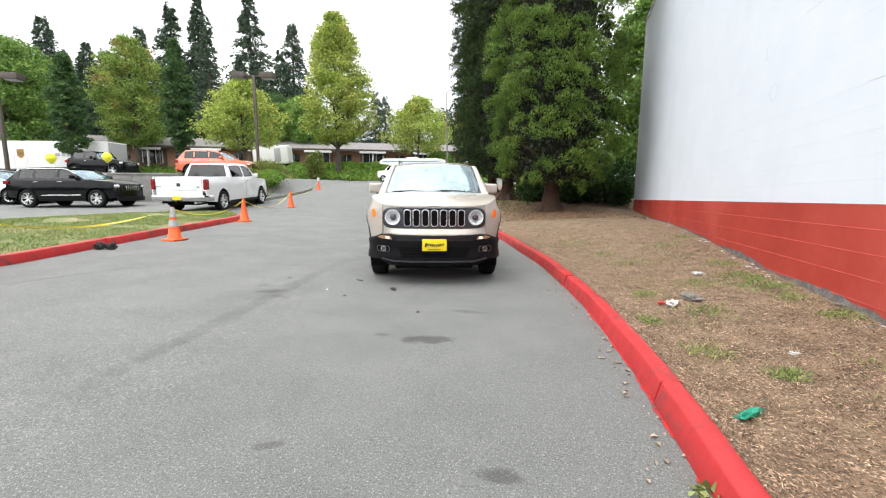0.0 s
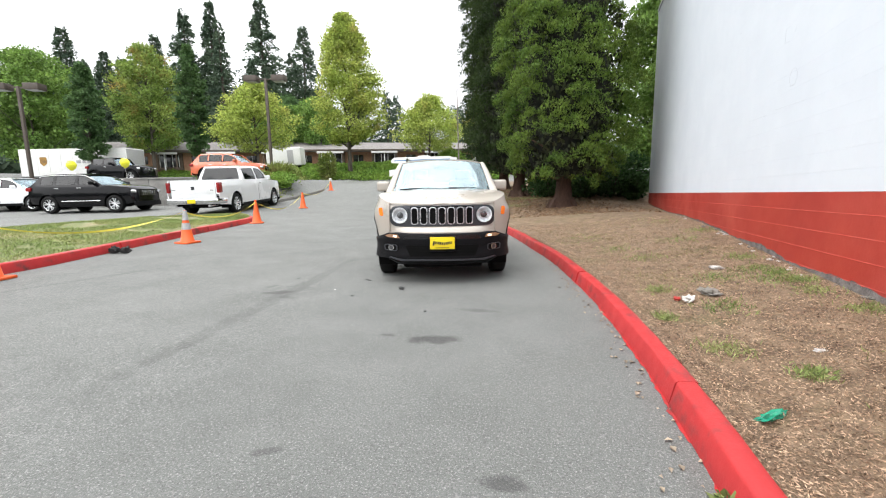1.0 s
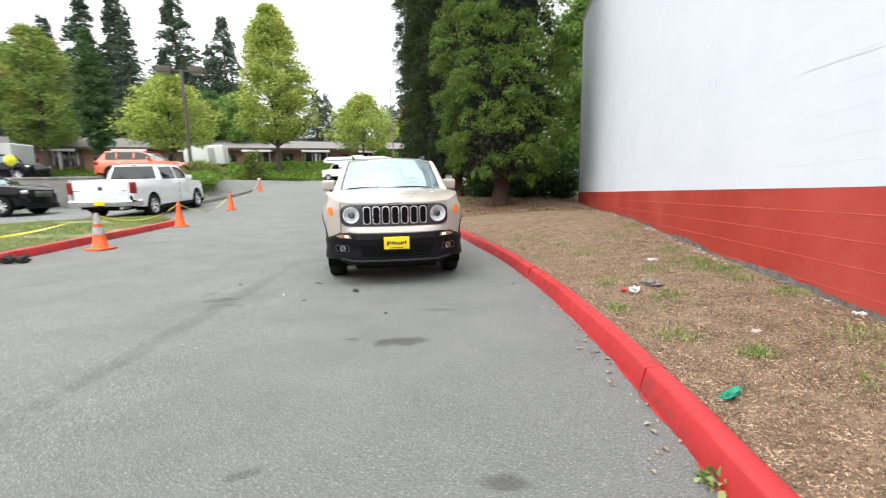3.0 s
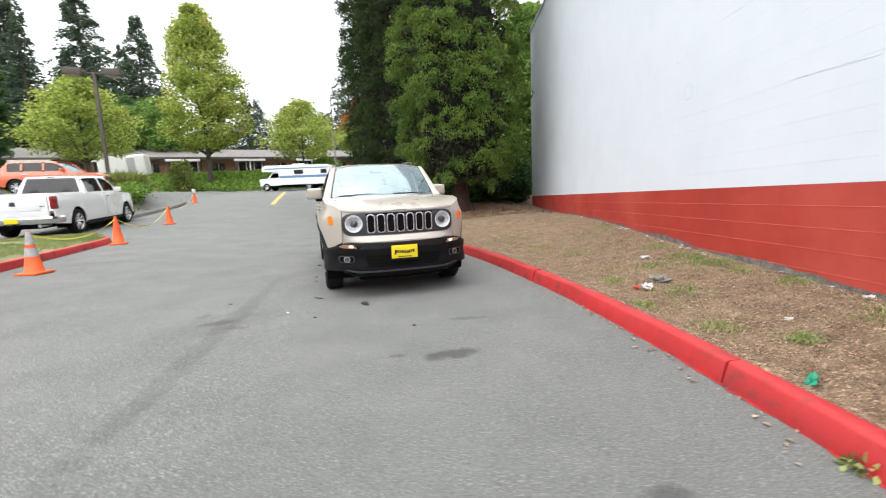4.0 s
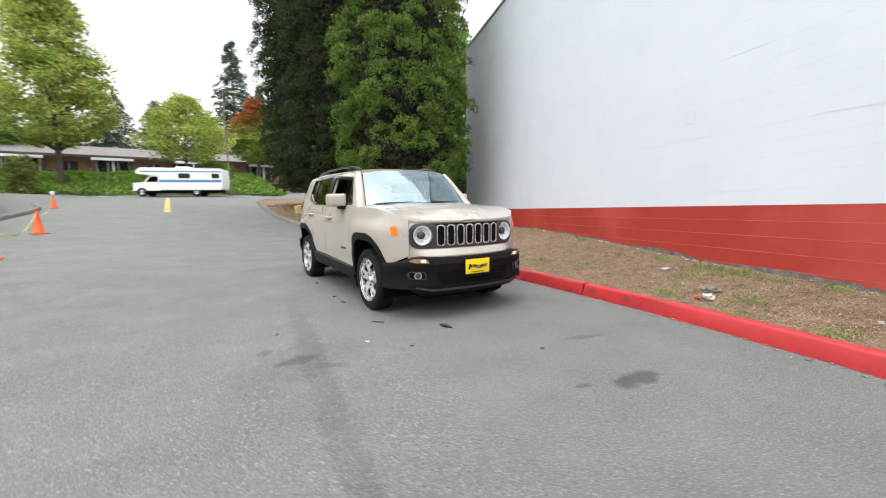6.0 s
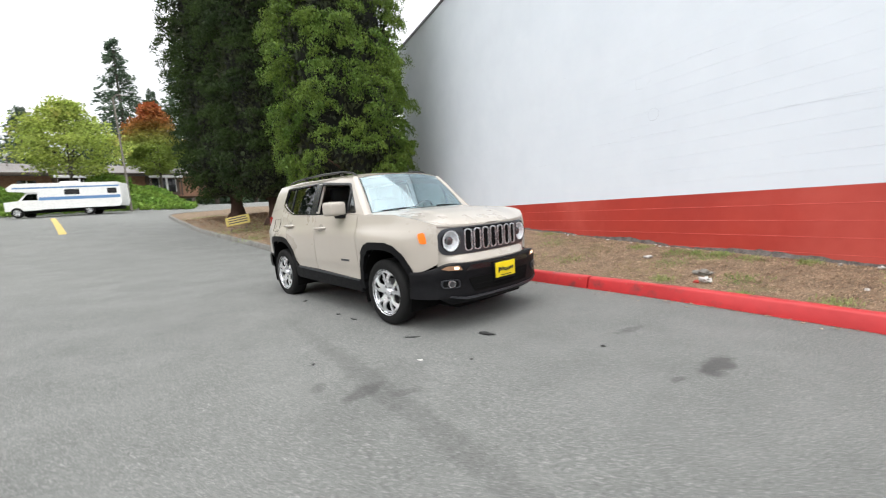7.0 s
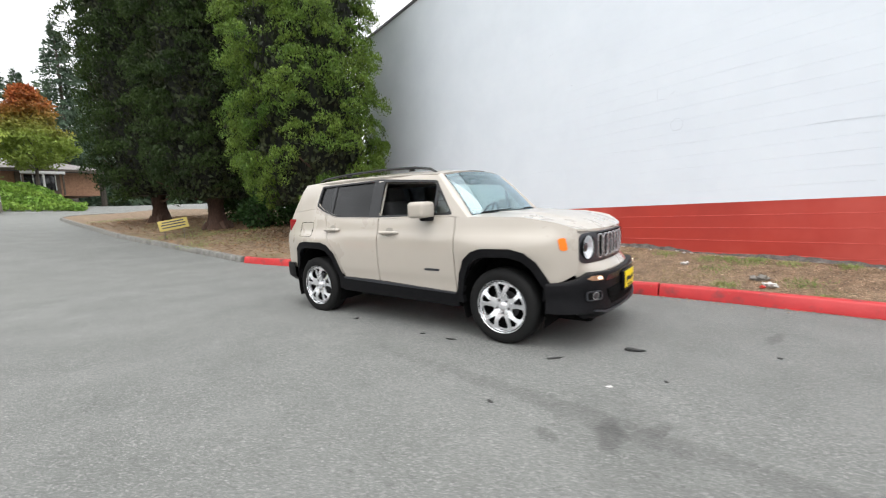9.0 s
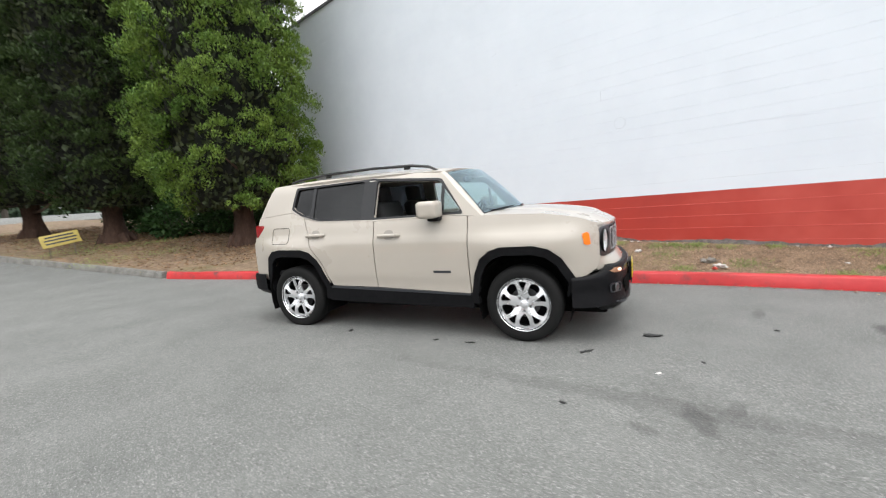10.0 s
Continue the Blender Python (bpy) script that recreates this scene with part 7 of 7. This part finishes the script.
part("post", cyl((0, 0, 0), (0, 0, 5.0), 0.08, 0.06, 8), M_pole_grey, ps)
part("lantern", lathe([(0.001, 5.5), (0.2, 5.35), (0.22, 5.1), (0.1, 4.95)], 12), M_white_plastic, ps)

# ---- balloons ----
for x, y, z in ((-28.0, 21.85, 2.83), (-25.3, 23.0, 2.95)):
    g0 = float(land_z(x, y))
    b = thing("balloon", pose(x, y, g0), "round yellow balloon on a string in the car park", "balloon", "balloons")
    part("skin", lathe([(0.001, z - g0 + 0.30), (0.15, z - g0 + 0.26), (0.25, z - g0 + 0.10), (0.26, z - g0), (0.19, z - g0 - 0.17), (0.06, z - g0 - 0.29), (0.001, z - g0 - 0.31)], 20), M_balloon, b)
    part("string", cyl((0, 0, 0), (0, 0, z - g0 - 0.3), 0.006, n=5), M_white_plastic, b)


# ---- far building ----
def far_building():
    a, b = Vector((-72.0, 45.4)), Vector((-5.0, 72.2))
    d = (b - a).normalized()
    ang = math.degrees(math.atan2(d.y, d.x))
    L = (b - a).length
    root = thing("office_building", pose(a.x, a.y, 4.25, 0, 0, ang), "long low brick offices with grey shingle roof and white porches", "building")
    P = lambda n, bm, mt, lab="", par=None: part(n, bm, mt, par or root, lab)
    P("wall", box(L / 2, 6.0, 1.3, L, 11.0, 2.9, 0.0), M_brick)
    v = [(-1.0, -0.9, 2.5), (L + 1, -0.9, 2.5), (L + 1, 12.9, 2.5), (-1, 12.9, 2.5), (2.5, 6, 4.7), (L - 2.5, 6, 4.3), (-1.0, -0.9, 2.75), (L + 1, -0.9, 2.75), (L + 1, 12.9, 2.75), (-1, 12.9, 2.75)]
    f = [(0, 1, 7, 6), (1, 2, 8, 7), (2, 3, 9, 8), (3, 0, 6, 9), (6, 7, 5, 4), (7, 8, 5), (8, 9, 4, 5), (9, 6, 4), (3, 2, 1, 0)]
    P("roof", (v, f), M_shingle, "grey shingle roof")
    P("fascia", box(L / 2, -0.92, 2.62, L + 2.0, 0.06, 0.28, 0.01), M_pole_brown, "dark brown fascia")
    x = 1.5
    k = 0
    rng = np.random.default_rng(3)
    while x < L - 4:
        w = float(rng.uniform(3.4, 4.6))
        if k % 2 == 0:
            P("shade_toned_bay", box(x + w / 2, 0.42, 1.25, w, 0.2, 2.4, 0.02), M_dark_wall)
            win = P("window", box(x + w / 2, 0.28, 1.3, w - 0.9, 0.08, 1.7, 0.02), M_gloss_black, "dark shop window")
            for j in range(4):
                P("mullion", box(x + 0.45 + (w - 0.9) * j / 3, 0.22, 1.3, 0.09, 0.06, 1.7, 0.01), M_trim_white, "", win)
            P("porch_band", box(x + w / 2, -1.15, 2.32, w, 0.10, 0.30, 0.01), M_trim_white, "white porch band")
            for j in (0.05, 0.5, 0.95):
                P("porch_post", box(x + w * j, -1.05, 1.05, 0.14, 0.14, 2.3, 0.01), M_trim_white if j == 0.5 else M_dark_wall)
        else:
            win = P("window", box(x + w / 2, 0.46, 1.45, 1.5, 0.06, 1.1, 0.01), M_gloss_black, "dark window")
            P("mullion", box(x + w / 2, 0.42, 1.45, 0.06, 0.04, 1.1, 0.0), M_trim_white, "", win)
        x += w
        k += 1
    return root


far_building()


# ---- planting: hedge bank, beds, shrubs ----
rng = np.random.default_rng(31)
n = 76000
hx = rng.uniform(-62, -6.3, n)
hy = np.interp(hx, (-120, -45, -37, -9, 20), (20.2, 51.0, 47.5, 49.7, 52.0)) + 0.5 + rng.random(n) ** 0.8 * 8.5
end = smooth((-6.2 - hx) / 2.5)
lump = np.array([0.30 + 0.35 * noise.noise((a * 0.45, b * 0.45, 3)) + 0.15 * noise.noise((a * 1.7, b * 1.7, 8)) for a, b in zip(hx, hy)])
hz = land_z(hx, hy) + np.clip(lump, 0.02, 1) * rng.random(n) * 1.1
v, f = cards(np.column_stack([hx, hy, hz]), rng.normal(size=(n, 3)) + np.array((0, -0.3, 0.9)), rng.uniform(0.16, 0.34, n), rng, narrow=0.9, bend=0.4)
tagged(cloud("bank_planting", v, f, M_ivy), "dense bright green ground cover on the bank", "ground cover", kind="stuff")


def shrub(name, x, y, z, rx, h, material, seed, label, n=2600, leaf=0.12, spike=0.0):
    rng = np.random.default_rng(seed)
    root = thing(name, pose(x, y, z), label, "shrub")
    bm = bmesh.new()
    for k in range(7):
        a = rng.uniform(0, 6.28)
        tube([(0, 0, -0.1), (rx * 0.3 * math.cos(a), rx * 0.3 * math.sin(a), h * 0.4), (rx * 0.6 * math.cos(a), rx * 0.6 * math.sin(a), h * 0.75)], [0.04, 0.025, 0.008], 5, bm)
    part("stem", bm, M_greybark, root)
    q = rng.normal(size=(n, 3))
    q /= np.linalg.norm(q, axis=1, keepdims=True)
    lum = np.array([1 + 0.35 * noise.noise((a * 1.8 + seed, b * 1.8, c * 1.8)) for a, b, c in q])
    p = q * (rng.random((n, 1)) ** 0.35) * np.array((rx, rx, h * 0.52)) * lum[:, None] + np.array((0, 0, h * 0.5))
    p[:, 2] = np.maximum(p[:, 2], 0.02)
    v, f = cards(p, q + rng.normal(size=(n, 3)) * 0.6 + np.array((0, 0, spike)), rng.uniform(0.6, 1.2, n) * leaf, rng, narrow=0.6 if not spike else 0.12, bend=0.4)
    cloud("foliage", v, f, material, root)
    return root


for i, (x, y, rx, h) in enumerate(((0.9, 21.8, 0.9, 1.1), (2.1, 22.1, 1.0, 1.5), (3.1, 22.6, 0.9, 1.7), (1.5, 22.9, 0.9, 1.3), (2.9, 21.9, 0.55, 1.0))):
    shrub("shrub", x, y, float(bed_z(x, y)) - 0.02, rx, h, M_shrub, 40 + i, "dark green evergreen shrub at the wall corner", n=2600, leaf=0.13)
for i, (x, y, rx, h) in enumerate(((-0.5, 22.4, 0.9, 1.2), (-0.4, 25.2, 1.0, 1.4), (0.6, 27.5, 1.2, 1.6))):
    shrub("shrub", x, y, float(bed_z(x, y)) - 0.02, rx, h, M_shrub, 50 + i, "low dark green shrub under the conifers", n=1800, leaf=0.15)
rng = np.random.default_rng(8)
for i in range(13):
    t = i / 12
    x, y = -15.4 - 7.0 * t + rng.normal() * 0.3, 22.3 + 13.0 * t + rng.normal() * 0.5
    h = rng.uniform(0.5, 1.0) * (1.0 if i % 3 else 0.7)
    grass = i % 4 == 0
    shrub("bed_shrub" if not grass else "ornamental_grass", x, y, float(land_z(x, y)) - 0.05, rng.uniform(0.7, 1.2), h, M_bedplant if grass or i % 3 == 1 else M_ivy, 60 + i,
          "tan ornamental grass clump in the planting bed" if grass else "low green shrub in the planting bed", n=1500, leaf=0.16 if not grass else 0.5, spike=2.5 if grass else 0.0)
shrub("round_shrub", -13.3, 56.0, 4.0, 1.7, 1.9, M_ivy, 90, "rounded green shrub on top of the bank", n=3000, leaf=0.22)
shrub("young_conifer", -26.2, 47.8, 2.1, 1.0, 3.2, M_bedplant, 91, "small olive green conifer by the bank", n=1500, leaf=0.3)

# bed soil along the planting
rng = np.random.default_rng(17)
n = 9000
t = rng.random(n)
bx, by = -14.9 - 8.0 * t + rng.normal(size=n) * 0.5 - 0.4, 21.5 + 15.5 * t + rng.normal(size=n) * 0.6
keep = bx < np.interp(by, [p[1] for p in KERB_BED[2:]], [p[0] for p in KERB_BED[2:]]) - 0.3
p = np.column_stack([bx, by, land_z(bx, by) + rng.random(n) * 0.25])[keep]
v, f = cards(p, rng.normal(size=p.shape) + np.array((0, 0, 0.8)), rng.uniform(0.10, 0.28, len(p)), rng, narrow=0.4, bend=0.4)
tagged(cloud("bed_ground_cover", v, f, M_bedplant), "olive and tan low plants in the bed", "ground cover", kind="stuff")


# ---- distant trees ----
def gz(x, y):
    return float(land_z(x, y)) - 0.1


def planted(x, y, top, r, mat, seed, label, **k):
    z = gz(x, y)
    return broadleaf(pose(x, y, z, 0, 0, seed * 40), top - z, r, mat, seed, label, **k)


planted(-25.3, 51.8, 21.4, 4.1, M_lime, 3, "tall lime green maple turning yellow", shape="cone", clear=0.22, leaves=22000, lobes=260, leaf=0.36)
planted(-31.4, 42.6, 12.2, 4.3, M_lime, 5, "small lime green maple with orange tips and loose limbs", shape="loose", clear=0.36, leaves=9500, lobes=90, leaf=0.33)
planted(-39.0, 42.1, 16.6, 1.5, M_hornbeam, 7, "dark green columnar tree", shape="column", clear=0.22, leaves=11000, lobes=170, leaf=0.32)
planted(-42.3, 33.3, 12.7, 1.4, M_hornbeam, 8, "dark green columnar tree beside the trailer", shape="column", clear=0.22, leaves=10000, lobes=150, leaf=0.30)
planted(-54.3, 50.0, 20.4, 4.1, M_turning, 11, "green maple turning russet", clear=0.24, leaves=15000, lobes=190, leaf=0.36)
planted(-67.5, 45.2, 19.4, 6.0, M_green, 12, "broad green maple by the car park", clear=0.18, leaves=16000, lobes=190, leaf=0.38)
planted(-37.5, 66.0, 15.6, 3.6, M_green, 14, "green tree behind the offices", leaves=7000, lobes=90, leaf=0.45)
planted(-43.0, 64.0, 14.5, 3.8, M_green, 15, "green tree behind the offices roof", leaves=7000, lobes=90, leaf=0.45)
planted(-15.6, 54.2, 11.9, 4.6, M_lime, 16, "spreading yellow-green maple with thin top twigs", shape="loose", clear=0.30, leaves=8500, lobes=85, leaf=0.33)
planted(-9.9, 64.5, 14.4, 3.2, M_redleaf, 18, "maple with red top and green skirt", shape="loose", clear=0.26, leaves=12000, lobes=150, leaf=0.35)
planted(-58.5, 53.5, 16.0, 3.6, M_green, 19, "green tree behind the offices roof", leaves=7000, lobes=90, leaf=0.45)
planted(-64.0, 42.0, 18.0, 5.2, M_green, 20, "broad green maple at the car park edge", leaves=11000, lobes=130, leaf=0.45)
planted(-56.6, 84.0, 20.5, 5.5, M_hornbeam, 24, "dark green tree behind the offices roof", leaves=9000, lobes=110, leaf=0.6)
planted(-49.5, 82.0, 19.0, 5.0, M_green, 25, "green tree behind the offices roof", leaves=8000, lobes=100, leaf=0.6)
planted(7.4, 38.0, 15.0, 3.6, M_green, 23, "green tree behind the building corner", clear=0.1, leaves=30000, lobes=230, leaf=0.36)
firs = ((-98.9, 71, 35, 6.5), (-79.2, 82, 39.6, 7.0), (-74.0, 84, 41.5, 4.6), (-67.5, 79, 35, 4.0), (-63.2, 86.5, 41.8, 7.5), (-57.0, 92.6, 37.4, 7.0), (-89.8, 84, 37, 6.0), (-95.7, 76.5, 31.4, 6.0), (-44.3, 110, 26, 6.0),
        (-110.4, 83, 32, 6.0), (-19.4, 110, 37.2, 6.6), (-17.5, 143, 35.6, 6.5), (-8.6, 103, 34, 6.0), (-4.7, 121, 38.6, 6.5), (-46.3, 122, 27.5, 7.0), (-100.4, 86, 32.2, 6.0), (-120, 76, 33.5, 6.0), (-37, 118, 25, 6.5), (-54, 112, 25, 6.5),
        (-71, 98, 32, 7.0), (-86, 93, 32, 7.0), (-29, 128, 24.5, 7.0), (4, 122, 37, 7.0), (-107, 70, 30, 6.5), (-64.5, 99, 34, 6.5), (-83, 76, 29, 6.0), (-50, 104, 27, 6.5),
        (-93, 70, 27, 7.0), (-104, 78, 29, 7.0), (-76, 76, 26, 7.0), (-69, 90, 30, 7.0), (-115, 72, 29, 7.0), (-60, 84, 27, 6.5), (-34, 106, 22, 6.5), (-27, 112, 22, 6.5), (-22, 118, 21, 6.0),
        (-112.7, 84, 33.3, 6.5), (-106.5, 84, 31.6, 6.5), (-100.6, 84, 32.4, 6.5), (-95.8, 84, 30.6, 6.5), (-126.8, 84, 34.0, 7.0), (-119.4, 84, 32.8, 6.5), (-135, 84, 33.0, 7.0))
for i, (x, y, top, r) in enumerate(firs):
    z = gz(x, y)
    fir(pose(x, y, z, 0, 0, i * 50), top - z, r, 100 + i, "tall dark fir behind the offices" if i % 3 else "tall ragged dark fir behind the offices", leaves=48, sparse=0.45 if i == 3 else 0.05)

# a low belt of far woods closes the horizon
rng = np.random.default_rng(77)
n = 42000
a = rng.uniform(0, 2 * math.pi, n)
d = rng.uniform(150, 190, n)
wx, wy = d * np.cos(a) - 10, d * np.sin(a) + 30
hgt = 13 + 5 * np.array([noise.noise((x * 0.05, y * 0.05, 1)) for x, y in zip(wx, wy)])
p = np.column_stack([wx, wy, land_z(wx, wy) + rng.random(n) * hgt])
v, f = cards(p, rng.normal(size=p.shape) + np.array((0, 0, 0.5)), rng.uniform(2.0, 4.2, n), rng, narrow=0.8, bend=0.4)
tagged(cloud("far_woods", v, f, M_fir), "belt of dark mixed woods far behind the car park", "woods", kind="stuff")


# ---- marks on the white wall ----
marks = thing("wall_marks", Matrix(), "faint grey patches and cracks in the white wall paint", "wall mark", kind="structure")
face = lambda s_, h: wall_at(s_, h, 0.0016)
circle = lambda s_, h, r, n=20: [(s_ + r * math.cos(2 * math.pi * i / n) * (1 + 0.1 * math.sin(3 * i)), h + r * math.sin(2 * math.pi * i / n)) for i in range(n)]


def wall_line(s0, h0, s1, h1, w, seed):
    top, low = [], []
    n = max(3, int(abs(s1 - s0) / 0.06))
    for i in range(n + 1):
        t = i / n
        s_, h = s0 + (s1 - s0) * t, h0 + (h1 - h0) * t
        k = w * max(0.1, 0.6 + 0.9 * noise.noise((t * 9 + seed, seed, 0)))
        top.append((s_, h + k / 2 + 0.004 * noise.noise((t * 14, seed, 3))))
        low.append((s_, h - k / 2))
    return top + low[::-1]


part("patch", plate(circle(0.01, 2.45, 0.105), face, 0.001, holes=[circle(0.012, 2.45, 0.098)], step=0.1), M_mark, marks)
part("patch", plate(wall_line(-0.05, 2.36, 0.08, 2.355, 0.016, 1), face, 0.001, step=0.1), M_mark, marks)
for s0, h0, s1, h1, w, k in ((0.35, 3.10, 0.35, 2.92, 0.01, 2), (0.36, 2.93, 0.22, 2.915, 0.014, 3), (0.20, 3.09, 0.34, 3.10, 0.008, 4), (1.42, 2.12, 0.75, 2.115, 0.012, 5), (0.48, 2.14, -0.40, 2.12, 0.010, 6), (-1.85, 2.15, -2.85, 2.11, 0.012, 7),
                             (2.78, 4.37, 2.66, 4.41, 0.02, 8), (2.20, 3.63, 2.14, 3.62, 0.025, 9), (0.13, 2.96, 0.05, 3.02, 0.015, 10), (-0.6, 3.15, -1.3, 3.14, 0.008, 11), (-3.2, 3.18, -4.6, 3.16, 0.010, 12), (3.4, 1.9, 2.6, 1.9, 0.006, 13)):
    w *= 0.6
    part("patch", plate(wall_line(s0, h0, s1, h1, w, k) if abs(s0 - s1) > 0.03 else [(s0, h0), (s0 + w, h0), (s0 + w, h1), (s0, h1)], face, 0.001, step=0.1), M_mark, marks)


# ---- small litter ----
def crumple(name, x, y, z, size, material, seed, label, flat=0.35):
    rng = np.random.default_rng(seed)
    bm = bmesh.new()
    bmesh.ops.create_icosphere(bm, subdivisions=3, radius=1)
    for v in bm.verts:
        k = 1 + 0.55 * noise.noise((v.co * 1.7 + Vector((seed, 0, 0)))) + 0.45 * noise.noise((v.co * 4.3 + Vector((0, seed, 0))))
        v.co = Vector((v.co.x * size[0] * k, v.co.y * size[1] * k, (v.co.z * flat + flat * 0.8) * min(size) * k))
    ob = part(name, bm, material, None)
    ob.matrix_world = pose(x, y, z, 0, 0, seed * 33)
    return tagged(ob, label, "litter" if name != "stone" else "stone")


bz = lambda x, y: float(bed_z(x, y))
crumple("paper_cup", 1.29, 7.57, bz(1.29, 7.57), (0.09, 0.05), M_litter_white, 2, "crushed white paper cup on the mulch", 0.6)
crumple("paper_cup", 1.20, 7.62, bz(1.20, 7.62), (0.035, 0.03), M_red_ink, 3, "red scrap beside a crushed paper cup", 0.6)
crumple("stone", 1.52, 7.74, bz(1.52, 7.74), (0.10, 0.07), M_stone, 4, "grey stone half sunk in the mulch", 0.5)
crumple("stone", 1.90, 8.80, bz(1.90, 8.80), (0.07, 0.045), M_litter_white, 5, "pale flat stone on the mulch", 0.5)
crumple("paper_scrap", 1.71, 6.25, bz(1.71, 6.25), (0.045, 0.022), M_litter_white, 6, "white paper scrap on the mulch", 0.4)
crumple("foil_wrapper", 1.09, 5.38, bz(1.09, 5.38) + 0.01, (0.10, 0.026), M_litter_green, 12, "crumpled strip of green foil wrapper on the mulch", 0.6)
crumple("black_scrap", -1.77, 7.74, 0.0, (0.075, 0.03), M_litter_dark, 9, "black rubber scrap on the asphalt", 0.35)
crumple("black_scrap", -2.37, 8.10, 0.0, (0.06, 0.02), M_litter_dark, 10, "thin black scrap on the asphalt", 0.3)
crumple("black_scrap", -7.46, 8.60, 0.152, (0.09, 0.07), M_litter_dark, 11, "black rubber scrap beside the red kerb", 0.9)
crumple("black_scrap", -7.29, 8.66, 0.147, (0.08, 0.06), M_litter_dark, 12, "black rubber scrap beside the red kerb", 0.9)
for i, (x, y, sx, sy) in enumerate(((-2.65, 9.07, 0.045, 0.015), (-2.74, 9.4, 0.025, 0.015), (-2.95, 10.4, 0.03, 0.02), (-2.2, 7.3, 0.02, 0.012), (-3.3, 7.9, 0.025, 0.012), (-1.2, 6.9, 0.02, 0.014))):
    crumple("black_scrap", x, y, float(road_z(x, y)), (sx, sy), M_litter_dark, 20 + i, "small dark scrap on the asphalt", 0.35)
crumple("paper_scrap", -2.54, 7.52, 0.0, (0.02, 0.012), M_litter_white, 31, "tiny white paper scrap on the asphalt", 0.4)
rng = np.random.default_rng(41)
for i in range(150):
    y = rng.uniform(3.6, 10.5)
    x = float(bed_left(y)) - 0.15 - abs(rng.normal(0, 0.075))
    bm = bmesh.new()
    L = rng.uniform(0.018, 0.05)
    vs = [bm.verts.new(c) for c in ((0, 0, 0.004), (L * 0.5, L * 0.32, 0.012), (L, 0, 0.006), (L * 0.5, -L * 0.32, 0.014))]
    bm.faces.new(vs)
    o = part("fallen_leaf", bm, M_dead_leaf, None, smooth=False)
    o.matrix_world = pose(x, y, float(road_z(x, y)) + 0.002, rng.uniform(-10, 10), rng.uniform(-10, 10), rng.uniform(0, 360))
    tagged(o, "dry tan leaf lying by the red kerb", "leaf", "fallen leaves along the kerb")
o = shrub("weed", 0.70, 4.72, 0.0, 0.06, 0.04, M_blade, 95, "small flat green weed at the kerb foot", n=50, leaf=0.05)
rng = np.random.default_rng(63)
for i in range(34):
    q = rng.uniform(-4.2, 4.0) if i < 26 else rng.uniform(4, 11)
    x, y, _ = wall_at(q, 0, rng.uniform(0.03, 0.16))
    w = rng.uniform(0.012, 0.04)
    crumple("paint_flake", x, y, bz(x, y) + 0.004, (w, w * rng.uniform(0.4, 0.8)), M_litter_white if i % 3 else M_stone, 200 + i, "pale paint flake lying at the wall foot", 0.5)
